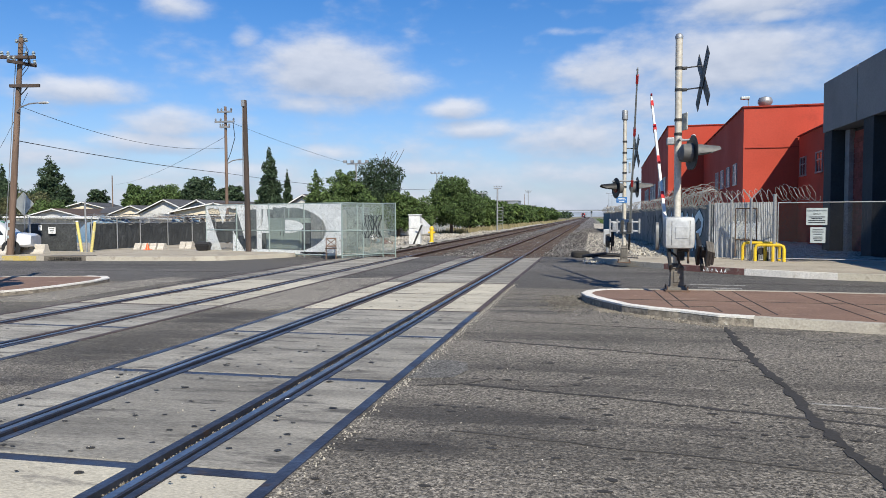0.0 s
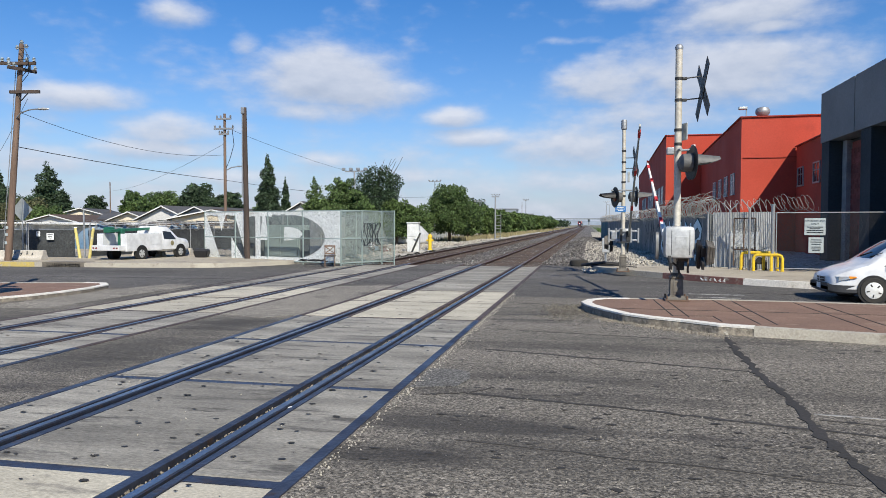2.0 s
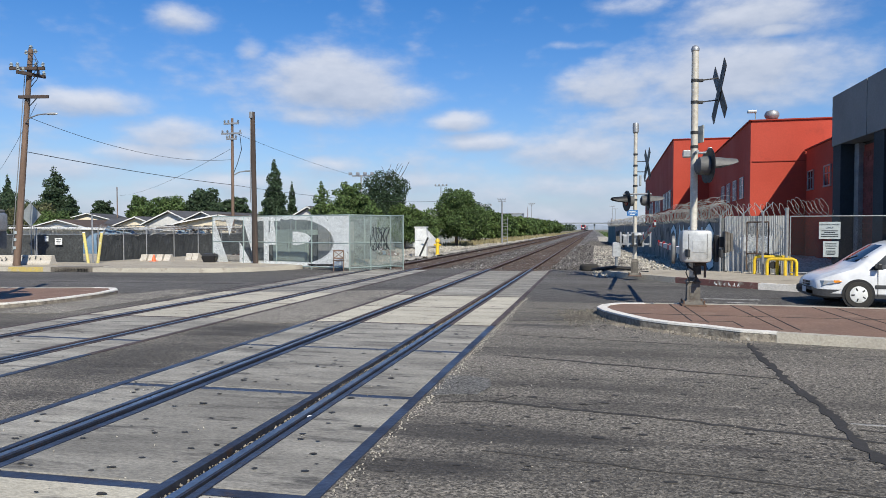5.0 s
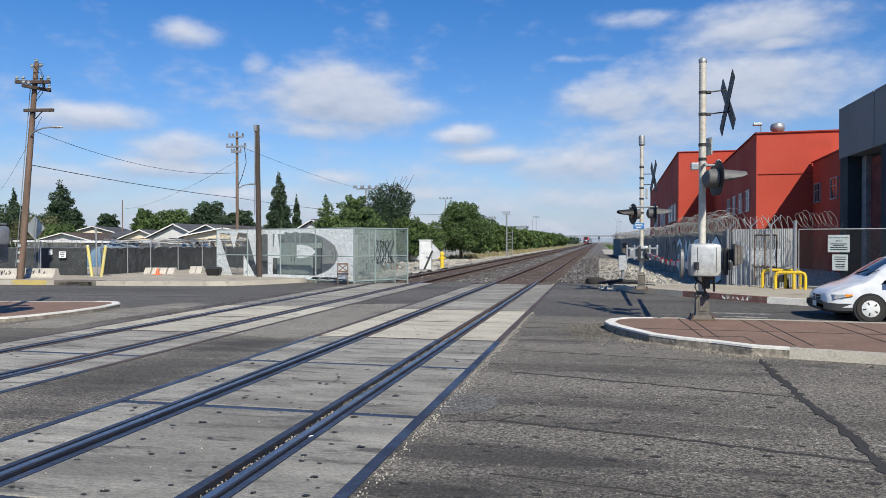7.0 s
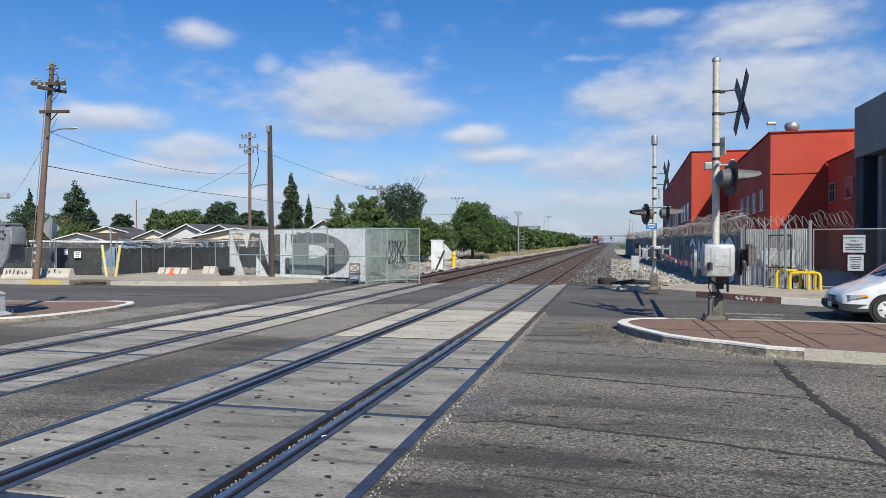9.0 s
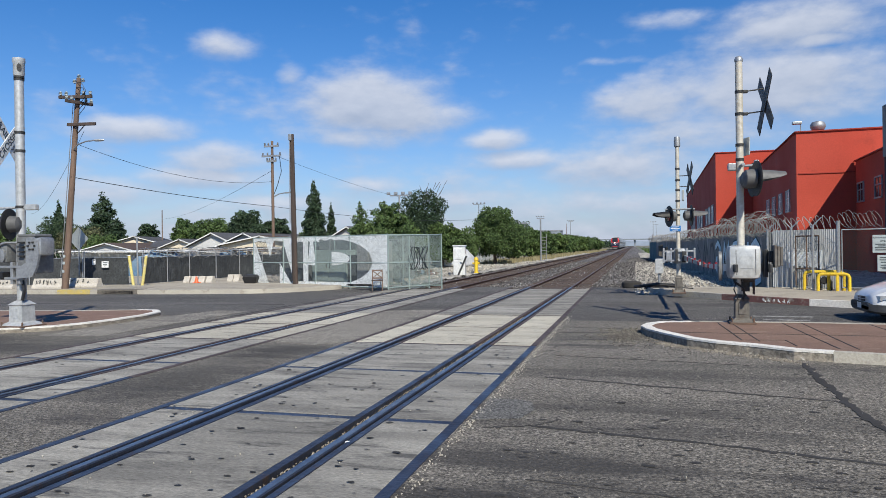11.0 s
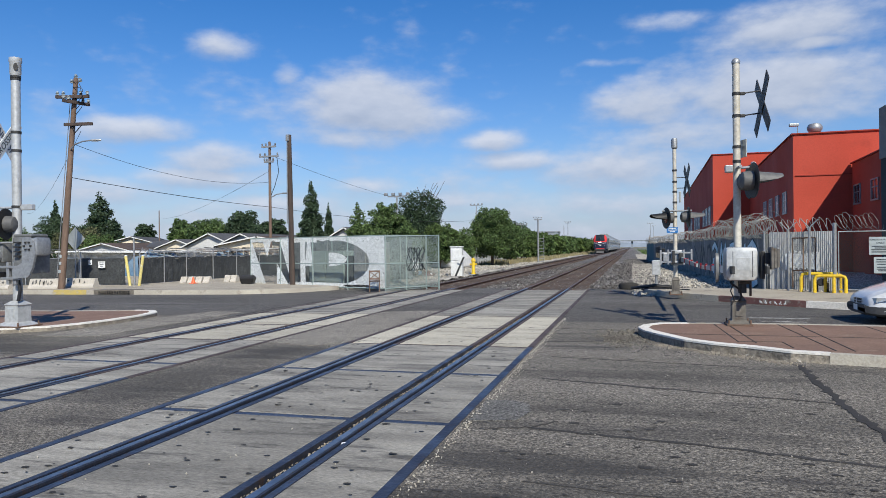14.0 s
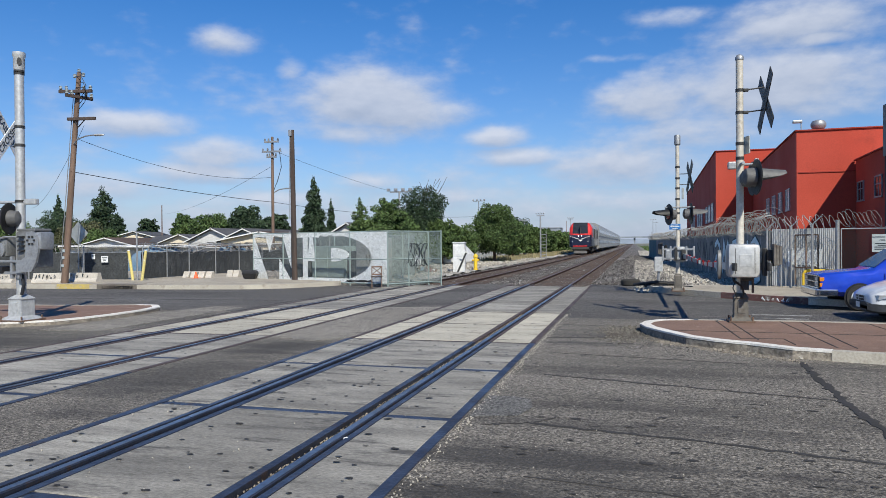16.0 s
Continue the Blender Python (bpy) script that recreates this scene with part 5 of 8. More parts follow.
nu, nv = 420, 110
verts, faces = {}, []
for i in range(nu):
    for j in range(nv):
        u, v = (i + 0.5) / nu, (j + 0.5) / nv
        if painted(u, v) and noise.noise((u * 60, v * 16, 3)) > -0.62:
            faces.append([verts.setdefault((i + a, j + b), len(verts)) for a, b in ((0, 0), (1, 0), (1, 1), (0, 1))])
me = bpy.data.meshes.new("painted_letters")
me.from_pydata([(-CL + CL * i / nu, -0.012, CH * j / nv) for i, j in verts], [], faces)
me.materials.append(CHAIN_WHITE)
o = new("painted_letters", me)
o.parent = cage
tagged(o, "huge white sprayed letters on wire mesh")
sheet("front_mesh", -CL, 0, -0.1, CH, CHAIN_FRONT, cage, pose(0, 0, 0), "grey wire mesh")
side_m = pose(0, 0, 0, 0, 0, CR)
sheet("side_mesh", 0, CW, -0.1, CH, CHAIN_GREEN, cage, side_m, "green-grey wire mesh")
for k in range(7):
    bm = bme()
    x = 1.05 + 0.13 * k
    pts = [(x + 0.09 * math.sin(a * 2.3 + k), -0.015, 1.0 + 0.42 * math.cos(a + k)) for a in [i * 0.45 for i in range(15)]]
    polytube(bm, pts, 0.012, 4)
    part("scribble", bm, INK, cage, "black sprayed scribble", at=side_m)
sheet("back_mesh", -CL, 0.0, 0, CH, CHAIN_GREEN, cage, pose(0.9, CW * 0.98, 0))
sheet("left_mesh", 0, CW, 0, CH, CHAIN, cage, pose(-CL, 0, 0, 0, 0, CR))
for m0, L, posts in ((pose(0, 0, 0), -CL, 4), (side_m, CW, 2), (pose(0.9, CW * 0.98, 0), -CL, 4)):
    for k in range(posts + 1):
        bm = bme()
        rod(bm, (L * k / posts, 0, -0.14), (L * k / posts, 0, CH + 0.03), 0.026, n=8)
        part("post", bm, GREENGREY, cage, at=m0)
    for z in (-0.02, CH * 0.46, CH):
        bm = bme()
        rod(bm, (0, 0, z), (L, 0, z), 0.022, n=8)
        part("top_rail" if z == CH else "rail", bm, GREENGREY, cage, at=m0)
# what stands inside the cage
for x, y, w, h, d, mt, nm, lb in ((-5.9, 1.3, 1.5, 1.45, 0.7, SCREEN_GREY, "storage_cabinet", "blue-grey storage cabinet inside the cage"), (-4.0, 1.35, 1.9, 1.3, 0.6, GREENGREY, "storage_cabinet", "green-grey metal storage cabinet inside the cage"),
                          (-1.8, 1.3, 1.3, 1.6, 0.6, SIGNBACK, "storage_cabinet", "grey equipment cabinet inside the cage"), (-2.9, 1.4, 0.8, 1.1, 0.5, SCREEN_GREY, "storage_cabinet", "blue-grey cabinet inside the cage")):
    c = cage.matrix_basis @ Vector((x, y, 0))
    t = thing(nm, lb, "cabinet", (c.x, c.y, 0.15), math.degrees(cage.matrix_basis.to_euler().z), group="cabinets in the cage")
    bm = bme()
    box(bm, (0, 0, h / 2), (w, d, h), bevel=0.015)
    part("body", bm, mt, t)
    for s in (-1, 1):
        bm = bme()
        box(bm, (s * w * 0.24, -d / 2 - 0.012, h * 0.5), (w * 0.45, 0.02, h * 0.88), bevel=0.006)
        dr = part("door", bm, mt, t)
        bm = bme()
        rod(bm, (s * 0.08, -d / 2 - 0.04, h * 0.45), (s * 0.08, -d / 2 - 0.04, h * 0.6), 0.012, n=6)
        part("handle", bm, CHROME, dr)


# ---- western yard: screened fence, barriers, signs ----
def fence_run(name, pts, h, label, step=2.0, wire_top=True, z=0.12, cloth=None):
    cloth = cloth or SCREEN
    t = tagged(new(name), label, "fence", group="yard fences")
    for a, b in zip(pts, pts[1:]):
        A, B = Vector((*a, z)), Vector((*b, z))
        d = B - A
        n = max(1, round(d.length / step))
        rot = math.degrees(math.atan2(d.y, d.x))
        for k in range(n):
            m = Matrix.Translation(A + d * (k / n)) @ pose(0, 0, 0, 0, 0, rot)
            L = d.length / n
            bm = bme()
            cols = 14
            rows = [[(L * i / cols, 0.035 * noise.noise((i * 0.5 + k * 9.1, zz * 3, a[0])) - 0.03, zz * h) for i in range(cols + 1)] for zz in (0.04, 0.3, 0.6, 0.85, 1.0)]
            rows2 = [r + [(p[0], p[1] + 0.01, p[2]) for p in r[::-1]] for r in rows]
            loft(bm, rows2)
            part("screen_cloth", bm, cloth, t, "black screening cloth" if k == 0 else "", at=m)
            bm = bme()
            rod(bm, (0, -0.085, 0), (0, -0.085, h + 0.25), 0.026, n=8)
            if wire_top:
                rod(bm, (0, -0.085, h + 0.22), (0, -0.24, h + 0.42), 0.014, n=6)
            part("post", bm, GREYMETAL, t, at=m)
        bm = bme()
        rod(bm, A + Vector((0, 0, h)), B + Vector((0, 0, h)), 0.018, n=6)
        if wire_top:
            for q in (0.3, 0.36, 0.42):
                rod(bm, A + Vector((0, -0.1, h + q - 0.05)), B + Vector((0, -0.1, h + q - 0.05)), 0.006, n=4)
        part("top_rail", bm, GREYMETAL, t)
    return t


fence_run("screened_fence", [(-34, 23.2), (-27, 24.6), (-22.2, 25.2), (-20.2, 25.4)], 1.12, "chain-link yard fence hung with black screening cloth")
fence_run("screened_fence", [(-20.0, 25.9), (-19.95, 29.0), (-19.8, 33.0), (-18.9, 36.0), (-16.0, 38.0)], 1.12, "black-screened yard fence running back beside the drive")
fence_run("screened_fence", [(-15.4, 30.2), (-9.4, 29.9)], 1.75, "faded grey screened fence behind the cage", wire_top=False, cloth=SCREEN_GREY)
# notices on the fence
for x, z, w, h in ((-21.15, 0.98, 0.30, 0.26), (-21.7, 1.08, 0.15, 0.2), (-22.7, 1.12, 0.14, 0.28)):
    t = thing("notice", "white notice sheet tied to the screened fence", "notice", (x, 25.17, z), 7, group="fence notices")
    bm = bme()
    box(bm, (0, 0, 0), (w, 0.012, h))
    bd = part("sheet", bm, SIGNWHITE, t)
    for k in range(3):
        bm = bme()
        box(bm, (0, -0.009, h * (0.28 - 0.26 * k)), (w * (0.7 - 0.12 * k), 0.004, h * 0.1))
        part("text_bar", bm, INK, bd)

# road-sign seen from behind
t = thing("diamond_sign", "grey back of a diamond road sign on two posts", "road sign", (-21.37, 24.0, 0.12))
bm = bme()
s = 0.46
extrude_pts(bm, [(-s, 0, 1.9), (0, 0, 1.9 - s), (s, 0, 1.9), (0, 0, 1.9 + s)], (0, 0.012, 0))
part("plate", bm, SIGNBACK, t)
for x in (-0.02, 0.22):
    bm = bme()
    rod(bm, (x, 0.04, 0), (x, 0.04, 2.1 if x < 0 else 1.4), 0.022, n=8)
    part("post", bm, GREYMETAL, t)

# yellow-painted bollard pipes that lean together, and the bare post between
for x0, x1, ln in ((-19.5, -19.7, 0), (-19.1, -18.9, 0)):
    t = thing("yellow_bollard", "leaning yellow-painted steel pipe bollard", "bollard", (x0, 24.8, 0.1), group="yellow bollards")
    bm = bme()
    rod(bm, (0, 0, 0), (x1 - x0, 0, 1.22), 0.055, n=12)
    part("pipe", bm, mat("yellow_pale", (0.62, 0.52, 0.16), (0.55, 0.48, 0.2), 0.6, fine=12, c3=(0.6, 0.58, 0.5)) if ln == 0 and x0 < -19.3 else bpy.data.materials["yellow_pale"], t)
    bm = bme()
    rod(bm, (x1 - x0, 0, 1.22), ((x1 - x0) * 1.02, 0, 1.25), 0.058, n=12)
    part("cap", bm, TRIMWHITE, t)
t = thing("fence_post", "tall bare galvanised post", "post", (-19.45, 25.0, 0.1))
bm = bme()
rod(bm, (0, 0, 0), (-0.03, 0, 1.95), 0.035, n=10)
part("post", bm, GREYMETAL, t)


BARRIERCONC = mat("barrier_concrete", (0.52, 0.48, 0.42), (0.42, 0.39, 0.34), 0.88, fine=30, big=1.5, bump=0.25, c3=(0.25, 0.22, 0.19), spot=0.58, grit=0.2)


def barrier(at, rz, L, H, label, scrawl=True, group="concrete barriers"):
    t = thing("concrete_barrier", label, "barrier", at, rz, group=group)
    bm = bme()
    prof = [(-0.22, 0), (-0.22, 0.08), (-0.12, 0.16), (-0.09, H), (0.09, H), (0.12, 0.16), (0.22, 0.08), (0.22, 0)]
    extrude_pts(bm, [(-L / 2, y, z) for y, z in prof], (L, 0, 0))
    bmesh.ops.bevel(bm, geom=bm.edges[:], offset=0.015, segments=1, affect="EDGES")
    part("body", bm, BARRIERCONC, t, "pale weathered concrete")
    if scrawl:
        rr = random.Random(int(abs(at[0]) * 100))
        for k in range(6):
            bm = bme()
            x = -L * 0.38 + L * 0.13 * k
            pts = [(x + rr.uniform(-0.06, 0.06), -0.135 - 0.0 * q, 0.14 + rr.uniform(0, H * 0.55)) for q in range(5)]
            polytube(bm, pts, 0.010, 4)
            part("scrawl", bm, INK, t)
    return t


barrier((-20.8, 23.4, 0.14), 4, 1.75, 0.36, "pale concrete barrier block with black scrawl")
barrier((-21.4, 22.6, 0.14), 4, 1.25, 0.38, "pale concrete barrier block with black lettering scrawl")
barrier((-23.4, 22.4, 0.14), 4, 1.2, 0.38, "pale concrete barrier block with black lettering scrawl")
for i in range(4):
    barrier((-18.55 + 0.33 * i, 27.0 + 0.05 * i, 0.12), 4, 0.27, 0.30, "short grey concrete block beside the drive", False, "drive blocks")
barrier((-17.1, 28.0, 0.12), 4, 0.26, 0.33, "short pale concrete block beside the drive", False, "drive blocks")
barrier((-16.8, 28.0, 0.12), 4, 0.26, 0.33, "short pale concrete block beside the drive", False, "drive blocks")
t = thing("traffic_cone", "small orange traffic cone by the blocks", "traffic cone", (-17.95, 26.7, 0.14))
bm = bme()
lathe(bm, [(0.09, 0.03), (0.03, 0.27), (0.02, 0.28)], n=14)
part("cone", bm, CONE, t, smooth=True)
bm = bme()
box(bm, (0, 0, 0.015), (0.26, 0.26, 0.03), bevel=0.01)
part("base", bm, CONE, t)
t = thing("dark_tub", "black plastic tub lying by the cage", "tub", (-15.3, 26.5, 0.14), 10)
bm = bme()
loft(bm, [[(sx * w, sy * w * 0.7, z) for sx, sy in ((-1, -1), (1, -1), (1, 1), (-1, 1))] for w, z in ((0.22, 0), (0.28, 0.2), (0.30, 0.24), (0.24, 0.36))])
bmesh.ops.bevel(bm, geom=bm.edges[:], offset=0.03, segments=2, affect="EDGES")
part("body", bm, BLACK, t)
# clutter behind the screened fence: tarpaulins, poles, white carport
for x, y, w, d, h, mt, nm, lb in ((-26.6, 36, 3.4, 1.8, 0.42, TARPBLUE, "tarpaulin", "blue tarpaulin draped over goods behind the fence"), (-22.6, 37, 2.0, 1.5, 0.45, TARPBLUE, "tarpaulin", "faded blue tarpaulin over stacked goods")):
    bm = bme()
    bmesh.ops.create_grid(bm, x_segments=24, y_segments=14, size=0.5)
    for v in bm.verts:
        e = max(0, 1 - (abs(v.co.x) * 2) ** 4) * max(0, 1 - (abs(v.co.y) * 2) ** 4)
        v.co.z = 1.15 * (1 if e > 0 else 0) * e ** 0.3 + h * e * (0.6 + noise.noise((v.co.x * 6 + x, v.co.y * 6, 1)))
        v.co.x *= w
        v.co.y *= d
    r = bmesh.ops.extrude_face_region(bm, geom=bm.faces[:])
    bmesh.ops.translate(bm, vec=(0, 0, 0.02), verts=[v for v in r["geom"] if isinstance(v, bmesh.types.BMVert)])
    solid(nm, bm, mt, lb, "tarpaulin", smooth=True, at=pose(x, y, -0.05))
for i, (x, y, L, rz) in enumerate(((-22.5, 36.5, 4.5, 4), (-20.6, 36.2, 3.8, -6), (-20.0, 36.6, 3.0, 8), (-25.5, 35.5, 3.5, -3))):
    t = thing("timber_stack", "untidy stack of boards and pipes on a rack", "timber stack", (x, y, 0.0), rz, group="timber stacks")
    for k in range(5):
        bm = bme()
        box(bm, (random.uniform(-0.3, 0.3), random.uniform(-0.3, 0.3), 1.42 + 0.05 * k), (L * random.uniform(0.6, 1), 0.14, 0.04), pose(0, 0, 0, 0, random.uniform(-3, 3), 0))
        part("board", bm, (RUSTY, GREYMETAL, POLEWOOD, TRIMWHITE, DARKMETAL)[k], t)
    for sx in (-0.4, 0.4):
        bm = bme()
        box(bm, (sx * L, 0, 0.7), (0.08, 0.5, 1.45))
        part("rack_leg", bm, GREYMETAL, t)


# wooden chair at the cage's corner
t = thing("wooden_chair", "broken dark-stained wooden chair with a crossed back", "chair", (-8.98, 24.1, 0.012), 20)
for sx in (-1, 1):
    for sy, h in ((-1, 0.36), (1, 0.74)):
        bm = bme()
        box(bm, (sx * 0.17, sy * 0.16, h / 2), (0.035, 0.035, h), bevel=0.006)
        part("leg", bm, POLEWOOD, t)
bm = bme()
box(bm, (0, 0, 0.37), (0.40, 0.38, 0.035), bevel=0.01)
part("seat", bm, POLEDARK, t)
for ang in (38, -38):
    bm = bme()
    box(bm, (0, 0.16, 0.57), (0.38, 0.02, 0.03), pose(0, 0.16, 0.57) @ pose(0, 0, 0, 0, ang, 0) @ pose(0, -0.16, -0.57))
    part("back_brace", bm, POLEWOOD, t)
for z in (0.44, 0.71):
    bm = bme()
    box(bm, (0, 0.16, z), (0.36, 0.025, 0.05), bevel=0.006)
    part("back_rail", bm, POLEWOOD, t)
t = thing("scrap_wire", "tangle of dark scrap wire on the ground", "scrap", (-9.6, 24.0, 0.15))
bm = bme()
polytube(bm, [(0.5 * math.sin(i * 1.3), 0.2 * math.cos(i * 2.1), 0.03 + 0.04 * (i % 3)) for i in range(16)], 0.012, 5)
part("wire", bm, BLACK, t)

# white track cabinet, leaning panel, hydrant, rubbish
t = thing("track_cabinet", "white signal cabinet beside the track with open panel", "signal cabinet", (-9.75, 39.3, -0.12), 6)
bm = bme()
box(bm, (0, 0, 0.88), (0.66, 0.5, 1.6), bevel=0.02)
part("body", bm, WHITEBOX, t)
bm = bme()
box(bm, (0, 0, 1.70), (0.74, 0.58, 0.06), bevel=0.015)
part("lid", bm, WHITEBOX, t)
bm = bme()
box(bm, (-0.05, -0.265, 1.25), (0.46, 0.02, 0.6), bevel=0.01)
part("door", bm, WHITEBOX, t)
bm = bme()
box(bm, (0.18, -0.34, 0.62), (0.10, 0.03, 1.2), pose(0.1, 0, 0.6) @ pose(0, 0, 0, 0, 24, 0) @ pose(-0.1, 0, -0.6))
part("leaning_board", bm, DARKMETAL, t, "dark board leaning on the cabinet")
bm = bme()
box(bm, (0.28, -0.33, 1.0), (0.26, 0.03, 0.5), pose(0.28, 0, 1.0) @ pose(0, 0, 0, 0, 22, 0) @ pose(-0.28, 0, -1.0))
part("loose_panel", bm, WHITEBOX, t)
t = thing("fire_hydrant", "yellow fire hydrant on the gravel", "fire hydrant", (-9.75, 43.5, -0.1))
bm = bme()
lathe(bm, [(0.16, 0), (0.16, 0.05), (0.11, 0.07), (0.11, 0.75), (0.15, 0.78), (0.14, 0.88), (0.04, 1.0)], n=14)
rod(bm, (-0.22, 0, 0.6), (0.22, 0, 0.6), 0.06, n=10)
part("body", bm, YELLOW, t, smooth=True)
rr = random.Random(11)
for k in range(46):
    x, y = -12.2 + rr.gauss(0, 0.9), 38.5 + rr.gauss(0, 0.8)
    t_m = (SIGNWHITE, RUSTY, TARPBLUE, POLEWOOD, DARKMETAL, CONCRETE, KERB_RED)[k % 7]
    bm = bme()
    w, d, h = rr.uniform(0.1, 0.4), rr.uniform(0.1, 0.4), rr.uniform(0.05, 0.25)
    box(bm, (0, 0, h / 2), (w, d, h), bevel=0.02)
    for v in bm.verts:
        v.co += Vector((rr.uniform(-1, 1), rr.uniform(-1, 1), rr.uniform(-1, 1))) * 0.03
    solid("rubbish_piece", bm, t_m, "scrap of dumped rubbish in a heap by the cabinet", "rubbish", group="dumped rubbish", at=pose(x, y, -0.06 + max(0, 0.25 - abs(x + 12.2) * 0.2), rr.uniform(-20, 20), rr.uniform(-20, 20), rr.uniform(0, 180)))


# ---- eastern verge: tyre, wire coils, pipes, bollard rails, notices ----
t = thing("old_tyre", "worn black tyre lying flat on the verge", "tyre", (-0.45, 26.6, -0.02))
bm = bme()
lathe(bm, [(0.18, 0.04), (0.28, 0.0), (0.325, 0.04), (0.335, 0.12), (0.325, 0.2), (0.28, 0.24), (0.18, 0.2), (0.175, 0.12)], n=30)
part("tyre", bm, RUBBER, t, smooth=True)
t = thing("scrap_cable", "heap of black cable and pipe on the gravel", "scrap", (0.35, 24.4, 0.1))
bm = bme()
polytube(bm, [(-0.6, 0.6, 0.02), (-0.2, 0.1, 0.1), (0.2, -0.1, 0.05), (0.7, -0.5, 0.04), (1.0, -0.9, 0.05)], 0.035, 7)
polytube(bm, [(-0.3, -0.2, 0.05), (0.1, 0.2, 0.12), (0.5, 0.1, 0.1), (0.3, -0.4, 0.05), (-0.4, -0.5, 0.05)], 0.03, 7)
polytube(bm, [(-0.7, 0.1, 0.05), (0.0, -0.3, 0.16), (0.6, -0.2, 0.1)], 0.05, 7)
part("cable", bm, BLACK, t)


def coil(name, a, b, r, turns, label, jit=0.25, wire_r=0.007):
    a, b = Vector(a), Vector(b)
    d = b - a
    u = d.normalized()
    s = u.cross(Vector((0, 0, 1))).normalized()
    w = s.cross(u)
    rr = random.Random(int(d.length * 100))
    pts = []
    rk = r
    for i in range(turns * 14):
        if i % 14 == 0:
            rk = r * rr.uniform(1 - jit, 1 + jit)
        k = i / 14
        ang = 2 * math.pi * k
        pts.append(a + d * (k / turns) + s * math.cos(ang) * rk + w * math.sin(ang) * rk + u * (math.cos(ang + 0.6) * rk * 0.7 + rr.uniform(-0.012, 0.012)))
    bm = bme()
    polytube(bm, pts, wire_r, 4)
    return solid(name, bm, WIRE, label, "razor wire", group="razor wire coils")


coil("razor_wire", (3.75, 24.6, 2.0), (3.25, 38, 2.05), 0.27, 52, "loose coils of razor wire on the wall")
coil("razor_wire", (3.8, 24.8, 2.1), (3.35, 34, 2.15), 0.33, 30, "tangled coils of razor wire on the wall", 0.4, 0.006)
coil("razor_wire", (3.25, 38, 2.0), (1.4, 80, 2.1), 0.28, 90, "razor wire coils along the far wall", 0.3, 0.011)
coil("razor_wire", (3.8, 24.4, 2.05), (5.15, 22.85, 2.05), 0.20, 10, "stretched razor wire over the corrugated fence", 0.2, 0.008)
coil("razor_wire", (5.2, 22.75, 2.1), (6.1, 22.4, 2.1), 0.22, 8, "razor wire coil on the yard gate", 0.3, 0.006)

coil("razor_wire", (-27, 24.65, 1.42), (-20.3, 25.45, 1.40), 0.13, 34, "rusty razor wire coils over the screened fence", 0.5, 0.006)
coil("razor_wire", (-19.95, 26.2, 1.40), (-19.8, 33.0, 1.42), 0.17, 26, "tangled razor wire over the drive fence", 0.5, 0.007)
coil("razor_wire", (-19.8, 33.0, 1.45), (-16.0, 38.0, 1.5), 0.2, 20, "loose razor wire over the far yard fence", 0.5, 0.008)

# yellow-painted kerb length and the storm drain in the western kerb
def kerb_block(name, x0, x1, lift, depth, mt, label, cat):
    bm = bme()
    f = lambda x: 21.7 + (x + 20.07) * (0.3 / 4.07)
    prism(bm, [(x0, f(x0) - 0.012), (x1, f(x1) - 0.012), (x1, f(x1) + depth), (x0, f(x0) + depth)], lift - 0.16, lift)
    return solid(name, bm, mt, label, cat, "structure")


kerb_block("kerb_yellow", -20.2, -18.9, 0.161, 0.17, mat("kerb_yellow_paint", (0.50, 0.38, 0.10), (0.40, 0.33, 0.16), 0.8, fine=30, big=2.5, c3=(0.38, 0.35, 0.29), spot=0.53), "faded yellow-painted kerb length", "kerb")
# The inlet's shade is a solid black block on the kerb face.
kerb_block("storm_drain", -18.45, -17.2, 0.12, 0.02, BLACK, "black block standing for the shaded slot of a storm drain", "drain")
kerb_block("storm_drain_lid", -18.6, -17.05, 0.166, 0.55, mat("drain_iron", (0.12, 0.105, 0.09), (0.2, 0.18, 0.15), 0.85, 0.2, fine=25, big=3), "rusty iron lid over the storm drain", "drain")

# fence posts with outriggers, and the wire gate
def fpost(x, y, h, label, outrig=True, r=0.035):
    t = thing("fence_post", label, "post", (x, y, 0.14), group="yard fence posts")
    bm = bme()
    rod(bm, (0, 0, 0), (0, 0, h), r, n=10)
    part("post", bm, GREYMETAL, t)
    if outrig:
        for sx in (-1, 1):
            bm = bme()
            rod(bm, (0, 0, h - 0.02), (sx * 0.22, -0.05, h + 0.22), 0.016, n=6)
            part("outrigger", bm, GREYMETAL, t)


fpost(3.56, 24.2, 1.75, "galvanised post with wire outriggers")
fpost(4.12, 23.7, 1.8, "galvanised post with wire outriggers")
fpost(4.52, 22.9, 1.85, "tall galvanised post with wire outriggers")
fpost(5.09, 22.6, 1.95, "stout gate post with wire", False, 0.05)
t = thing("wire_gate", "chain-link yard gate with pipe frame", "gate", (5.13, 22.6, 0.14), -14)
bm = bme()
for a, b in (((0.05, 0, 0.1), (0.05, 0, 1.7)), ((3.9, 0, 0.1), (3.9, 0, 1.7)), ((0.05, 0, 1.7), (3.9, 0, 1.7)), ((0.05, 0, 0.1), (3.9, 0, 0.1)) ):
    rod(bm, a, b, 0.016, n=8)
part("gate_frame", bm, GREYMETAL, t)
sheet("gate_mesh", 0.05, 3.9, 0.1, 1.7, CHAIN, t)
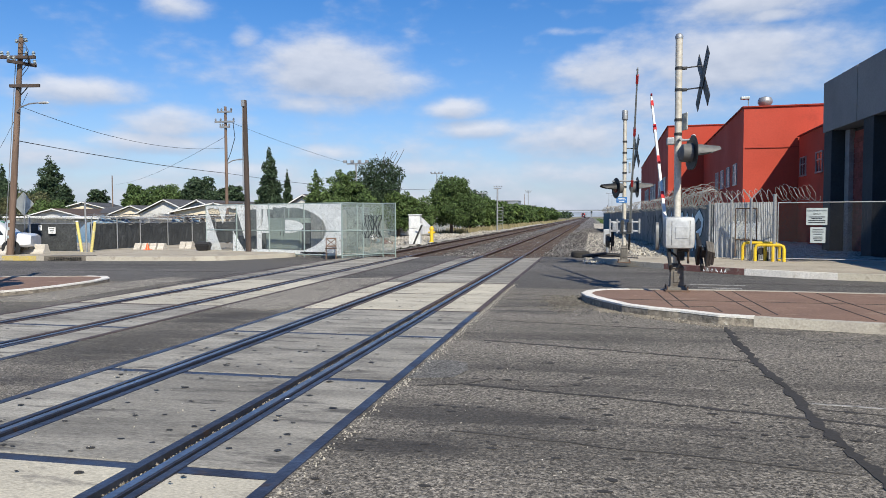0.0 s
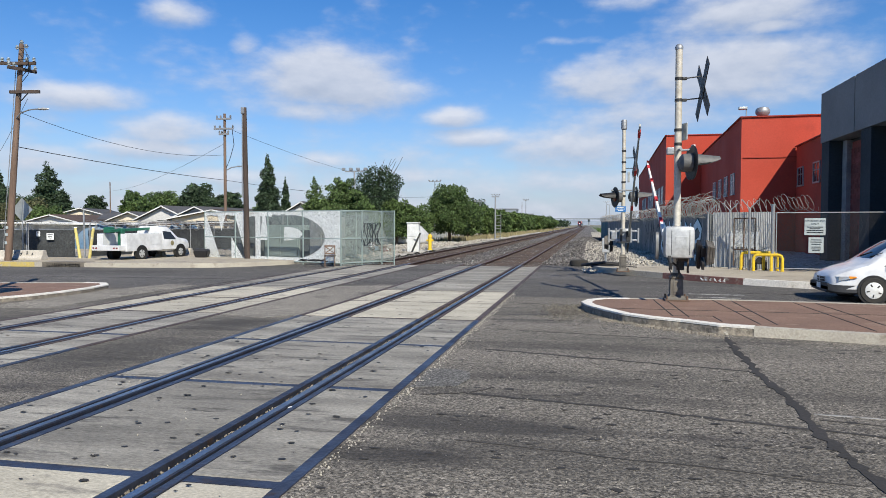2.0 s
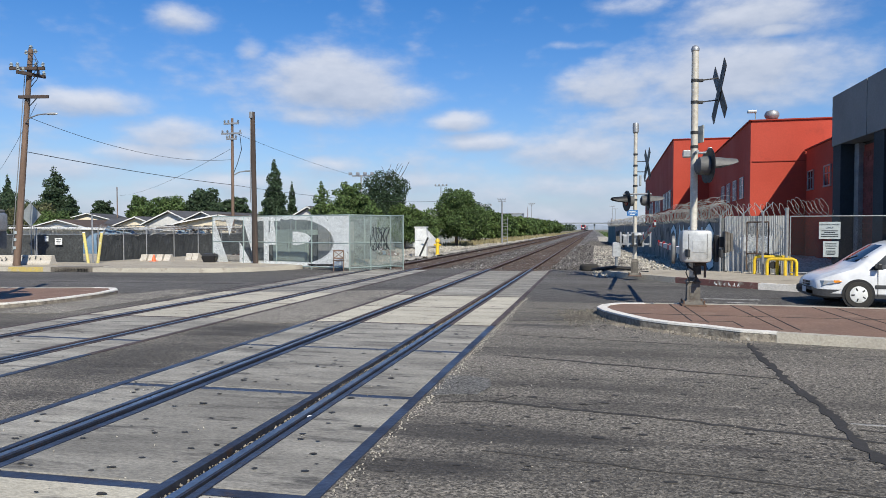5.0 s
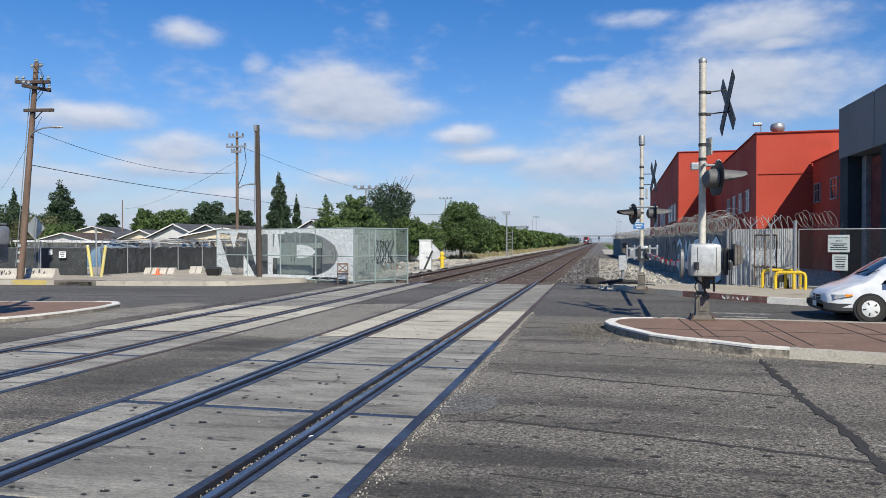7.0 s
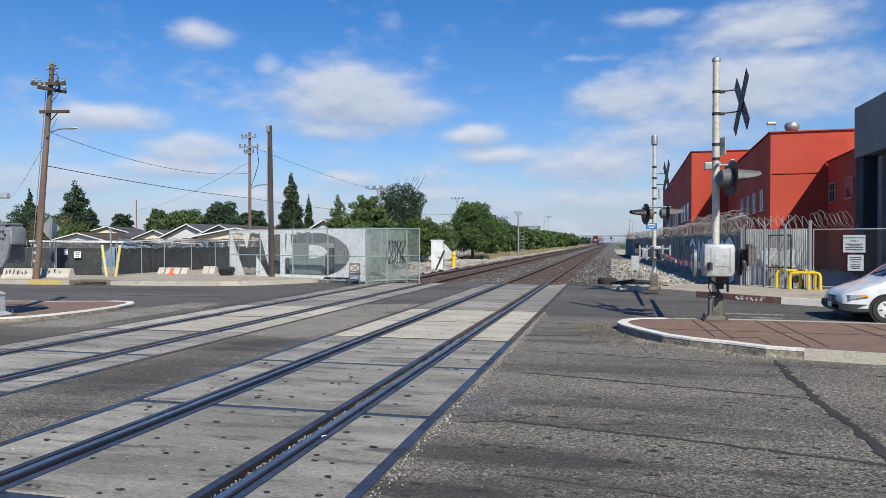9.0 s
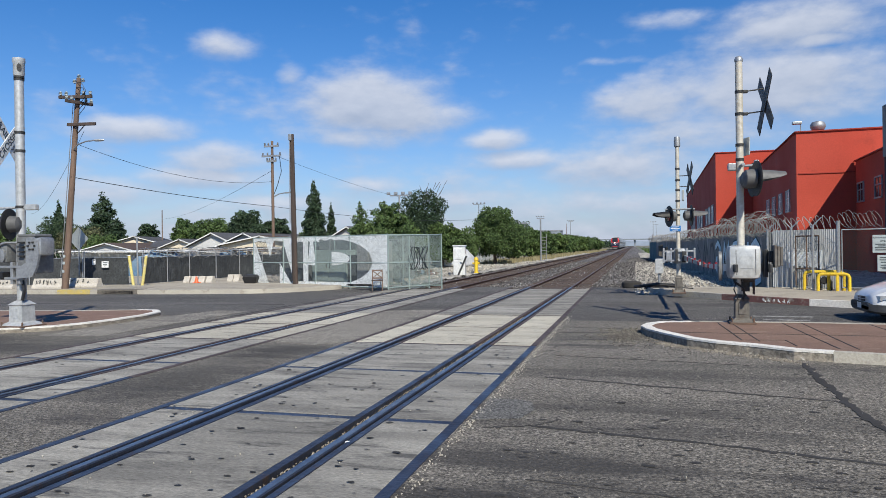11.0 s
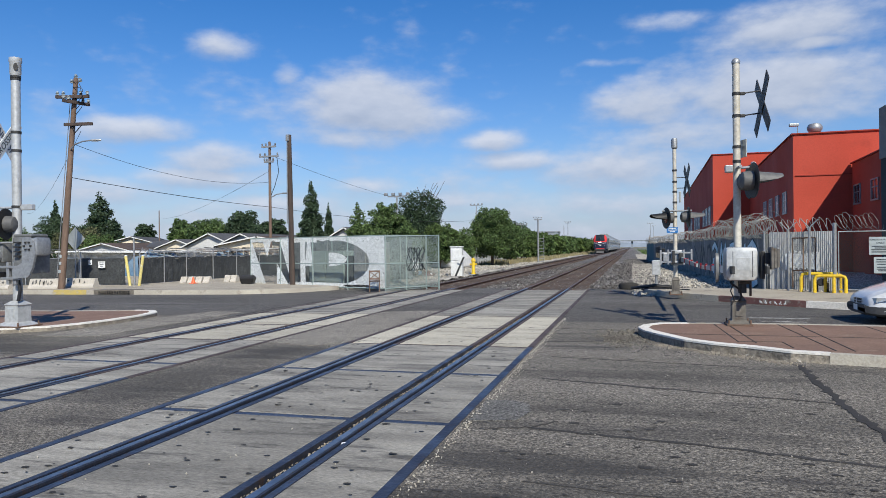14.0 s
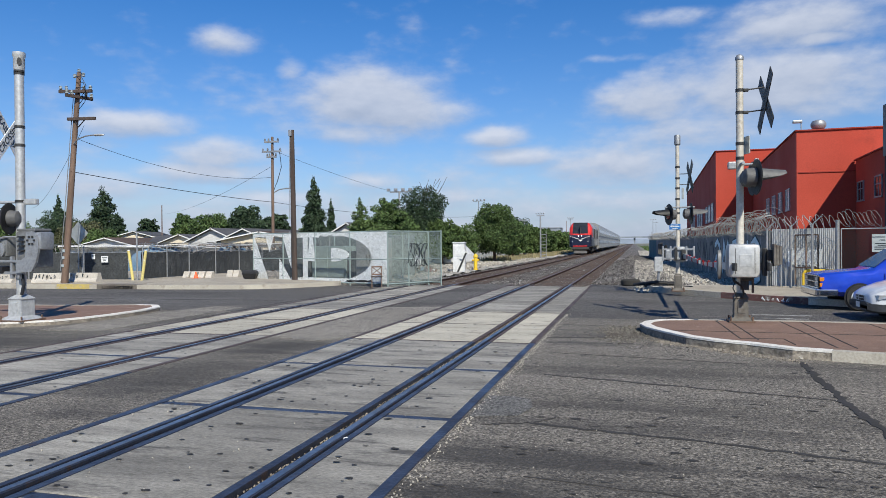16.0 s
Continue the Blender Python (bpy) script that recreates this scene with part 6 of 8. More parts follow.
# grille bars of the pedestrian gate in front of the corrugated sheet
t = thing("pipe_gate", "narrow rusty pipe gate before the corrugated sheet", "gate", (4.25, 23.75, 0.14), -50)
bm = bme()
for a, b in (((0, 0, 0.1), (0, 0, 1.55)), ((0.75, 0, 0.1), (0.75, 0, 1.55)), ((0, 0, 1.55), (0.75, 0, 1.55)), ((0, 0, 0.6), (0.75, 0, 0.6)), ((0.36, 0, 0.1), (0.36, 0, 1.55))):
    rod(bm, a, b, 0.02, n=8)
part("gate_frame", bm, RUSTY, t)
sheet("gate_mesh", 0, 0.75, 0.1, 1.55, CHAIN, t)

# white paint patch and graffiti strokes on the corrugated sheet and the wall
cor = bpy.data.objects["corrugated_fence"]
dC = Vector((FENCE_C[1][0] - FENCE_C[0][0], FENCE_C[1][1] - FENCE_C[0][1], 0))
rotC = math.degrees(math.atan2(dC.y, dC.x))
LC = dC.length
bm = bme()
rr = random.Random(4)
for i in range(26):
    x = LC * (0.25 + 0.5 * i / 26)
    h0, h1 = 0.62 + rr.uniform(-0.05, 0.05), 1.12 + rr.uniform(-0.06, 0.06)
    prism(bm, [(x, -0.024), (x + LC * 0.5 / 26, -0.024), (x + LC * 0.5 / 26, -0.018), (x, -0.018)], h0, h1)
part("paint_patch", bm, WHITEPAINT, cor, "white paint patch", at=pose(FENCE_C[0][0], FENCE_C[0][1], 0.15, 0, 0, rotC))
wallob = bpy.data.objects["boundary_wall"]
dW = Vector((WALL[1][0] - WALL[0][0], WALL[1][1] - WALL[0][1], 0))
rotW = math.degrees(math.atan2(dW.y, dW.x)) 
mW = pose(WALL[0][0], WALL[0][1], 0.0, 0, 0, rotW)


def letter_strokes(kind):
    """Stroke paths in a unit box for loose graffiti shapes."""
    return {"curve": [[(0.9, 0.85), (0.5, 1.0), (0.1, 0.8), (0.3, 0.55), (0.75, 0.45), (0.9, 0.2), (0.5, 0.0), (0.05, 0.12)]],
            "arrow": [[(0.1, 0.0), (0.15, 1.0)], [(0.9, 0.95), (0.2, 0.5), (0.95, 0.0)]],
            "loop": [[(0.5, 0.0), (0.05, 0.4), (0.3, 0.95), (0.8, 0.9), (0.95, 0.4), (0.5, 0.0)]],
            "zig": [[(0.0, 0.0), (0.25, 1.0), (0.5, 0.3), (0.75, 1.0), (1.0, 0.0)]]}[kind]


for i, (kind, u, w, mt, wr) in enumerate((("curve", 1.2, 1.7, INKTEAL, 0.2), ("arrow", 3.1, 1.6, INKTEAL, 0.2), ("loop", 5.0, 1.7, INKTEAL, 0.2), ("zig", 7.0, 2.0, INKTEAL, 0.2), ("curve", 9.4, 1.8, INKTEAL, 0.18),
                                          ("loop", 11.3, 1.8, INK, 0.09), ("zig", 13.5, 2.0, INK, 0.09), ("arrow", 16, 2.0, INK, 0.05))):
    for st in letter_strokes(kind):
        for off, mm, rr_ in ((0.0, mt, wr), (0.03, INKCYAN, wr * 0.7)):
            if off and i > 4:
                continue
            pts = []
            for (ax, az), (bx, bz) in zip(st, st[1:]):
                for q in range(4):
                    pts.append((u + w * (ax + (bx - ax) * q / 4), 0.088 + off * 0.4, 0.2 + 1.35 * (az + (bz - az) * q / 4)))
            pts.append((u + w * st[-1][0], 0.088 + off * 0.4, 0.2 + 1.35 * st[-1][1]))
            bm = bme()
            polytube(bm, pts, rr_, 6)
            for v in bm.verts:
                v.co.y = 0.086 + off * 0.4 + (v.co.y - 0.088 - off * 0.4) * 0.06
            part("graffiti_stroke", bm, mm, wallob, at=mW)

# yellow bollard rails
for dx, dy, w, h in ((4.34, 23.1, 0.98, 0.52), (4.60, 22.7, 0.76, 0.47)):
    t = thing("yellow_guard_rail", "bright yellow bent pipe guard rail", "guard rail", (dx, dy, 0.15), -16, group="yellow guard rails")
    bm = bme()
    pts = [(0, 0, 0), (0, 0, h - 0.1), (0.03, 0, h - 0.03), (0.1, 0, h), (w - 0.1, 0, h), (w - 0.03, 0, h - 0.03), (w, 0, h - 0.1), (w, 0, 0)]
    polytube(bm, pts, 0.045, 10)
    rod(bm, (w * 0.62, 0, 0), (w * 0.62, 0, h), 0.045, n=10)
    part("pipe", bm, YELLOW, t, smooth=True)
t = thing("backflow_valve", "dark valve with hand wheels behind the guard rail", "valve", (4.72, 23.0, 0.15))
bm = bme()
rod(bm, (0, 0, 0), (0, 0, 0.25), 0.04, n=8)
rod(bm, (-0.02, 0, 0.25), (0.3, 0, 0.25), 0.05, n=8)
lathe(bm, [(0.10, -0.02), (0.11, 0.0), (0.10, 0.02)], pose(0.1, -0.05, 0.28, 90, 0, 0), 14)
rod(bm, (0.28, 0, 0), (0.28, 0, 0.25), 0.04, n=8)
part("valve_body", bm, BLACK, t)

# notice boards on the gate
def board(at, w, h, rz, label, lines, group="parking notices"):
    t = thing("notice_board", label, "notice board", at, rz, group=group)
    bm = bme()
    box(bm, (0, 0, 0), (w, 0.02, h), bevel=0.004)
    b = part("panel", bm, NOTICEGREY, t)
    for z, item in lines:
        if isinstance(item, str):
            o = new("lettering", text_mesh(item, h * (0.1 if len(item) > 8 else 0.15), INK, 0.002))
            o.parent = b
            o.matrix_basis = pose(0, -0.014, z * h, 90, 0, 0)
        else:
            bm = bme()
            box(bm, (0, -0.0125, z * h), (w * item, 0.004, h * 0.05))
            part("text_bar", bm, INK, b)
    return t


board((6.12, 22.30, 1.44), 0.53, 0.48, -12, "white parking notice board on the wire gate", ((0.34, "AUTHORIZED PARKING"), (0.16, "ONLY"), (-0.02, 0.75), (-0.12, 0.5), (-0.22, 0.8), (-0.34, 0.78)))
board((6.15, 22.28, 0.92), 0.38, 0.44, -12, "smaller white notice below the parking board", ((0.34, 0.7), (0.2, 0.75), (0.06, 0.6), (-0.12, 0.6), (-0.24, 0.65), (-0.34, 0.5)))
t = board((8.15, 21.85, 1.2), 0.26, 0.36, -14, "small red and white warning notice", ((0.0, 0.7), (-0.2, 0.6), (-0.35, 0.6)))
bm = bme()
box(bm, (0, -0.0125, 0.12), (0.22, 0.004, 0.08))
part("red_panel", bm, ARMRED, t)


# ---- houses ----
def house(at, rz, w, d, eave, ridge, wall, roof, label, win=True):
    """Gable end faces -y; ridge runs along y."""
    t = thing("house", label, "house", at, rz, group="houses behind the yard")
    bm = bme()
    extrude_pts(bm, [(-w / 2, 0, 0), (w / 2, 0, 0), (w / 2, 0, eave), (0, 0, ridge), (-w / 2, 0, eave)], (0, d, 0))
    part("wall", bm, wall, t)
    sl = math.degrees(math.atan2(ridge - eave, w / 2))
    L = math.hypot(w / 2, ridge - eave) + 0.5
    for s in (-1, 1):
        bm = bme()
        box(bm, (0, d / 2, 0), (L, d + 0.9, 0.14), Matrix.Translation((s * (w / 4 + 0.14), 0, (eave + ridge) / 2 + 0.03)) @ pose(0, 0, 0, 0, s * sl, 0))
        part("roof", bm, roof, t)
        bm = bme()
        box(bm, (0, -0.48, 0), (L, 0.05, 0.11), Matrix.Translation((s * (w / 4 + 0.14), 0, (eave + ridge) / 2 + 0.03)) @ pose(0, 0, 0, 0, s * sl, 0))
        part("fascia_board", bm, TRIMWHITE, t)
    if win:
        for x in (-w * 0.22, w * 0.22):
            wi = new("window")
            wi.parent = t
            wi.matrix_basis = pose(x, -0.02, eave * 0.62)
            bm = bme()
            for c, s in (((-0.6, 0, 0), (0.08, 0.1, 1.1)), ((0.6, 0, 0), (0.08, 0.1, 1.1)), ((0, 0, 0.55), (1.28, 0.1, 0.08)), ((0, 0, -0.55), (1.3, 0.14, 0.08)), ((0, 0, 0), (0.05, 0.08, 1.1))):
                box(bm, c, s)
            part("frame", bm, TRIMWHITE, wi)
            bm = bme()
            box(bm, (0, 0.01, 0), (1.15, 0.03, 1.05))
            part("pane", bm, GLASS, wi)
    return t


house((-61.0, 72, -0.4), 0, 7, 16, 2.05, 2.85, HOUSE_WHITE, SHINGLE_BROWN, "low white bungalow with a brown shingle roof")
house((-53.0, 75, -0.4), 0, 5.2, 14, 2.3, 3.2, HOUSE_CREAM, SHINGLE, "cream stucco house with a dark shingle roof")
house((-49.0, 82, -0.4), 90, 10, 12, 2.4, 3.1, HOUSE_WHITE, SHINGLE, "white house with a dark roof behind the yard", False)
house((-46.0, 71, -0.4), 0, 6.4, 14, 2.35, 3.75, HOUSE_WHITE, SHINGLE, "white gabled house with grey roof")
house((-40.8, 69, -0.4), 0, 6.2, 14, 2.3, 3.6, HOUSE_GREY, SHINGLE, "blue-grey sided house with a dark gable")
house((-31.0, 74, -0.4), 0, 3.6, 8, 3.2, 4.2, HOUSE_WHITE, SHINGLE, "small white house behind the cage")
house((-36.0, 64, -0.4), 0, 9, 10, 2.4, 3.2, HOUSE_CREAM, SHINGLE_BROWN, "tan-roofed house behind the cage", False)
house((-70.0, 88, -0.4), 20, 10, 12, 2.6, 4.0, HOUSE_CREAM, SHINGLE, "house with a dark roof among the trees", False)
t = thing("white_shed", "long low white shed roof behind the fence", "shed", (-30.5, 38, -0.1), 4)
bm = bme()
extrude_pts(bm, [(-4.0, 0, 0), (-4.0, 0, 1.55), (4.0, 0, 1.45), (4.0, 0, 0)], (0, 4, 0))
part("wall", bm, HOUSE_WHITE, t)
bm = bme()
box(bm, (0, 1.8, 1.6), (8.6, 5, 0.1), pose(0, 0, 0, 0, 0.7, 0))
part("roof", bm, TRIMWHITE, t)


# ---- trees ----
def leaf_cloud(lobes, count, size, seed):
    """Many small two-sided leaf sprays spread through lobes (centre, radii), denser near the surface."""
    rs = np.random.RandomState(seed)
    vol = np.array([r[0] * r[1] * r[2] for _, r in lobes])
    which = rs.choice(len(lobes), count, p=vol / vol.sum())
    d = rs.normal(size=(count, 3))
    d /= np.linalg.norm(d, axis=1)[:, None]
    rad = rs.uniform(0.25, 1.0, count) ** 0.5 * rs.uniform(0.85, 1.12, count)
    c = np.array([l[0] for l in lobes])[which]
    r = np.array([l[1] for l in lobes])[which]
    p = c + d * rad[:, None] * r
    a = rs.normal(size=(count, 3)); a /= np.linalg.norm(a, axis=1)[:, None]
    b = np.cross(a, rs.normal(size=(count, 3))); b /= np.linalg.norm(b, axis=1)[:, None]
    s = size * rs.uniform(0.5, 1.3, count)[:, None]
    v = np.stack([p - a * s, p + b * s * 0.55, p + a * s, p - b * s * 0.55], 1).reshape(-1, 3)
    f = np.arange(count * 4).reshape(-1, 4)
    return v.tolist(), f.tolist()


def tree(at, h, r, lobes, material, count, size, seed, label, trunk=None, name="tree"):
    t = thing(name, label, "tree", at, group="trees")
    rs = random.Random(seed)
    th = trunk if trunk else h * 0.35
    bm = bme()
    rod(bm, (0, 0, 0), (rs.uniform(-0.1, 0.1), 0, th), 0.05 * h ** 0.75, 0.03 * h ** 0.75, 10)
    tops = []
    for c, rr in lobes[:7]:
        rod(bm, (0, 0, th * 0.92), (c[0] * 0.8, c[1] * 0.8, c[2]), 0.022 * h ** 0.7, 0.01, 6)
    part("trunk", bm, BARK, t, "rough brown trunk and limbs")
    v, f = leaf_cloud(lobes, count, size, seed)
    me = bpy.data.meshes.new("crown")
    me.from_pydata(v, [], f)
    me.materials.append(material)
    o = new("crown", me)
    o.parent = t
    return t


def round_lobes(h, r, base, seed, n=12, taper=0.5):
    rs = random.Random(seed)
    out = []
    for i in range(n):
        q = (i + 0.5) / n
        z = base + (h - base) * q * 0.92
        rr = r * (1 - taper * abs(q - 0.45) * 1.6)
        a = i * 2.4 + rs.random()
        k = rr * rs.uniform(0.2, 0.84)
        s = rr * rs.uniform(0.28, 0.5)
        out.append(((k * math.cos(a), k * math.sin(a), z), (s, s, min(s * rs.uniform(0.6, 0.9), h * 0.2))))
    return out


def cone_lobes(h, r, base, seed, n=16):
    rs = random.Random(seed)
    out = []
    for i in range(n):
        q = (i + 0.5) / n
        rr = r * (1 - q) ** 0.75 + 0.08 * r
        a = i * 2.4
        out.append(((rr * 0.4 * math.cos(a), rr * 0.4 * math.sin(a), base + (h - base) * q), (rr * 0.75, rr * 0.75, (h - base) / n * 1.5)))
    return out


GZ = -0.4
for i, (x, y, h, r, kind, mt, n, lb) in enumerate((
    (-84, 80, 6.9, 4.5, "round", LEAF, 5000, "broad dark green garden tree"), (-79, 84, 7.3, 3.5, "round", LEAF_DARK, 5000, "dark green spreading garden tree"), (-91, 82, 6.5, 4, "round", LEAF, 4000, "green leafy garden tree by the houses"),
    (-89.8, 95, 9.9, 1.6, "cone", LEAF_DARK, 4000, "narrow dark cypress tree"), (-85.5, 100, 11.4, 4.2, "cone", LEAF_DARK, 9000, "tall dark pine with a ragged crown"), (-81, 98, 7.0, 2.6, "cone", LEAF_DARK, 4000, "dark pine with a ragged crown"),
    (-72, 80, 5.2, 3.4, "round", LEAF_OLIVE, 5000, "olive-brown scrubby tree by the pole"), (-67, 78, 4.2, 2.6, "round", LEAF, 3500, "low green garden tree"),
    (-84.5, 110, 7.0, 3.0, "round", LEAF_DARK, 4500, "dark spreading garden tree"), (-77, 110, 7.8, 2.6, "round", LEAF, 4500, "green upright garden tree"), (-74.5, 108, 5.8, 3.0, "round", LEAF_BRIGHT, 4500, "bright yellow-green garden tree"), (-72.5, 111, 7.0, 1.6, "cone", LEAF_DARK, 3000, "narrow dark upright garden tree"),
    (-65, 100, 7.0, 4.6, "round", LEAF, 7000, "broad green tree behind the houses"), (-60, 101, 8.2, 3.6, "round", LEAF_DARK, 6500, "dark green tree behind the houses"), (-56, 100, 6.0, 3.0, "round", LEAF_DARK, 4000, "low dark tree behind the houses"),
    (-48.2, 90, 6.3, 2.4, "round", LEAF_DARK, 4000, "dark tree behind the blue-grey house"), (-44, 92, 5.2, 2.6, "round", LEAF, 3500, "low tree behind the blue-grey house"),
    (-35.5, 75, 9.3, 1.9, "cone", LEAF_DARK, 9000, "tall dense dark cypress"), (-34.3, 77, 7.0, 0.9, "cone", LEAF_DARK, 3500, "slim cypress with bare tip"),
    (-17.9, 45, 4.8, 1.45, "cone", LEAF, 5500, "young green street tree with an upright crown"), (-17.1, 48, 5.35, 1.7, "round", LEAF, 7500, "green street tree with an upright crown"),
    (-16.6, 50, 4.2, 1.9, "round", LEAF_BRIGHT, 7000, "bright leafy street tree beside the cage"), (-18.6, 62, 7.4, 2.7, "round", LEAF_DARK, 11000, "large dark green tree with bare twigs at the top"), (-19.5, 55, 5.2, 2.0, "round", LEAF, 6000, "green leafy street tree beyond the cage"),
    (-14.2, 52, 3.9, 1.6, "round", LEAF_BRIGHT, 6000, "leafy street tree beside the track"), (-14.6, 59, 3.6, 1.9, "round", LEAF, 6500, "low leafy tree beside the track"), (-16.2, 60, 4.0, 1.8, "round", LEAF, 5000, "leafy tree by the verge"),
    (-12.1, 62, 5.5, 2.55, "round", LEAF, 15000, "large rounded green tree beside the track"), (-12.9, 76, 4.3, 2.0, "round", LEAF, 6000, "green tree in the trackside row"),
    (-13.2, 86, 4.2, 2.0, "round", LEAF_BRIGHT, 5000, "green tree in the trackside row"), (-13.4, 96, 4.1, 2.0, "round", LEAF, 5000, "green tree in the trackside row"), (-13.5, 108, 4.2, 2.2, "round", LEAF, 5000, "green tree in the trackside row"),
    (-13.5, 122, 4.1, 2.4, "round", LEAF_BRIGHT, 4500, "green tree in the trackside row"), (-13.7, 138, 4.2, 2.6, "round", LEAF, 4500, "green tree in the trackside row"), (-13.8, 156, 4.2, 2.8, "round", LEAF, 4500, "green tree in the trackside row"),
    (-13.8, 178, 4.3, 3.0, "round", LEAF_BRIGHT, 4000, "green tree in the trackside row"), (-14, 205, 4.4, 3.5, "round", LEAF, 4000, "green tree in the trackside row"), (-14, 240, 4.5, 4.0, "round", LEAF, 4000, "green tree in the trackside row"),
    (-24, 150, 7.5, 4.0, "round", LEAF_DARK, 4000, "dark tree beyond the trackside row"))):
    base = h * (0.22 if kind == "round" else 0.06)
    if 26.5 < i < 27.5:
        base = h * 0.24
    lobes = round_lobes(h, r, base, 100 + i, 60 if n > 9000 else 36) if kind == "round" else cone_lobes(h, r, base, 100 + i)
    size = 0.085 if y < 66 else 0.135 if y < 90 else 0.2
    tree((x, y, GZ), h, r, lobes, mt, int(n * 2.4), size, 40 + i, lb)
# bare twigs above the dark tree
t = thing("dead_branch", "bare dead twigs above the tree crown", "branch", (-18.4, 62, GZ))
bm = bme()
for k in range(9):
    a = Vector((random.uniform(-0.5, 1.2), 0, 5.0))
    polytube(bm, [a, a + Vector((random.uniform(-0.2, 0.5), 0, 1.3)), a + Vector((random.uniform(-0.2, 1.0), 0, random.uniform(2.0, 2.9)))], 0.02, 4)
part("twigs", bm, BARK, t)

# dry grass tufts beside the track
rs = np.random.RandomState(3)
N = 9000
px = np.concatenate([rs.uniform(-13, -10.4, N // 2), rs.uniform(2.2, 5.5, N // 4), rs.uniform(-14, -11, N - N // 2 - N // 4)])
py = np.concatenate([75 + rs.exponential(60, N // 2), 85 + rs.exponential(80, N // 4), 62 + rs.exponential(20, N - N // 2 - N // 4)])
hh = rs.uniform(0.25, 0.75, N)
ww = rs.uniform(0.04, 0.14, N)
ang = rs.uniform(0, 3.14, N)
v = np.zeros((N, 3, 3))
v[:, 0] = np.stack([px - ww * np.cos(ang), py - ww * np.sin(ang), np.full(N, -0.3)], 1)
v[:, 1] = np.stack([px + ww * np.cos(ang), py + ww * np.sin(ang), np.full(N, -0.3)], 1)
v[:, 2] = np.stack([px + rs.uniform(-0.2, 0.2, N), py, -0.3 + hh], 1)
east = px > 0
for nm, keep, mt, lb in (("dry_grass", ~east, DRYGRASS, "tufts of tall dry yellow grass beside the track"), ("green_weeds", east, LEAF_BRIGHT, "tufts of green weeds beyond the boundary wall")):
    me = bpy.data.meshes.new(nm)
    n3 = int(keep.sum()) * 3
    me.from_pydata(v[keep].reshape(-1, 3).tolist(), [], np.arange(n3).reshape(-1, 3).tolist())
    me.materials.append(mt)
    tagged(new(nm, me), lb, "grass", kind="stuff")


# ---- road wear ----
def ribbon(pts, w, z, jitter, seed, sub=10):
    rs = random.Random(seed)
    bm = bme()
    P = []
    for (ax, ay), (bx, by) in zip(pts, pts[1:]):
        for q in range(sub):
            P.append((ax + (bx - ax) * q / sub + rs.uniform(-jitter, jitter), ay + (by - ay) * q / sub + rs.uniform(-jitter, jitter)))
    P.append(pts[-1])
    prev = None
    for i, p in enumerate(P):
        a, b = Vector(P[max(i - 1, 0)]), Vector(P[min(i + 1, len(P) - 1)])
        t = (b - a).normalized()
        k = w * rs.uniform(0.55, 1.3) / 2
        cur = [bm.verts.new((p[0] - t.y * k, p[1] + t.x * k, z)), bm.verts.new((p[0] + t.y * k, p[1] - t.x * k, z))]
        if prev:
            bm.faces.new((prev[0], prev[1], cur[1], cur[0]))
        prev = cur
    r = bmesh.ops.extrude_face_region(bm, geom=bm.faces[:])
    bmesh.ops.translate(bm, vec=(0, 0, -0.02), verts=[v for v in r["geom"] if isinstance(v, bmesh.types.BMVert)])
    return bm


solid("tar_seam", ribbon([(1.66, 10.5), (1.6, 9.4), (1.55, 8.2), (1.56, 7.05), (1.5, 6.0), (1.54, 5.0), (1.45, 3.6), (1.5, 1.5)], 0.085, 0.005, 0.025, 1, 14), TAR, "wide dark tar-filled crack across the asphalt", "road crack", "structure")
for i, (pts, w) in enumerate((([(-1.18, 6.72), (0.2, 6.49), (1.4, 6.17), (3.2, 5.75)], 0.055), ([(-1.3, 8.95), (-0.8, 8.83), (0.33, 8.53), (1.49, 8.23)], 0.045), ([(-1.65, 12.16), (-1.0, 12.3), (-0.4, 12.49)], 0.06), ([(-1.6, 13.2), (-0.3, 13.35)], 0.04), ([(-1.6, 14.0), (-0.5, 13.9)], 0.025),
                              ([(-1.55, 6.6), (-1.15, 6.75), (-0.95, 7.0)], 0.02), ([(1.6, 6.45), (4.5, 5.8)], 0.02), ([(-1.4, 10.6), (1.0, 10.2)], 0.016), ([(-1.0, 5.4), (1.4, 5.0)], 0.014), ([(-9, 13.5), (-9.2, 17.5), (-8.9, 21)], 0.04), ([(-22, 17.5), (-9.5, 18.3)], 0.05), ([(3, 17.0), (20, 15.2)], 0.03))):
    solid("road_crack", ribbon(pts, w, 0.004, 0.02, 20 + i, 12), TAR, "thin dark crack in the asphalt", "road crack", "structure")
solid("road_line", ribbon([(1.62, 6.62), (2.6, 6.5), (4.5, 6.25)], 0.03, 0.0045, 0.006, 70, 12), ROADPAINT, "thin worn pale line on the asphalt", "road marking", "structure")
for i, pts in enumerate(([(1.7, 15.5), (3.3, 15.35)], [(2.0, 16.6), (3.1, 16.5)], [(2.1, 15.9), (2.9, 15.8)])):
    solid("road_line", ribbon(pts, 0.16, 0.0045, 0.02, 80 + i, 10), ROADPAINT, "worn white stop line paint on the far lanes", "road marking", "structure")
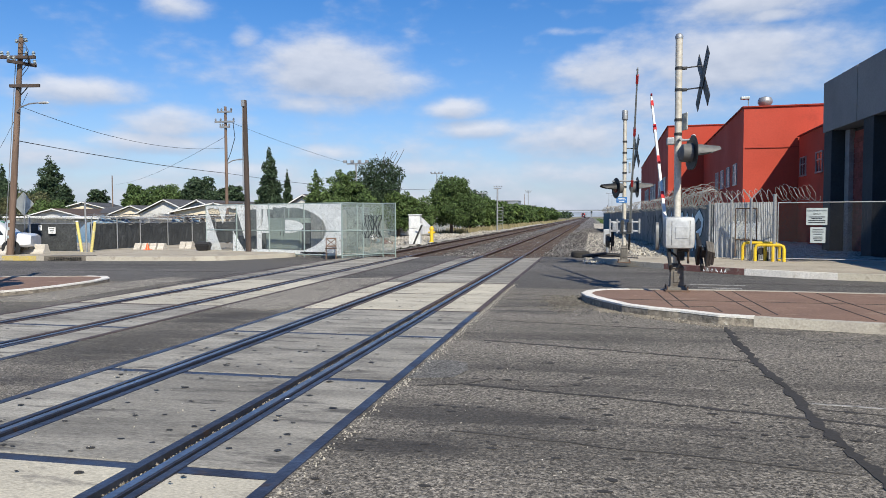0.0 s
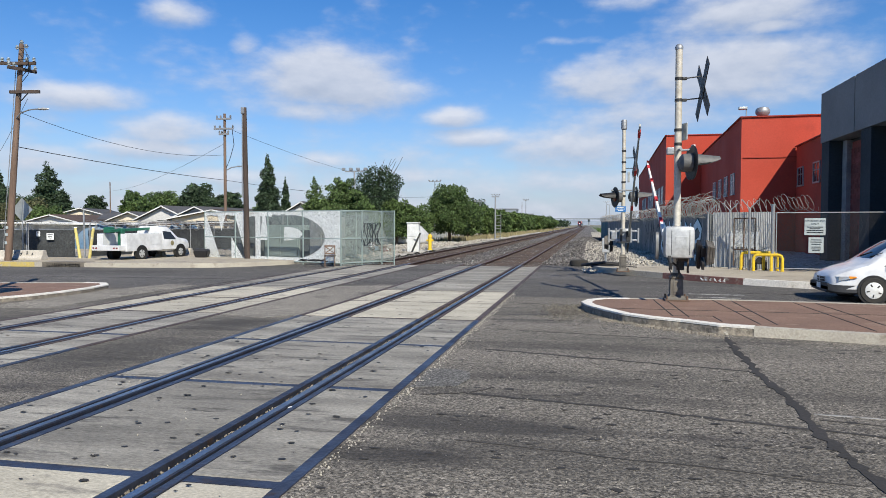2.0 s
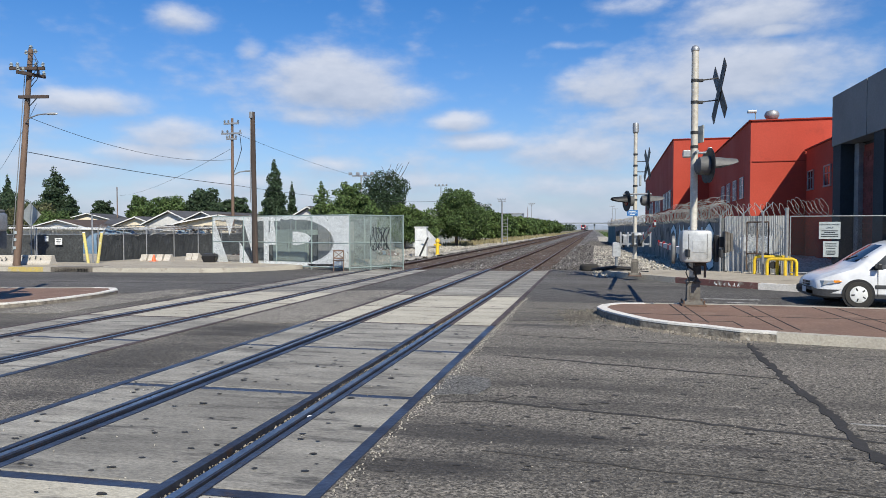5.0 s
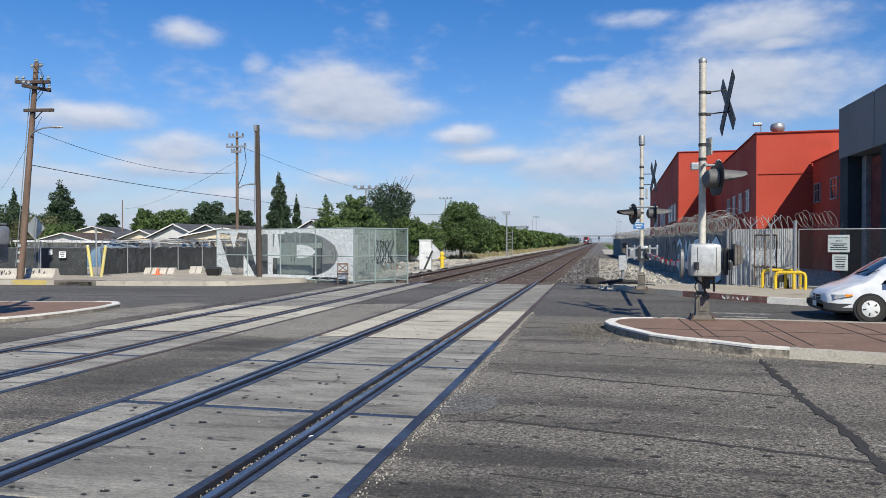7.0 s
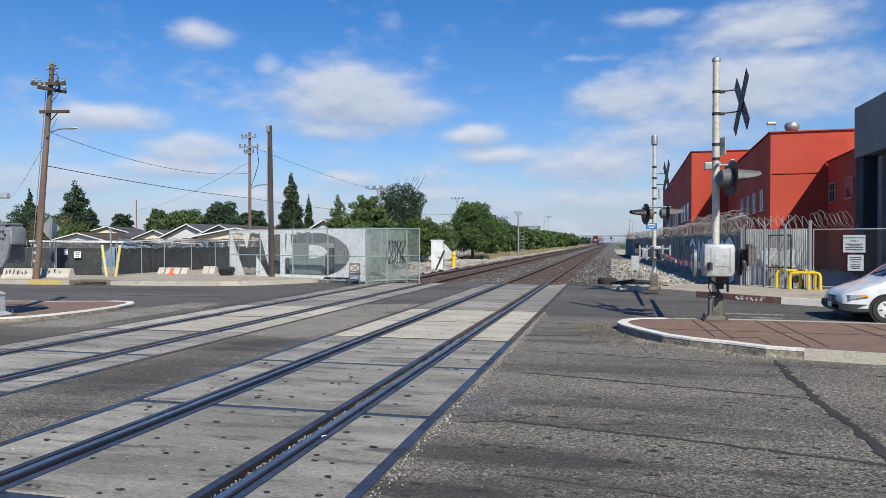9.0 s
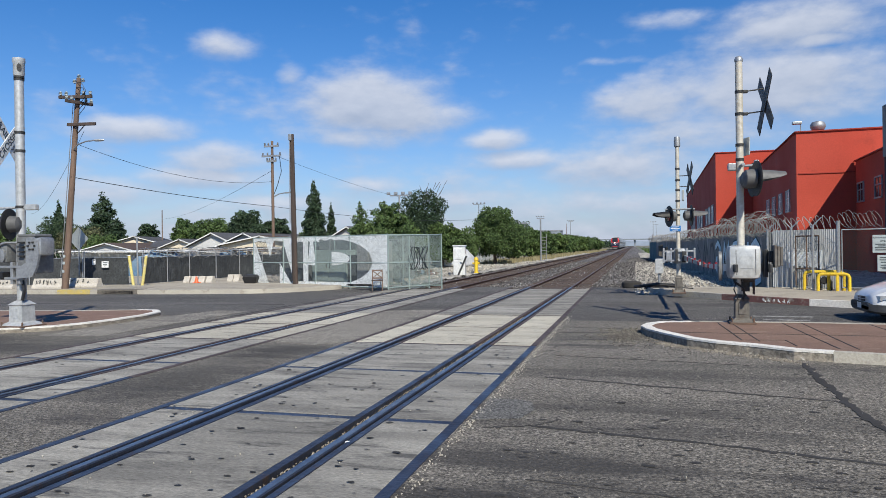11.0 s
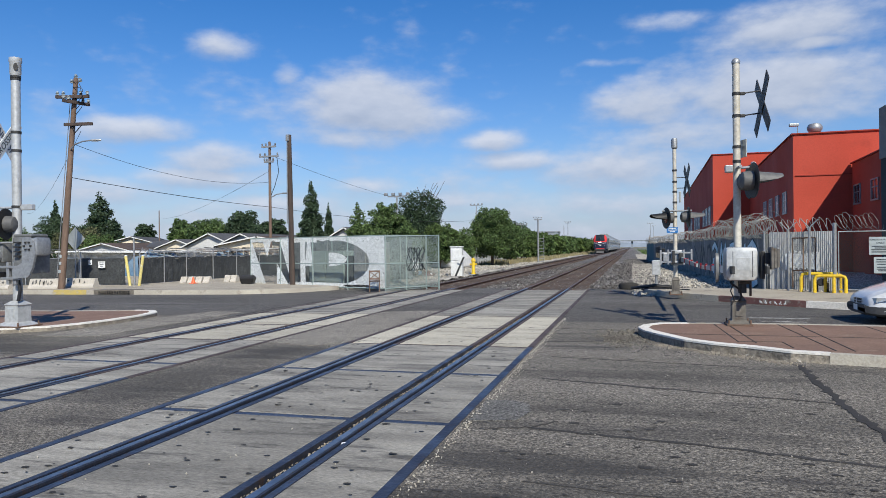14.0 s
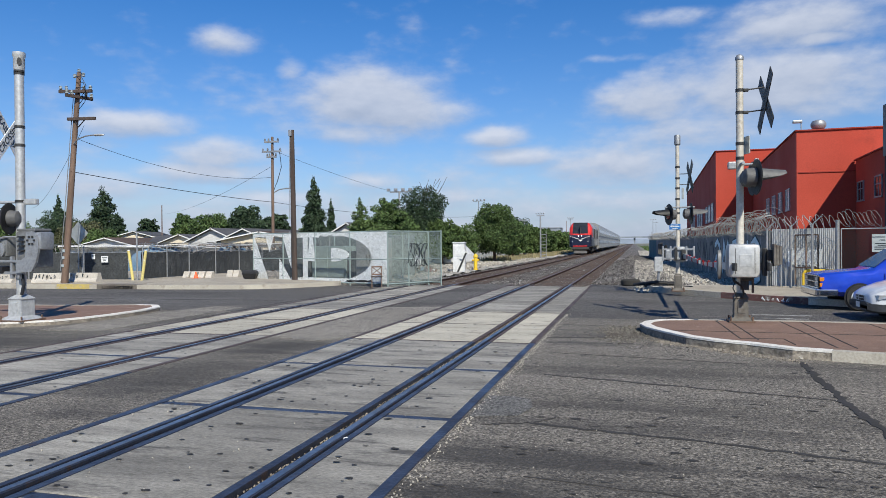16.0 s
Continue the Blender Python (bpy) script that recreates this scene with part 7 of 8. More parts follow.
# paler, sun-bleached asphalt beside the far half of the crossing
ASPHALT_PALE = mat("asphalt_bleached", (0.255, 0.232, 0.195), (0.18, 0.165, 0.14), 0.9, fine=30, big=0.6, bump=0.7, c3=(0.09, 0.082, 0.072), spot=0.56, grit=0.35, agg=85, streak=(0.3, 1.0, 1.0))
for pts in ([(FAR_R + 0.01, 11.3), (EDGE_L - 0.4, 11.0), (EDGE_L - 0.01, 11.5), (EDGE_L - 0.01, 17.2), (FAR_R + 0.01, 16.8)],
            [(-10.65, 11.2), (FAR_L - 0.5, 11.4), (FAR_L - 0.45, 16.2), (-10.3, 16.4), (-10.6, 14.6)]):
    bm = bme()
    prism(bm, pts, -0.05, 0.005)
    solid("asphalt_patch", bm, ASPHALT_PALE, "pale sun-bleached asphalt beside the crossing panels", "road patch", "structure")
# square asphalt patch beside the panels
bm = bme()
prism(bm, [(-1.70, 6.85), (-1.30, 6.95), (-1.22, 7.3), (-1.28, 7.62), (-1.45, 7.72), (-1.71, 7.7)], -0.05, 0.006)
solid("asphalt_patch", bm, mat("asphalt_patch_mix", (0.125, 0.12, 0.11), (0.09, 0.088, 0.082), 0.9, fine=30, bump=0.9, agg=85), "small grey asphalt repair patch", "road patch", "structure")


def splotches(name, n, region, smin, smax, z, material, label, seed):
    """Thin ragged stains: flat discs with uneven rims."""
    rs = random.Random(seed)
    verts, faces = [], []
    for _ in range(n):
        x, y = region(rs)
        s = rs.uniform(smin, smax)
        b = len(verts)
        e = rs.uniform(0.35, 0.8)
        for k in range(9):
            a = 2 * math.pi * k / 9
            r = s * rs.uniform(0.7, 1.25)
            verts.append((x + r * math.cos(a), y + r * e * math.sin(a), z + rs.uniform(0, 0.0008)))
        faces.append(tuple(range(b, b + 9)))
    me = bpy.data.meshes.new(name)
    me.from_pydata(verts, [], faces)
    me.materials.append(material)
    return tagged(new(name, me), label, "stains", kind="stuff")


splotches("asphalt_stains", 480, lambda r: (r.uniform(-1.6, 7), 3.0 + r.random() ** 1.5 * 10), 0.015, 0.05, 0.0035, TAR, "small dark spots on the asphalt", 7)
splotches("panel_stains", 240, lambda r: (r.choice((r.uniform(-4.6, -4.2), r.uniform(-3.85, -2.75), r.uniform(-3.85, -2.75), r.uniform(-2.35, -1.9))), 3.0 + r.random() ** 1.4 * 16), 0.008, 0.035, 0.0145, TAR, "small dark chips and spots on the concrete panels", 8)
stones("edge_gravel", 900, lambda r: (-1.72 + abs(r.gauss(0, 0.05)), r.uniform(2.5, 16)), 0.008, KERB, "pale grit along the crossing's edge", lambda x, y: 0.002)
stones("flange_grit", 1600, lambda r: (RAIL_B - 0.08 + r.uniform(-0.03, 0.03), r.uniform(2.5, 16)), 0.009, KERB_WORN, "pale grit packed in the flangeway", lambda x, y: -0.03)
stones("road_grit", 700, lambda r: (r.uniform(-1.5, 7), 2.5 + r.random() ** 1.3 * 10), 0.006, GRAVEL, "loose grit on the asphalt", lambda x, y: 0.001)
stones("nose_rubble", 900, lambda r: (-0.45 + r.gauss(0, 0.22), 12.9 + r.gauss(0, 0.5)), 0.02, ASPHALT, "crumbled asphalt round the island nose", lambda x, y: 0.0)
stones("kerb_rubble", 700, lambda r: (lambda u: (0.0 + 1.6 * u + r.gauss(0, 0.05), 12.15 - 1.5 * u - abs(r.gauss(0, 0.14))))(r.random()), 0.015, KERB_WORN, "crumbled kerb concrete in the gutter", lambda x, y: 0.0)
stones("kerb_grit", 500, lambda r: (r.uniform(-0.4, 1.6), 11.0 + r.random() * 2.4), 0.012, BALLAST, "broken asphalt grit by the island's nose", lambda x, y: 0.001)
bm = bme()
lathe(bm, [(0.01, 0), (0.025, 0.01), (0.022, 0.025), (0.008, 0.03)], n=10)
solid("pebble", bm, TRIMWHITE, "pale pebble lying in the flangeway", "stone", at=pose(-2.47, 5.95, -0.02))


# ---- vehicles ----
def ring(st):
    x, zl, zb, zt, hl, hb, ht = st
    half = [(hl * 0.6, zl), (hl, zl + 0.02), (hb, zl + 0.14), (hb * 1.0, (zl + zb) / 2), (hb * 0.985, zb), ((hb * 0.3 + ht * 0.7), zb + (zt - zb) * 0.72), (ht, zt - 0.045), (ht * 0.86, zt - 0.01), (ht * 0.45, zt)]
    return [(-x, y, z) for y, z in half] + [(-x, -y, z) for y, z in half[::-1]]


def interp(sts, x):
    for a, b in zip(sts, sts[1:]):
        if a[0] <= x <= b[0]:
            f = (x - a[0]) / (b[0] - a[0])
            return tuple(p + (q - p) * f for p, q in zip(a, b))
    return sts[-1]


def side_panel(bm, sts, x0, x1, f0, f1, sgn, inset0=0.0, inset1=0.0):
    """A pane on the upper body's side between fractions f of belt to roof."""
    pts = []
    for x, f in ((x0 + inset0 * 0, f0), (x1, f0), (x1 - inset1, f1), (x0 + inset0, f1)):
        st = interp(sts, x)
        _, zl, zb, zt, hl, hb, ht = st
        y = hb * 0.985 + ((hb * 0.3 + ht * 0.7) - hb * 0.985) * (f / 0.72)
        pts.append((-x, sgn * (y + 0.006), zb + (zt - zb) * f))
    extrude_pts(bm, pts, (0, sgn * 0.004, 0))


def wheel(parent, x, y, r, w, hub, sgn):
    """Axle along y."""
    bm = bme()
    lathe(bm, [(r * 0.62, -w / 2), (r * 0.94, -w / 2), (r, -w * 0.3), (r, w * 0.3), (r * 0.94, w / 2), (r * 0.62, w / 2)], pose(0, 0, 0, 90, 0, 0), 32)
    wh = part("wheel", bm, RUBBER, parent, "black tyre with a silver wheel cover", smooth=True, at=pose(x, y, r))
    bm = bme()
    lathe(bm, [(r * 0.64, 0), (r * 0.62, 0.012), (r * 0.5, 0.02), (r * 0.2, 0.03), (0.02, 0.034)], pose(0, sgn * w * 0.49, 0, -90 * sgn, 0, 0), 28)
    part("rim", bm, hub, wh, "silver wheel cover", smooth=True)
    bm = bme()
    for k in range(5):
        a = 2 * math.pi * k / 5
        box(bm, (r * 0.42, 0, 0), (r * 0.22, 0.02, r * 0.10), pose(0, sgn * (w * 0.49 + 0.018), 0) @ pose(0, 0, 0, 0, math.degrees(a), 0))
    part("rim_slots", bm, DARKMETAL, wh)
    return wh


VAN = [(0.0, 0.27, 0.48, 0.62, 0.58, 0.68, 0.55), (0.06, 0.22, 0.52, 0.69, 0.74, 0.81, 0.66), (0.22, 0.20, 0.60, 0.78, 0.83, 0.91, 0.76), (0.55, 0.20, 0.73, 0.90, 0.86, 0.955, 0.82), (0.82, 0.20, 0.83, 0.98, 0.88, 0.97, 0.84), (1.0, 0.20, 0.88, 1.09, 0.88, 0.98, 0.82),
       (1.3, 0.20, 0.92, 1.32, 0.88, 0.98, 0.74), (1.64, 0.20, 0.94, 1.54, 0.88, 0.985, 0.67), (1.98, 0.20, 0.95, 1.65, 0.88, 0.985, 0.65), (3.3, 0.20, 0.96, 1.71, 0.88, 0.985, 0.65), (4.3, 0.21, 0.96, 1.68, 0.88, 0.97, 0.64), (4.6, 0.26, 0.96, 1.57, 0.85, 0.95, 0.62), (4.73, 0.34, 0.94, 1.28, 0.8, 0.91, 0.66)]


VAN_SIZE = 0.76


def minivan():
    t = thing("minivan", "white 1990s minivan with grey bumpers, waiting at the crossing", "minivan")
    bm = bme()
    loft(bm, [ring(s) for s in VAN])
    part("body", bm, CARWHITE, t, "white painted body", smooth=True)
    low = [(s[0] - 0.02 if i == 0 else s[0], s[1] - 0.01, min(s[2], 0.46), 0.53, s[4], s[5] + 0.014, s[5] * 0.9) for i, s in enumerate(VAN)]
    low[0] = (-0.05, 0.25, 0.36, 0.44, 0.62, 0.74, 0.66)
    bm = bme()
    loft(bm, [ring((s[0], s[1], (s[1] + 0.47) / 2, 0.48, s[4], s[5], s[5] - 0.02)) for s in low[:5]])
    part("bumper", bm, BUMPER, t, "dark grey plastic bumper", smooth=True)
    bm = bme()
    for sgn in (-1, 1):
        for x0, x1 in ((1.3, 2.5), (2.55, 3.4), (3.45, 4.4)):
            box(bm, (-(x0 + x1) / 2, sgn * 0.988, 0.52), (x1 - x0, 0.02, 0.09), bevel=0.006)
        box(bm, (-2.6, sgn * 0.93, 0.27), (2.6, 0.09, 0.10), bevel=0.01)
    part("side_moulding", bm, BUMPER, t, "grey side moulding")
    bm = bme()
    a, b = interp(VAN, 1.23), interp(VAN, 1.93)
    rows = []
    for x in (1.02, 1.3, 1.5, 1.64):
        s = interp(VAN, x)
        k = s[6] * 0.93
        rows.append([(-x - 0.0, y, s[3] + 0.006 - 0.05 * (abs(y) / k) ** 4) for y in (-k, -k * 0.6, 0, k * 0.6, k)])
    loft(bm, rows, close=False, caps=False)
    r = bmesh.ops.extrude_face_region(bm, geom=bm.faces[:])
    bmesh.ops.translate(bm, vec=(0, 0, 0.004), verts=[v for v in r["geom"] if isinstance(v, bmesh.types.BMVert)])
    part("windscreen", bm, GLASS, t, "dark sloping windscreen", smooth=True)
    for sgn in (-1, 1):
        for x0, x1, i0, i1 in ((1.16, 2.48, 0.46, 0.0), (2.55, 3.42, 0.0, 0.0), (3.5, 4.45, 0.0, 0.18)):
            bm = bme()
            side_panel(bm, VAN, x0, x1, 0.07, 0.66, sgn, i0, i1)
            part("side_window", bm, GLASS, t)
        for x in (1.36, 2.51, 3.46):
            bm = bme()
            box(bm, (-x, sgn * 0.985, 0.62), (0.008, 0.012, 0.66))
            part("door_seam", bm, BLACK, t)
        bm = bme()
        box(bm, (-2.32, sgn * 0.992, 0.84), (0.18, 0.02, 0.04), bevel=0.006)
        part("door_handle", bm, BUMPER, t)
        bm = bme()
        box(bm, (-1.34, sgn * 1.07, 1.03), (0.11, 0.18, 0.14), bevel=0.03)
        rod(bm, (-1.32, sgn * 0.95, 0.98), (-1.32, sgn * 1.05, 1.0), 0.03, n=8)
        part("door_mirror", bm, BLACK, t, "black door mirror")
        bm = bme()
        extrude_pts(bm, [(-0.05, sgn * 0.50, 0.500), (-0.20, sgn * 0.86, 0.540), (-0.42, sgn * 0.948, 0.600), (-0.40, sgn * 0.93, 0.660), (-0.22, sgn * 0.87, 0.655), (-0.09, sgn * 0.52, 0.630)], (0.055, sgn * 0.035, 0.004))
        part("headlamp", bm, HEADLAMP, t, "clear headlamp")
        bm = bme()
        extrude_pts(bm, [(-0.40, sgn * 0.925, 0.595), (-0.56, sgn * 0.958, 0.630), (-0.54, sgn * 0.945, 0.665), (-0.40, sgn * 0.925, 0.665)], (0.03, sgn * 0.038, 0.004))
        part("indicator", bm, AMBER, t, "amber indicator lens")
        for x in (-0.93, -3.87):
            # Flat black disc on the body stands for the shaded wheel arch.
            bm = bme()
            lathe(bm, [(0.375, -0.006), (0.375, 0.006)], pose(x, sgn * 0.975, 0.33, 90, 0, 0), 32)
            part("wheel_well", bm, BLACK, t)
    bm = bme()
    loft(bm, [[(0.012 - 0.3 * y * y, y, z) for z in (0.485, 0.615)] + [(0.03 - 0.3 * y * y, y, z) for z in (0.615, 0.485)] for y in (-0.46, -0.3, -0.15, 0, 0.15, 0.3, 0.46)])
    part("grille", bm, BLACK, t, "dark slotted grille")
    for z in (0.482, 0.55, 0.618):
        bm = bme()
        polytube(bm, [(0.03 - 0.3 * y * y, y, z) for y in (-0.46, -0.3, -0.15, 0, 0.15, 0.3, 0.46)], 0.009, 6)
        part("grille_slat", bm, ALU, t)
    bm = bme()
    box(bm, (0.025, 0, 0.55), (0.025, 0.05, 0.15), bevel=0.01)
    part("grille_bar", bm, CARWHITE, t)
    bm = bme()
    box(bm, (0.045, 0, 0.38), (0.02, 0.32, 0.14), bevel=0.005)
    part("plate_blank", bm, SIGNWHITE, t, "pale front plate")
    for y in (-0.35, 0.35):
        bm = bme()
        rod(bm, (-1.05, y, 1.145), (-1.2, y + 0.4, 1.262), 0.01, n=6)
        part("wiper", bm, BLACK, t)
    ws = [wheel(t, x, sgn * 0.9, 0.325, 0.2, WHITEBOX, sgn) for x in (-0.93, -3.87) for sgn in (-1, 1)]
    return t, ws


PICKUP = [(0.0, 0.5, 0.8, 1.0, 0.8, 0.93, 0.86), (0.12, 0.42, 0.85, 1.05, 0.84, 0.96, 0.9), (0.6, 0.38, 0.92, 1.10, 0.86, 0.97, 0.9), (1.35, 0.36, 1.0, 1.17, 0.86, 0.975, 0.88), (1.75, 0.36, 1.03, 1.48, 0.86, 0.975, 0.76), (2.1, 0.36, 1.05, 1.72, 0.86, 0.975, 0.70), (2.4, 0.36, 1.05, 1.78, 0.86, 0.975, 0.68),
          (3.2, 0.36, 1.05, 1.78, 0.86, 0.975, 0.68), (3.32, 0.38, 1.05, 1.60, 0.86, 0.975, 0.70), (3.34, 0.38, 1.0, 1.12, 0.86, 0.975, 0.90), (5.2, 0.42, 1.0, 1.12, 0.86, 0.975, 0.90), (5.4, 0.5, 0.98, 1.10, 0.84, 0.95, 0.88)]


def pickup():
    t = thing("pickup_truck", "bright blue 1990s pickup truck with chrome bumper", "pickup truck")
    bm = bme()
    loft(bm, [ring(s) for s in PICKUP])
    part("body", bm, CARBLUE, t, "bright blue painted body", smooth=True)
    bm = bme()
    box(bm, (0.06, 0, 0.50), (0.16, 1.9, 0.22), bevel=0.04)
    box(bm, (-0.2, 0.93, 0.50), (0.5, 0.1, 0.2), bevel=0.03)
    box(bm, (-0.2, -0.93, 0.50), (0.5, 0.1, 0.2), bevel=0.03)
    part("bumper", bm, CHROME, t, "chrome front bumper")
    bm = bme()
    box(bm, (0.012, 0, 0.80), (0.05, 1.75, 0.34), bevel=0.01)
    part("grille", bm, DARKMETAL, t, "dark grille with chrome bars")
    for z in (0.80, 0.97, 0.63):
        bm = bme()
        box(bm, (0.035, 0, z), (0.03, 1.7, 0.03), bevel=0.006)
        part("grille_bar", bm, CHROME, t)
    for sgn in (-1, 1):
        for z in (0.88, 0.72):
            bm = bme()
            box(bm, (0.03, sgn * 0.62, z), (0.04, 0.34, 0.12), bevel=0.01)
            part("headlamp", bm, HEADLAMP, t)
            bm = bme()
            box(bm, (-0.04, sgn * 0.90, z), (0.12, 0.07, 0.11), bevel=0.01)
            part("indicator", bm, AMBER, t, "amber corner lens")
        for x0, x1, i0, i1 in ((1.72, 2.95, 0.45, 0.05),):
            bm = bme()
            side_panel(bm, PICKUP, x0, x1, 0.06, 0.66, sgn, i0, i1)
            part("side_window", bm, GLASS, t)
        for x in (-1.0, -4.35):
            # Shade of the arch as a black disc, no opening cut.
            bm = bme()
            lathe(bm, [(0.405, -0.006), (0.405, 0.006)], pose(x, sgn * 0.968, 0.38, 90, 0, 0), 32)
            part("wheel_well", bm, BLACK, t)
        bm = bme()
        box(bm, (-1.85, sgn * 1.08, 1.14), (0.12, 0.2, 0.18), bevel=0.03)
        part("door_mirror", bm, BLACK, t)
        bm = bme()
        for x in (-1.62, -3.0):
            box(bm, (x, sgn * 0.977, 0.75), (0.008, 0.01, 0.62))
        part("door_seam", bm, BLACK, t)
    bm = bme()
    rows = []
    for x in (1.42, 1.65, 1.9, 2.1):
        s = interp(PICKUP, x)
        k = s[6] * 0.92
        rows.append([(-x, y, s[3] + 0.006) for y in (-k, -k * 0.5, 0, k * 0.5, k)])
    loft(bm, rows, close=False, caps=False)
    r = bmesh.ops.extrude_face_region(bm, geom=bm.faces[:])
    bmesh.ops.translate(bm, vec=(0, 0, 0.004), verts=[v for v in r["geom"] if isinstance(v, bmesh.types.BMVert)])
    part("windscreen", bm, GLASS, t, smooth=True)
    ws = [wheel(t, x, sgn * 0.9, 0.37, 0.22, WHITEBOX, sgn) for x in (-1.0, -4.35) for sgn in (-1, 1)]
    return t, ws


def service_truck(k=0.66):
    """White utility truck with side lockers and a green boom; front at x = 0, nose towards +x."""
    t = thing("service_truck", "white utility truck with side lockers and green boom", "utility truck")
    CAB = [(0.0, 0.5, 0.85, 1.1, 0.8, 0.92, 0.8), (0.2, 0.45, 0.95, 1.2, 0.85, 0.97, 0.86), (1.0, 0.45, 1.1, 1.3, 0.85, 1.0, 0.88), (1.5, 0.45, 1.15, 1.75, 0.85, 1.0, 0.76), (1.8, 0.45, 1.15, 1.95, 0.85, 1.0, 0.72), (2.5, 0.45, 1.15, 1.97, 0.85, 1.0, 0.72), (2.6, 0.5, 1.15, 1.8, 0.85, 1.0, 0.74)]
    sc = Matrix.Diagonal((k, k, k, 1))

    def put(nm, bm, mt, lb="", smooth=False):
        bmesh.ops.transform(bm, matrix=sc, verts=bm.verts)
        return part(nm, bm, mt, t, lb, smooth)
    bm = bme()
    loft(bm, [ring(s) for s in CAB])
    put("cab", bm, CARWHITE, "white cab", True)
    for sgn in (-1, 1):
        bm = bme()
        side_panel(bm, CAB, 1.3, 2.4, 0.05, 0.66, sgn, 0.35, 0.05)
        put("side_window", bm, GLASS)
        bm = bme()
        box(bm, (-4.1, sgn * 0.82, 1.05), (2.9, 0.42, 1.0), bevel=0.02)
        put("locker_bank", bm, CARWHITE, "white locker bank")
        for x in (-3.2, -4.1, -5.0):
            bm = bme()
            box(bm, (x, sgn * 1.036, 1.2), (0.8, 0.012, 0.6), bevel=0.004)
            put("locker_door", bm, CARWHITE)
        for x in (-0.95, -4.35):
            # Black disc paints the dark of the arch around each wheel.
            bm = bme()
            lathe(bm, [(0.47, -0.01), (0.47, 0.01)], pose(x, sgn * 1.035, 0.42, 90, 0, 0), 28)
            put("wheel_well", bm, BLACK)
    bm = bme()
    box(bm, (-4.2, 0, 0.72), (3.4, 1.5, 0.25), bevel=0.01)
    put("deck", bm, GREYMETAL)
    bm = bme()
    box(bm, (-5.8, 0, 0.75), (0.5, 1.9, 0.3), bevel=0.03)
    put("tail_deck", bm, CARWHITE)
    bm = bme()
    for y in (-0.8, -0.6, 0.6, 0.8):
        box(bm, (-6.06, y, 0.75), (0.02, 0.1, 0.08))
    put("tail_lamp", bm, REDLENS)
    bm = bme()
    box(bm, (-3.6, 0, 1.9), (4.2, 0.2, 0.16), pose(0, 0, 0, 0, -2, 0), bevel=0.03)
    box(bm, (-4.8, 0, 1.35), (0.3, 0.3, 1.0), bevel=0.05)
    box(bm, (-5.3, 0.4, 1.75), (0.5, 0.4, 0.35), bevel=0.08)
    put("boom", bm, TRUCKGREEN, "green hydraulic boom")
    bm = bme()
    lathe(bm, [(0.15, 0), (0.15, 0.008)], pose(-1.7, -1.012, 0.95, 90, 0, 0), 20)
    put("door_emblem", bm, DRYGRASS)
    ws = [wheel(t, x * k, sgn * 0.9 * k, 0.4 * k, 0.25 * k, ALU, sgn) for x in (-0.95, -4.35) for sgn in (-1, 1)]
    return t, ws


van, van_wheels = minivan()
blue, blue_wheels = pickup()
for ob in van.children_recursive + blue.children_recursive:
    ob.matrix_basis = Matrix.Translation(ob.matrix_basis.translation * (VAN_SIZE - 1)) @ ob.matrix_basis
    if ob.data.users == 1 or "scaled" not in ob.data:
        ob.data.transform(Matrix.Scale(VAN_SIZE, 4))
        ob.data["scaled"] = 1
truck, truck_wheels = service_truck()


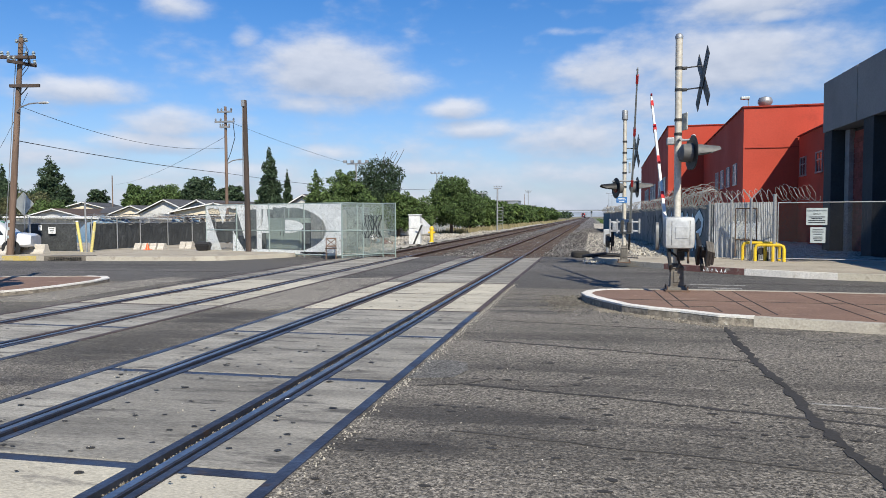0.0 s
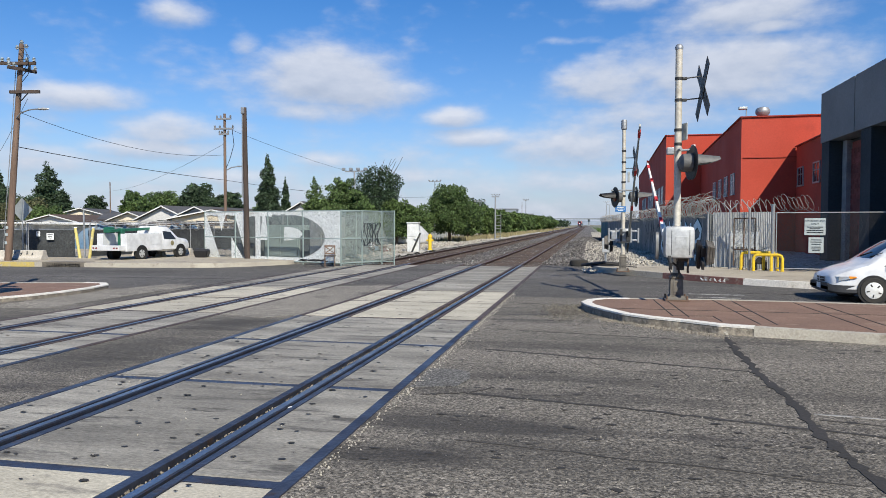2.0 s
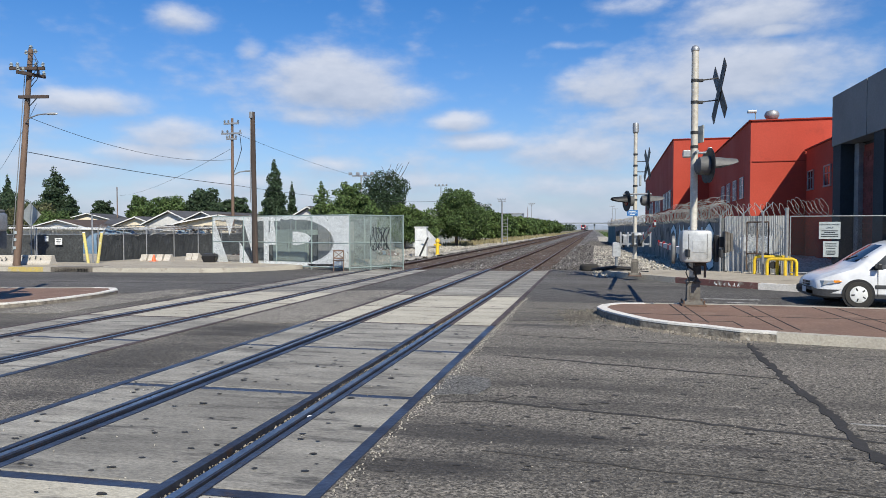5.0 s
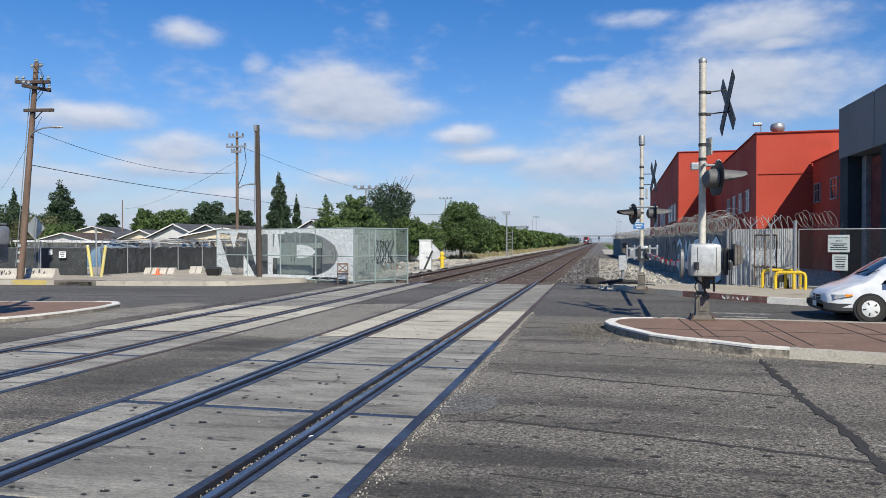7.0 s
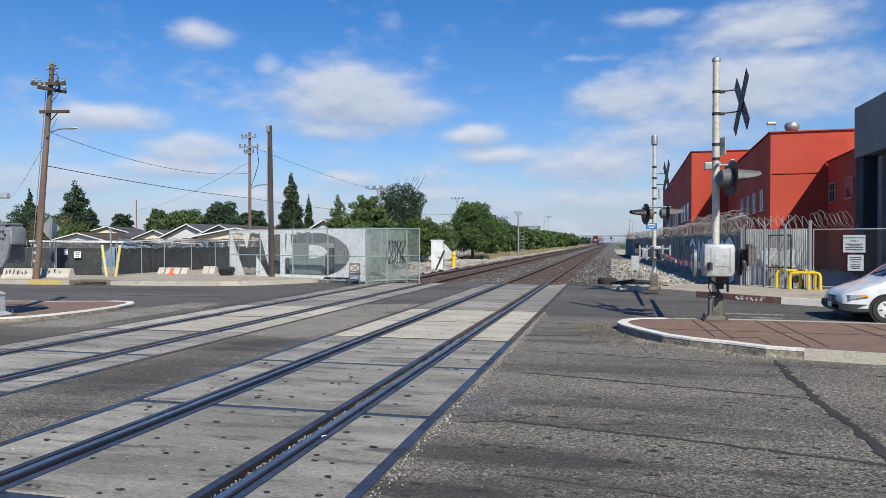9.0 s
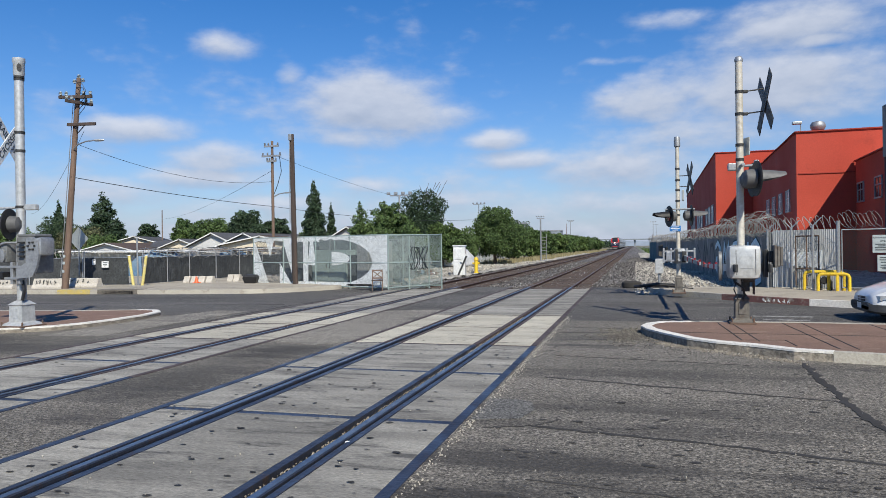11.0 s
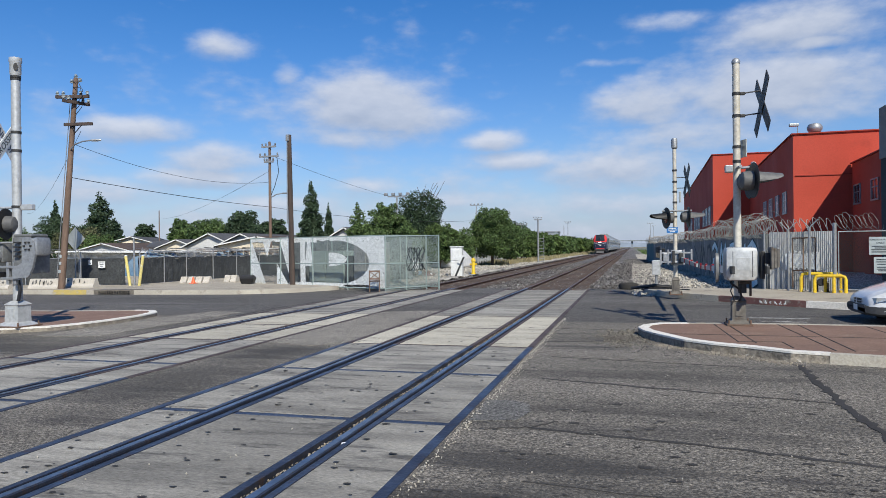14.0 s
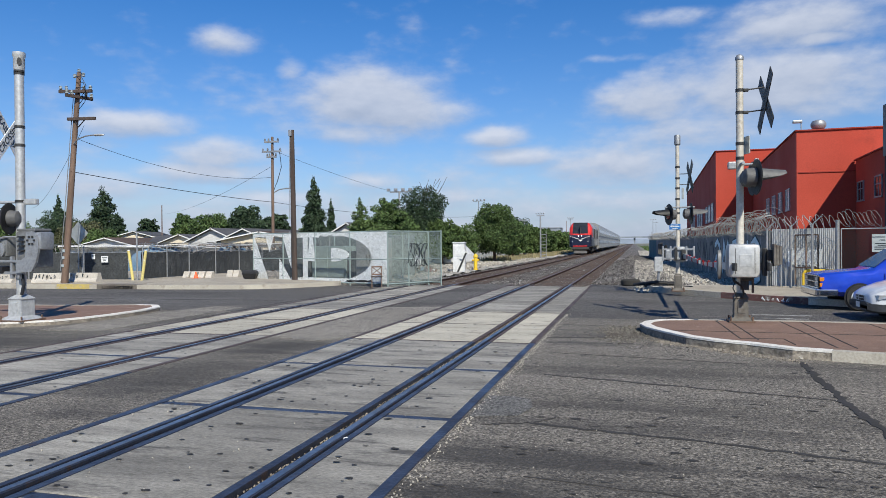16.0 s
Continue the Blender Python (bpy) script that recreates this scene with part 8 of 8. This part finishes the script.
# ---- train ----
def locomotive():
    """Nose at y = 0, facing -y."""
    t = thing("locomotive", "modern red, navy and silver passenger diesel locomotive", "locomotive", (-7.4975, 0, 0))

    def sec(y, hw, z0, z1, tw):
        half = [(hw * 0.8, z0), (hw, z0 + 0.15), (hw, z1 - 0.7), (tw + (hw - tw) * 0.5, z1 - 0.25), (tw, z1)]
        return [(x, y, z) for x, z in half] + [(-x, y, z) for x, z in half[::-1]]
    bm = bme()
    loft(bm, [sec(0.35, 1.25, 1.1, 2.7, 1.0), sec(0.5, 1.4, 1.05, 3.0, 1.1), sec(0.95, 1.5, 1.0, 4.0, 1.1), sec(1.3, 1.52, 1.0, 4.3, 1.05), sec(3.2, 1.52, 1.0, 4.35, 1.05)])
    part("cab", bm, TRAIN_RED, t, "red cab shell")
    bm = bme()
    loft(bm, [sec(0.0, 1.1, 1.0, 2.3, 0.9), sec(0.12, 1.38, 0.95, 2.55, 1.2), sec(0.75, 1.535, 0.95, 2.7, 1.5), sec(3.2, 1.535, 0.95, 2.3, 1.52)])
    part("nose", bm, TRAIN_NAVY, t, "dark navy nose")
    bm = bme()
    loft(bm, [[(-1.08, 0.30, 2.5), (1.08, 0.30, 2.5), (1.08, 0.42, 2.5), (-1.08, 0.42, 2.5)], [(-0.98, 0.80, 3.95), (0.98, 0.80, 3.95), (0.98, 0.9, 3.95), (-0.98, 0.9, 3.95)], [(-0.96, 1.1, 4.36), (0.96, 1.1, 4.36), (0.96, 1.3, 4.36), (-0.96, 1.3, 4.36)]])
    part("windscreen", bm, GLASS, t, "black windscreen band")
    bm = bme()
    for sx in (-1, 1):
        extrude_pts(bm, [(sx * 1.36, 0.07, 2.5), (sx * 0.15, -0.02, 2.1), (sx * 0.15, -0.02, 2.04), (sx * 1.36, 0.07, 2.44)], (0, -0.03, 0))
    part("chevron", bm, TRIMWHITE, t, "white chevron stripe")
    for x, z in ((-0.2, 2.52), (0.2, 2.52)):
        bm = bme()
        lathe(bm, [(0.08, 0), (0.06, 0.03)], pose(x, 0.1, z, 90, 0, 0), 14)
        part("headlight", bm, WHITE_LIGHT, t, "bright headlight")
    for x in (-1.05, 1.05):
        bm = bme()
        lathe(bm, [(0.09, 0), (0.07, 0.03)], pose(x, -0.02, 1.75, 90, 0, 0), 14)
        part("ditch_light", bm, HEADLAMP, t)
    bm = bme()
    box(bm, (0, -0.03, 1.12), (1.9, 0.06, 0.14), bevel=0.02)
    part("front_stripe", bm, TRAIN_RED, t, "red band across the nose")
    bm = bme()
    box(bm, (0, 0.36, 3.0), (0.05, 0.5, 1.6), pose(0, 0.0, 0.0), bevel=0.01)
    part("screen_pillar", bm, BLACK, t)
    bm = bme()
    extrude_pts(bm, [(-0.32, -0.025, 1.98), (0.34, -0.025, 2.02), (0.12, -0.025, 1.72)], (0, -0.02, 0))
    part("nose_emblem", bm, TRIMWHITE, t, "plain pale emblem")
    bm = bme()
    box(bm, (0, 0.1, 0.82), (2.4, 0.3, 0.35), bevel=0.05)
    part("buffer_beam", bm, TRAIN_DIRTY, t)
    bm = bme()
    extrude_pts(bm, [(-0.9, 0.0, 0.12), (0.9, 0.0, 0.12), (0.8, -0.1, 0.45), (-0.8, -0.1, 0.45)], (0, 0.4, 0.05))
    part("pilot_plough", bm, TRAIN_SILVER, t, "pale snowplough pilot")
    bm = bme()
    loft(bm, [sec(3.2, 1.5, 1.0, 4.3, 1.1), sec(21.0, 1.5, 1.0, 4.3, 1.1)])
    part("hood", bm, TRAIN_SILVER, t, "silver-grey engine hood")
    for y in (4.5, 8.5, 12.5, 16.5):
        for sx in (-1, 1):
            bm = bme()
            box(bm, (sx * 1.51, y, 2.9), (0.03, 2.2, 1.4), bevel=0.01)
            part("side_grille", bm, TRAIN_DIRTY, t)
    for sx in (-1, 1):
        bm = bme()
        extrude_pts(bm, [(sx * 1.515, 3.2, 1.1), (sx * 1.515, 8.0, 1.1), (sx * 1.515, 5.6, 3.6), (sx * 1.515, 3.2, 3.6)], (sx * 0.012, 0, 0))
        part("navy_panel", bm, TRAIN_NAVY, t)
    for y in (3.5, 17.0):
        bm = bme()
        for d in (-1.3, 1.3):
            for sx in (-0.75, 0.75):
                rod(bm, (sx - 0.07, y + d, 0.5), (sx + 0.07, y + d, 0.5), 0.5, n=20)
        box(bm, (0, y, 0.65), (2.3, 3.8, 0.4), bevel=0.05)
        part("bogie", bm, TRAIN_DIRTY, t)
    bm = bme()
    box(bm, (0, 10.2, 0.65), (2.4, 6, 0.7), bevel=0.08)
    part("fuel_tank", bm, TRAIN_DIRTY, t)
    return t


def coach():
    t = thing("passenger_coach", "tall silver double-deck passenger coach with window bands", "railway coach", (-7.4975, 22, 0), group="passenger coaches")
    half = [(1.2, 0.55), (1.5, 0.7), (1.53, 3.9), (1.35, 4.55), (0.8, 4.9)]
    sec = lambda y: [(x, y, z) for x, z in half] + [(-x, y, z) for x, z in half[::-1]]
    bm = bme()
    loft(bm, [sec(0.0), sec(25.3)])
    part("body", bm, TRAIN_SILVER, t, "ribbed silver body")
    for sx in (-1, 1):
        for z, h in ((1.75, 0.55), (3.55, 0.6)):
            bm = bme()
            box(bm, (sx * 1.53, 12.6, z), (0.03, 23, h), bevel=0.01)
            part("window_band", bm, GLASS, t, "dark window band")
        bm = bme()
        box(bm, (sx * 1.535, 12.6, 2.65), (0.03, 25, 0.25))
        part("stripe", bm, TRAIN_NAVY, t)
    for y in (3.0, 22.3):
        bm = bme()
        for d in (-1.2, 1.2):
            for sx in (-0.75, 0.75):
                rod(bm, (sx - 0.07, y + d, 0.46), (sx + 0.07, y + d, 0.46), 0.46, n=16)
        box(bm, (0, y, 0.55), (2.3, 3.4, 0.35), bevel=0.05)
        part("bogie", bm, TRAIN_DIRTY, t)
    return t


loco = locomotive()
coach_a = coach()
TRAIN = [(loco, 0.0), (coach_a, 21.6)]
for k in range(1, 7):
    TRAIN.append((copy_thing(coach_a, pose(-7.4975, 22 + 25.8 * k, 0)), 21.6 + 25.8 * k))


# ---- distance ----
bm = bme()
for i in range(60):
    x0, x1 = -1500 + i * 50, -1500 + (i + 1) * 50
    h = lambda x: 16 + 10 * noise.noise((x * 0.004, 0, 2)) + 5 * noise.noise((x * 0.015, 3, 2))
    a = [bm.verts.new(p) for p in ((x0, 2600, -2), (x1, 2600, -2), (x1, 2640, h(x1)), (x0, 2640, h(x0)))]
    bm.faces.new(a)
solid("far_hills", bm, HAZE_HILL, "pale hazy hills on the horizon", "hills", "structure")
# The overpass and several buildings take the far colour with haze mixed in.
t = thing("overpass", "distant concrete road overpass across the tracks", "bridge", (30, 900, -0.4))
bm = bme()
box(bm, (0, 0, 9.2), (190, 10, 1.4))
part("deck", bm, FAR_HAZED, t)
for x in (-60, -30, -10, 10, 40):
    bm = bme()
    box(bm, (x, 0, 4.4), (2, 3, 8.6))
    part("column", bm, FAR_HAZED, t)
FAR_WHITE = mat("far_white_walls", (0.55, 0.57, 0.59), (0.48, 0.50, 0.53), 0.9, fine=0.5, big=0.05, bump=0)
rr = random.Random(21)
for x, y, w, d, h, mt in ((-66, 460, 22, 16, 11.5, FAR_WHITE), (-100, 480, 26, 16, 12.5, FAR_WHITE), (-42, 470, 12, 12, 8.5, FAR_HAZED), (-90, 420, 50, 20, 9, GREYBLUE), (-60, 480, 25, 18, 12, FAR_HAZED), (-130, 520, 60, 20, 12, FAR_HAZED), (30, 600, 20, 20, 7, FAR_HAZED), (14, 300, 6, 8, 4, FAR_HAZED), (-200, 500, 70, 20, 8, FAR_HAZED)):
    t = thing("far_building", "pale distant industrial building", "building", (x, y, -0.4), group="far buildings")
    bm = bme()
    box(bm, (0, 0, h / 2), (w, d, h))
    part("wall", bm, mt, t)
    bm = bme()
    box(bm, (0, 0, h + 0.3), (w + 0.6, d + 0.6, 0.6))
    part("roof", bm, GREYMETAL, t)
    for k in range(int(w / 6)):
        bm = bme()
        box(bm, (-w / 2 + 3 + 6 * k, -d / 2 - 0.05, h * 0.62), (2.4, 0.15, h * 0.2))
        part("window", bm, GLASS, t)
for x, y, h, kind in ((-23.9, 110, 8.7, 1), (-9.9, 76, 4.9, 2), (-19, 125, 6.0, 1), (-22, 170, 9, 1), (-20, 230, 10, 1), (-24, 260, 10, 0), (-26, 300, 12, 1), (-70.5, 95, 8.2, 0), (6, 260, 10, 1), (9, 330, 11, 1), (-95, 110, 6, 0), (-32, 200, 9, 0), (4.5, 210, 5, 0), (-18.2, 54, 6.1, 1)):
    t = thing("lamp_pole", "distant grey pole with lamps" if kind == 1 else "distant bare grey pole" if kind == 0 else "trackside signal pole with ladder", "pole", (x, y, -0.4), group="far poles")
    bm = bme()
    rod(bm, (0, 0, 0), (0, 0, h), 0.10 if y < 120 else 0.14, 0.07, 8)
    part("pole", bm, POLEWOOD if kind == 0 else GREYMETAL, t)
    if kind:
        bm = bme()
        box(bm, (0, 0, h - 0.05), (0.8 if kind == 2 else 1.9 if y > 60 else 1.5, 0.1, 0.1))
        for s in (-0.9, -0.3, 0.3, 0.9) if kind == 1 else ():
            box(bm, (s, 0, h + 0.12), (0.25, 0.25, 0.22), bevel=0.04)
        if kind == 2:
            for k in range(8):
                box(bm, (0.35, 0, 0.4 + 0.35 * k), (0.5, 0.06, 0.05))
            rod(bm, (0.6, 0, 0), (0.6, 0, 3.2), 0.03, n=6)
        part("lamp_bar", bm, GREYMETAL, t)
t = thing("service_truck", "white van body parked beyond the fence", "van", (-13.4, 57, -0.2), 80)
bm = bme()
loft(bm, [ring(s) for s in VAN])
part("body", bm, CARWHITE, t)
# belts of far trees
lobes = []
rr = random.Random(31)
for k in range(150):
    x = rr.uniform(-420, 320)
    y = rr.uniform(330, 900)
    if -22 < x < 14 + y * 0.02:
        continue
    h = rr.uniform(3.5, 7.5)
    lobes.append(((x, y, h * 0.45), (rr.uniform(4, 11), 4, h * 0.55)))
vv, ff = leaf_cloud(lobes, 26000, 0.9, 77)
me = bpy.data.meshes.new("far_woods")
me.from_pydata(vv, [], ff)
me.materials.append(LEAF_DARK)
tagged(new("far_woods", me), "belts of dark trees far off on the plain", "woods", kind="stuff")
# grey mesh fence along the western verge
t = tagged(new("trackside_fence"), "grey chain-link fence along the track verge", "fence")
for k in range(30):
    bm = bme()
    y = 44 + 3.0 * k
    rod(bm, (-15.0 + 0.02 * k, y, -0.3), (-15.0 + 0.02 * k, y, 1.2), 0.03, n=6)
    part("post", bm, GREYMETAL, t)
sheet("mesh", 0, 90, -0.3, 1.15, CHAIN_GREEN, t, pose(-15.0, 44, 0, 0, 0, 89.6))

# white scrawl on the red kerb
t = thing("kerb_scrawl", "white sprayed scrawl on the red kerb", "scrawl", (2.75, 20.1, 0.0), -48)
rr = random.Random(9)
for k in range(6):
    bm = bme()
    polytube(bm, [(0.05 + 0.14 * k + rr.uniform(-0.05, 0.05), -0.006, 0.03 + rr.uniform(0, 0.1)) for q in range(5)], 0.008, 4)
    part("stroke", bm, WHITEPAINT, t)

# ---- what moves ----
def roll_wheels(wheels, dist, times, r, k=1.0):
    for w in wheels:
        at = w.matrix_basis.translation.copy()
        walk(w, [(s, pose(at.x, at.y, at.z, 0, math.degrees(dist(s) / r), 0)) for s in times])


def track_of(keys):
    """Smooth value at a time from (time, value) pairs."""
    ts, vs = [k[0] for k in keys], [k[1] for k in keys]
    return lambda s: float(np.interp(s, ts, vs))


def motions():
    # crossing gates come down
    ang_e = track_of([(0, 39.5), (1.0, 31.0), (2.0, 22.5), (2.7, 16.5), (3.5, 10.5), (4.2, 5.5), (4.9, 1.0), (5.4, -1.0), (16, -1.0)])
    times = [i * 0.5 for i in range(13)] + [8, 12, 16]
    walk(arm_e, [(s, pose(0, 0, 0.95, ang_e(s), 0, 0)) for s in times])
    ang_f = track_of([(0, 53), (1.0, 42.5), (2.5, 27.0), (3.5, 18.7), (4.5, 9.5), (5.5, 1.5), (6.0, -0.5), (16, -0.5)])
    walk(arm_f, [(s, pose(0, 0, 1.0, 0, 0, 180) @ pose(0, 0, 0, ang_f(s), 0, 0)) for s in times])
    # minivan rolls up and stops
    vx = track_of([(0, 6.05), (0.6, 5.38), (0.9, 5.08), (1.2, 4.82), (1.5, 4.58), (1.8, 4.32), (2.1, 4.06), (2.5, 3.78), (3.0, 3.60), (3.5, 3.55), (16, 3.54)])
    times = [i * 0.25 for i in range(17)] + [5, 8, 12, 16]
    walk(van, [(s, pose(vx(s) + 0.32, 16.12, 0, 0, 0, 180)) for s in times])
    roll_wheels(van_wheels, lambda s: 6.05 - vx(s), times, 0.325 * VAN_SIZE)
    # blue pickup arrives in the lane beyond
    bx = track_of([(0, 32), (11, 15.0), (13.5, 8.2), (14.5, 5.2), (15.0, 4.17), (15.3, 3.76), (15.5, 3.57), (15.8, 3.36), (16, 3.27)])
    times = [i * 0.5 for i in range(23)] + [11.25 + i * 0.25 for i in range(20)]
    walk(blue, [(s, pose(bx(s) + 0.31, 18.6, 0, 0, 0, 180)) for s in times])
    fine = [i * 0.25 for i in range(65)]
    roll_wheels(blue_wheels, lambda s: 32 - bx(s), fine, 0.37 * VAN_SIZE)
    # utility truck turns into the yard
    tx = track_of([(0, -20.42), (0.6, -19.5), (1.2, -18.2), (1.5, -17.7), (2.0, -17.1), (2.7, -16.6), (3.3, -15.0), (4.0, -13.4), (5.0, -12.2), (6, -11.0), (16, -11.0)])
    ty = track_of([(0, 23.5), (0.6, 24.2), (1.2, 25.3), (1.5, 26.0), (2.0, 27.6), (2.7, 30.8), (3.3, 33.6), (4.0, 35.0), (5.0, 35.8), (6, 36.2), (16, 36.2)])
    th = track_of([(0, 25), (0.6, 45), (1.2, 64), (1.5, 74), (2.0, 84), (2.7, 84), (3.3, 68), (4.0, 42), (5.0, 22), (6, 12), (16, 12)])
    times = [i * 0.25 for i in range(29)] + [9, 12, 16]
    walk(truck, [(s, pose(tx(s), ty(s), 0.1, 0, 0, th(s))) for s in times])
    roll_wheels(truck_wheels, lambda s: 2.2 * min(s, 7), [i * 0.2 for i in range(36)] + [9, 12, 16], 0.4)
    # train comes on along the far track
    for ob, back in TRAIN:
        walk(ob, [(s, pose(-7.4975, 99.5 + 35.3 * (16 - s) + back, 0.01)) for s in range(17)])


motions()
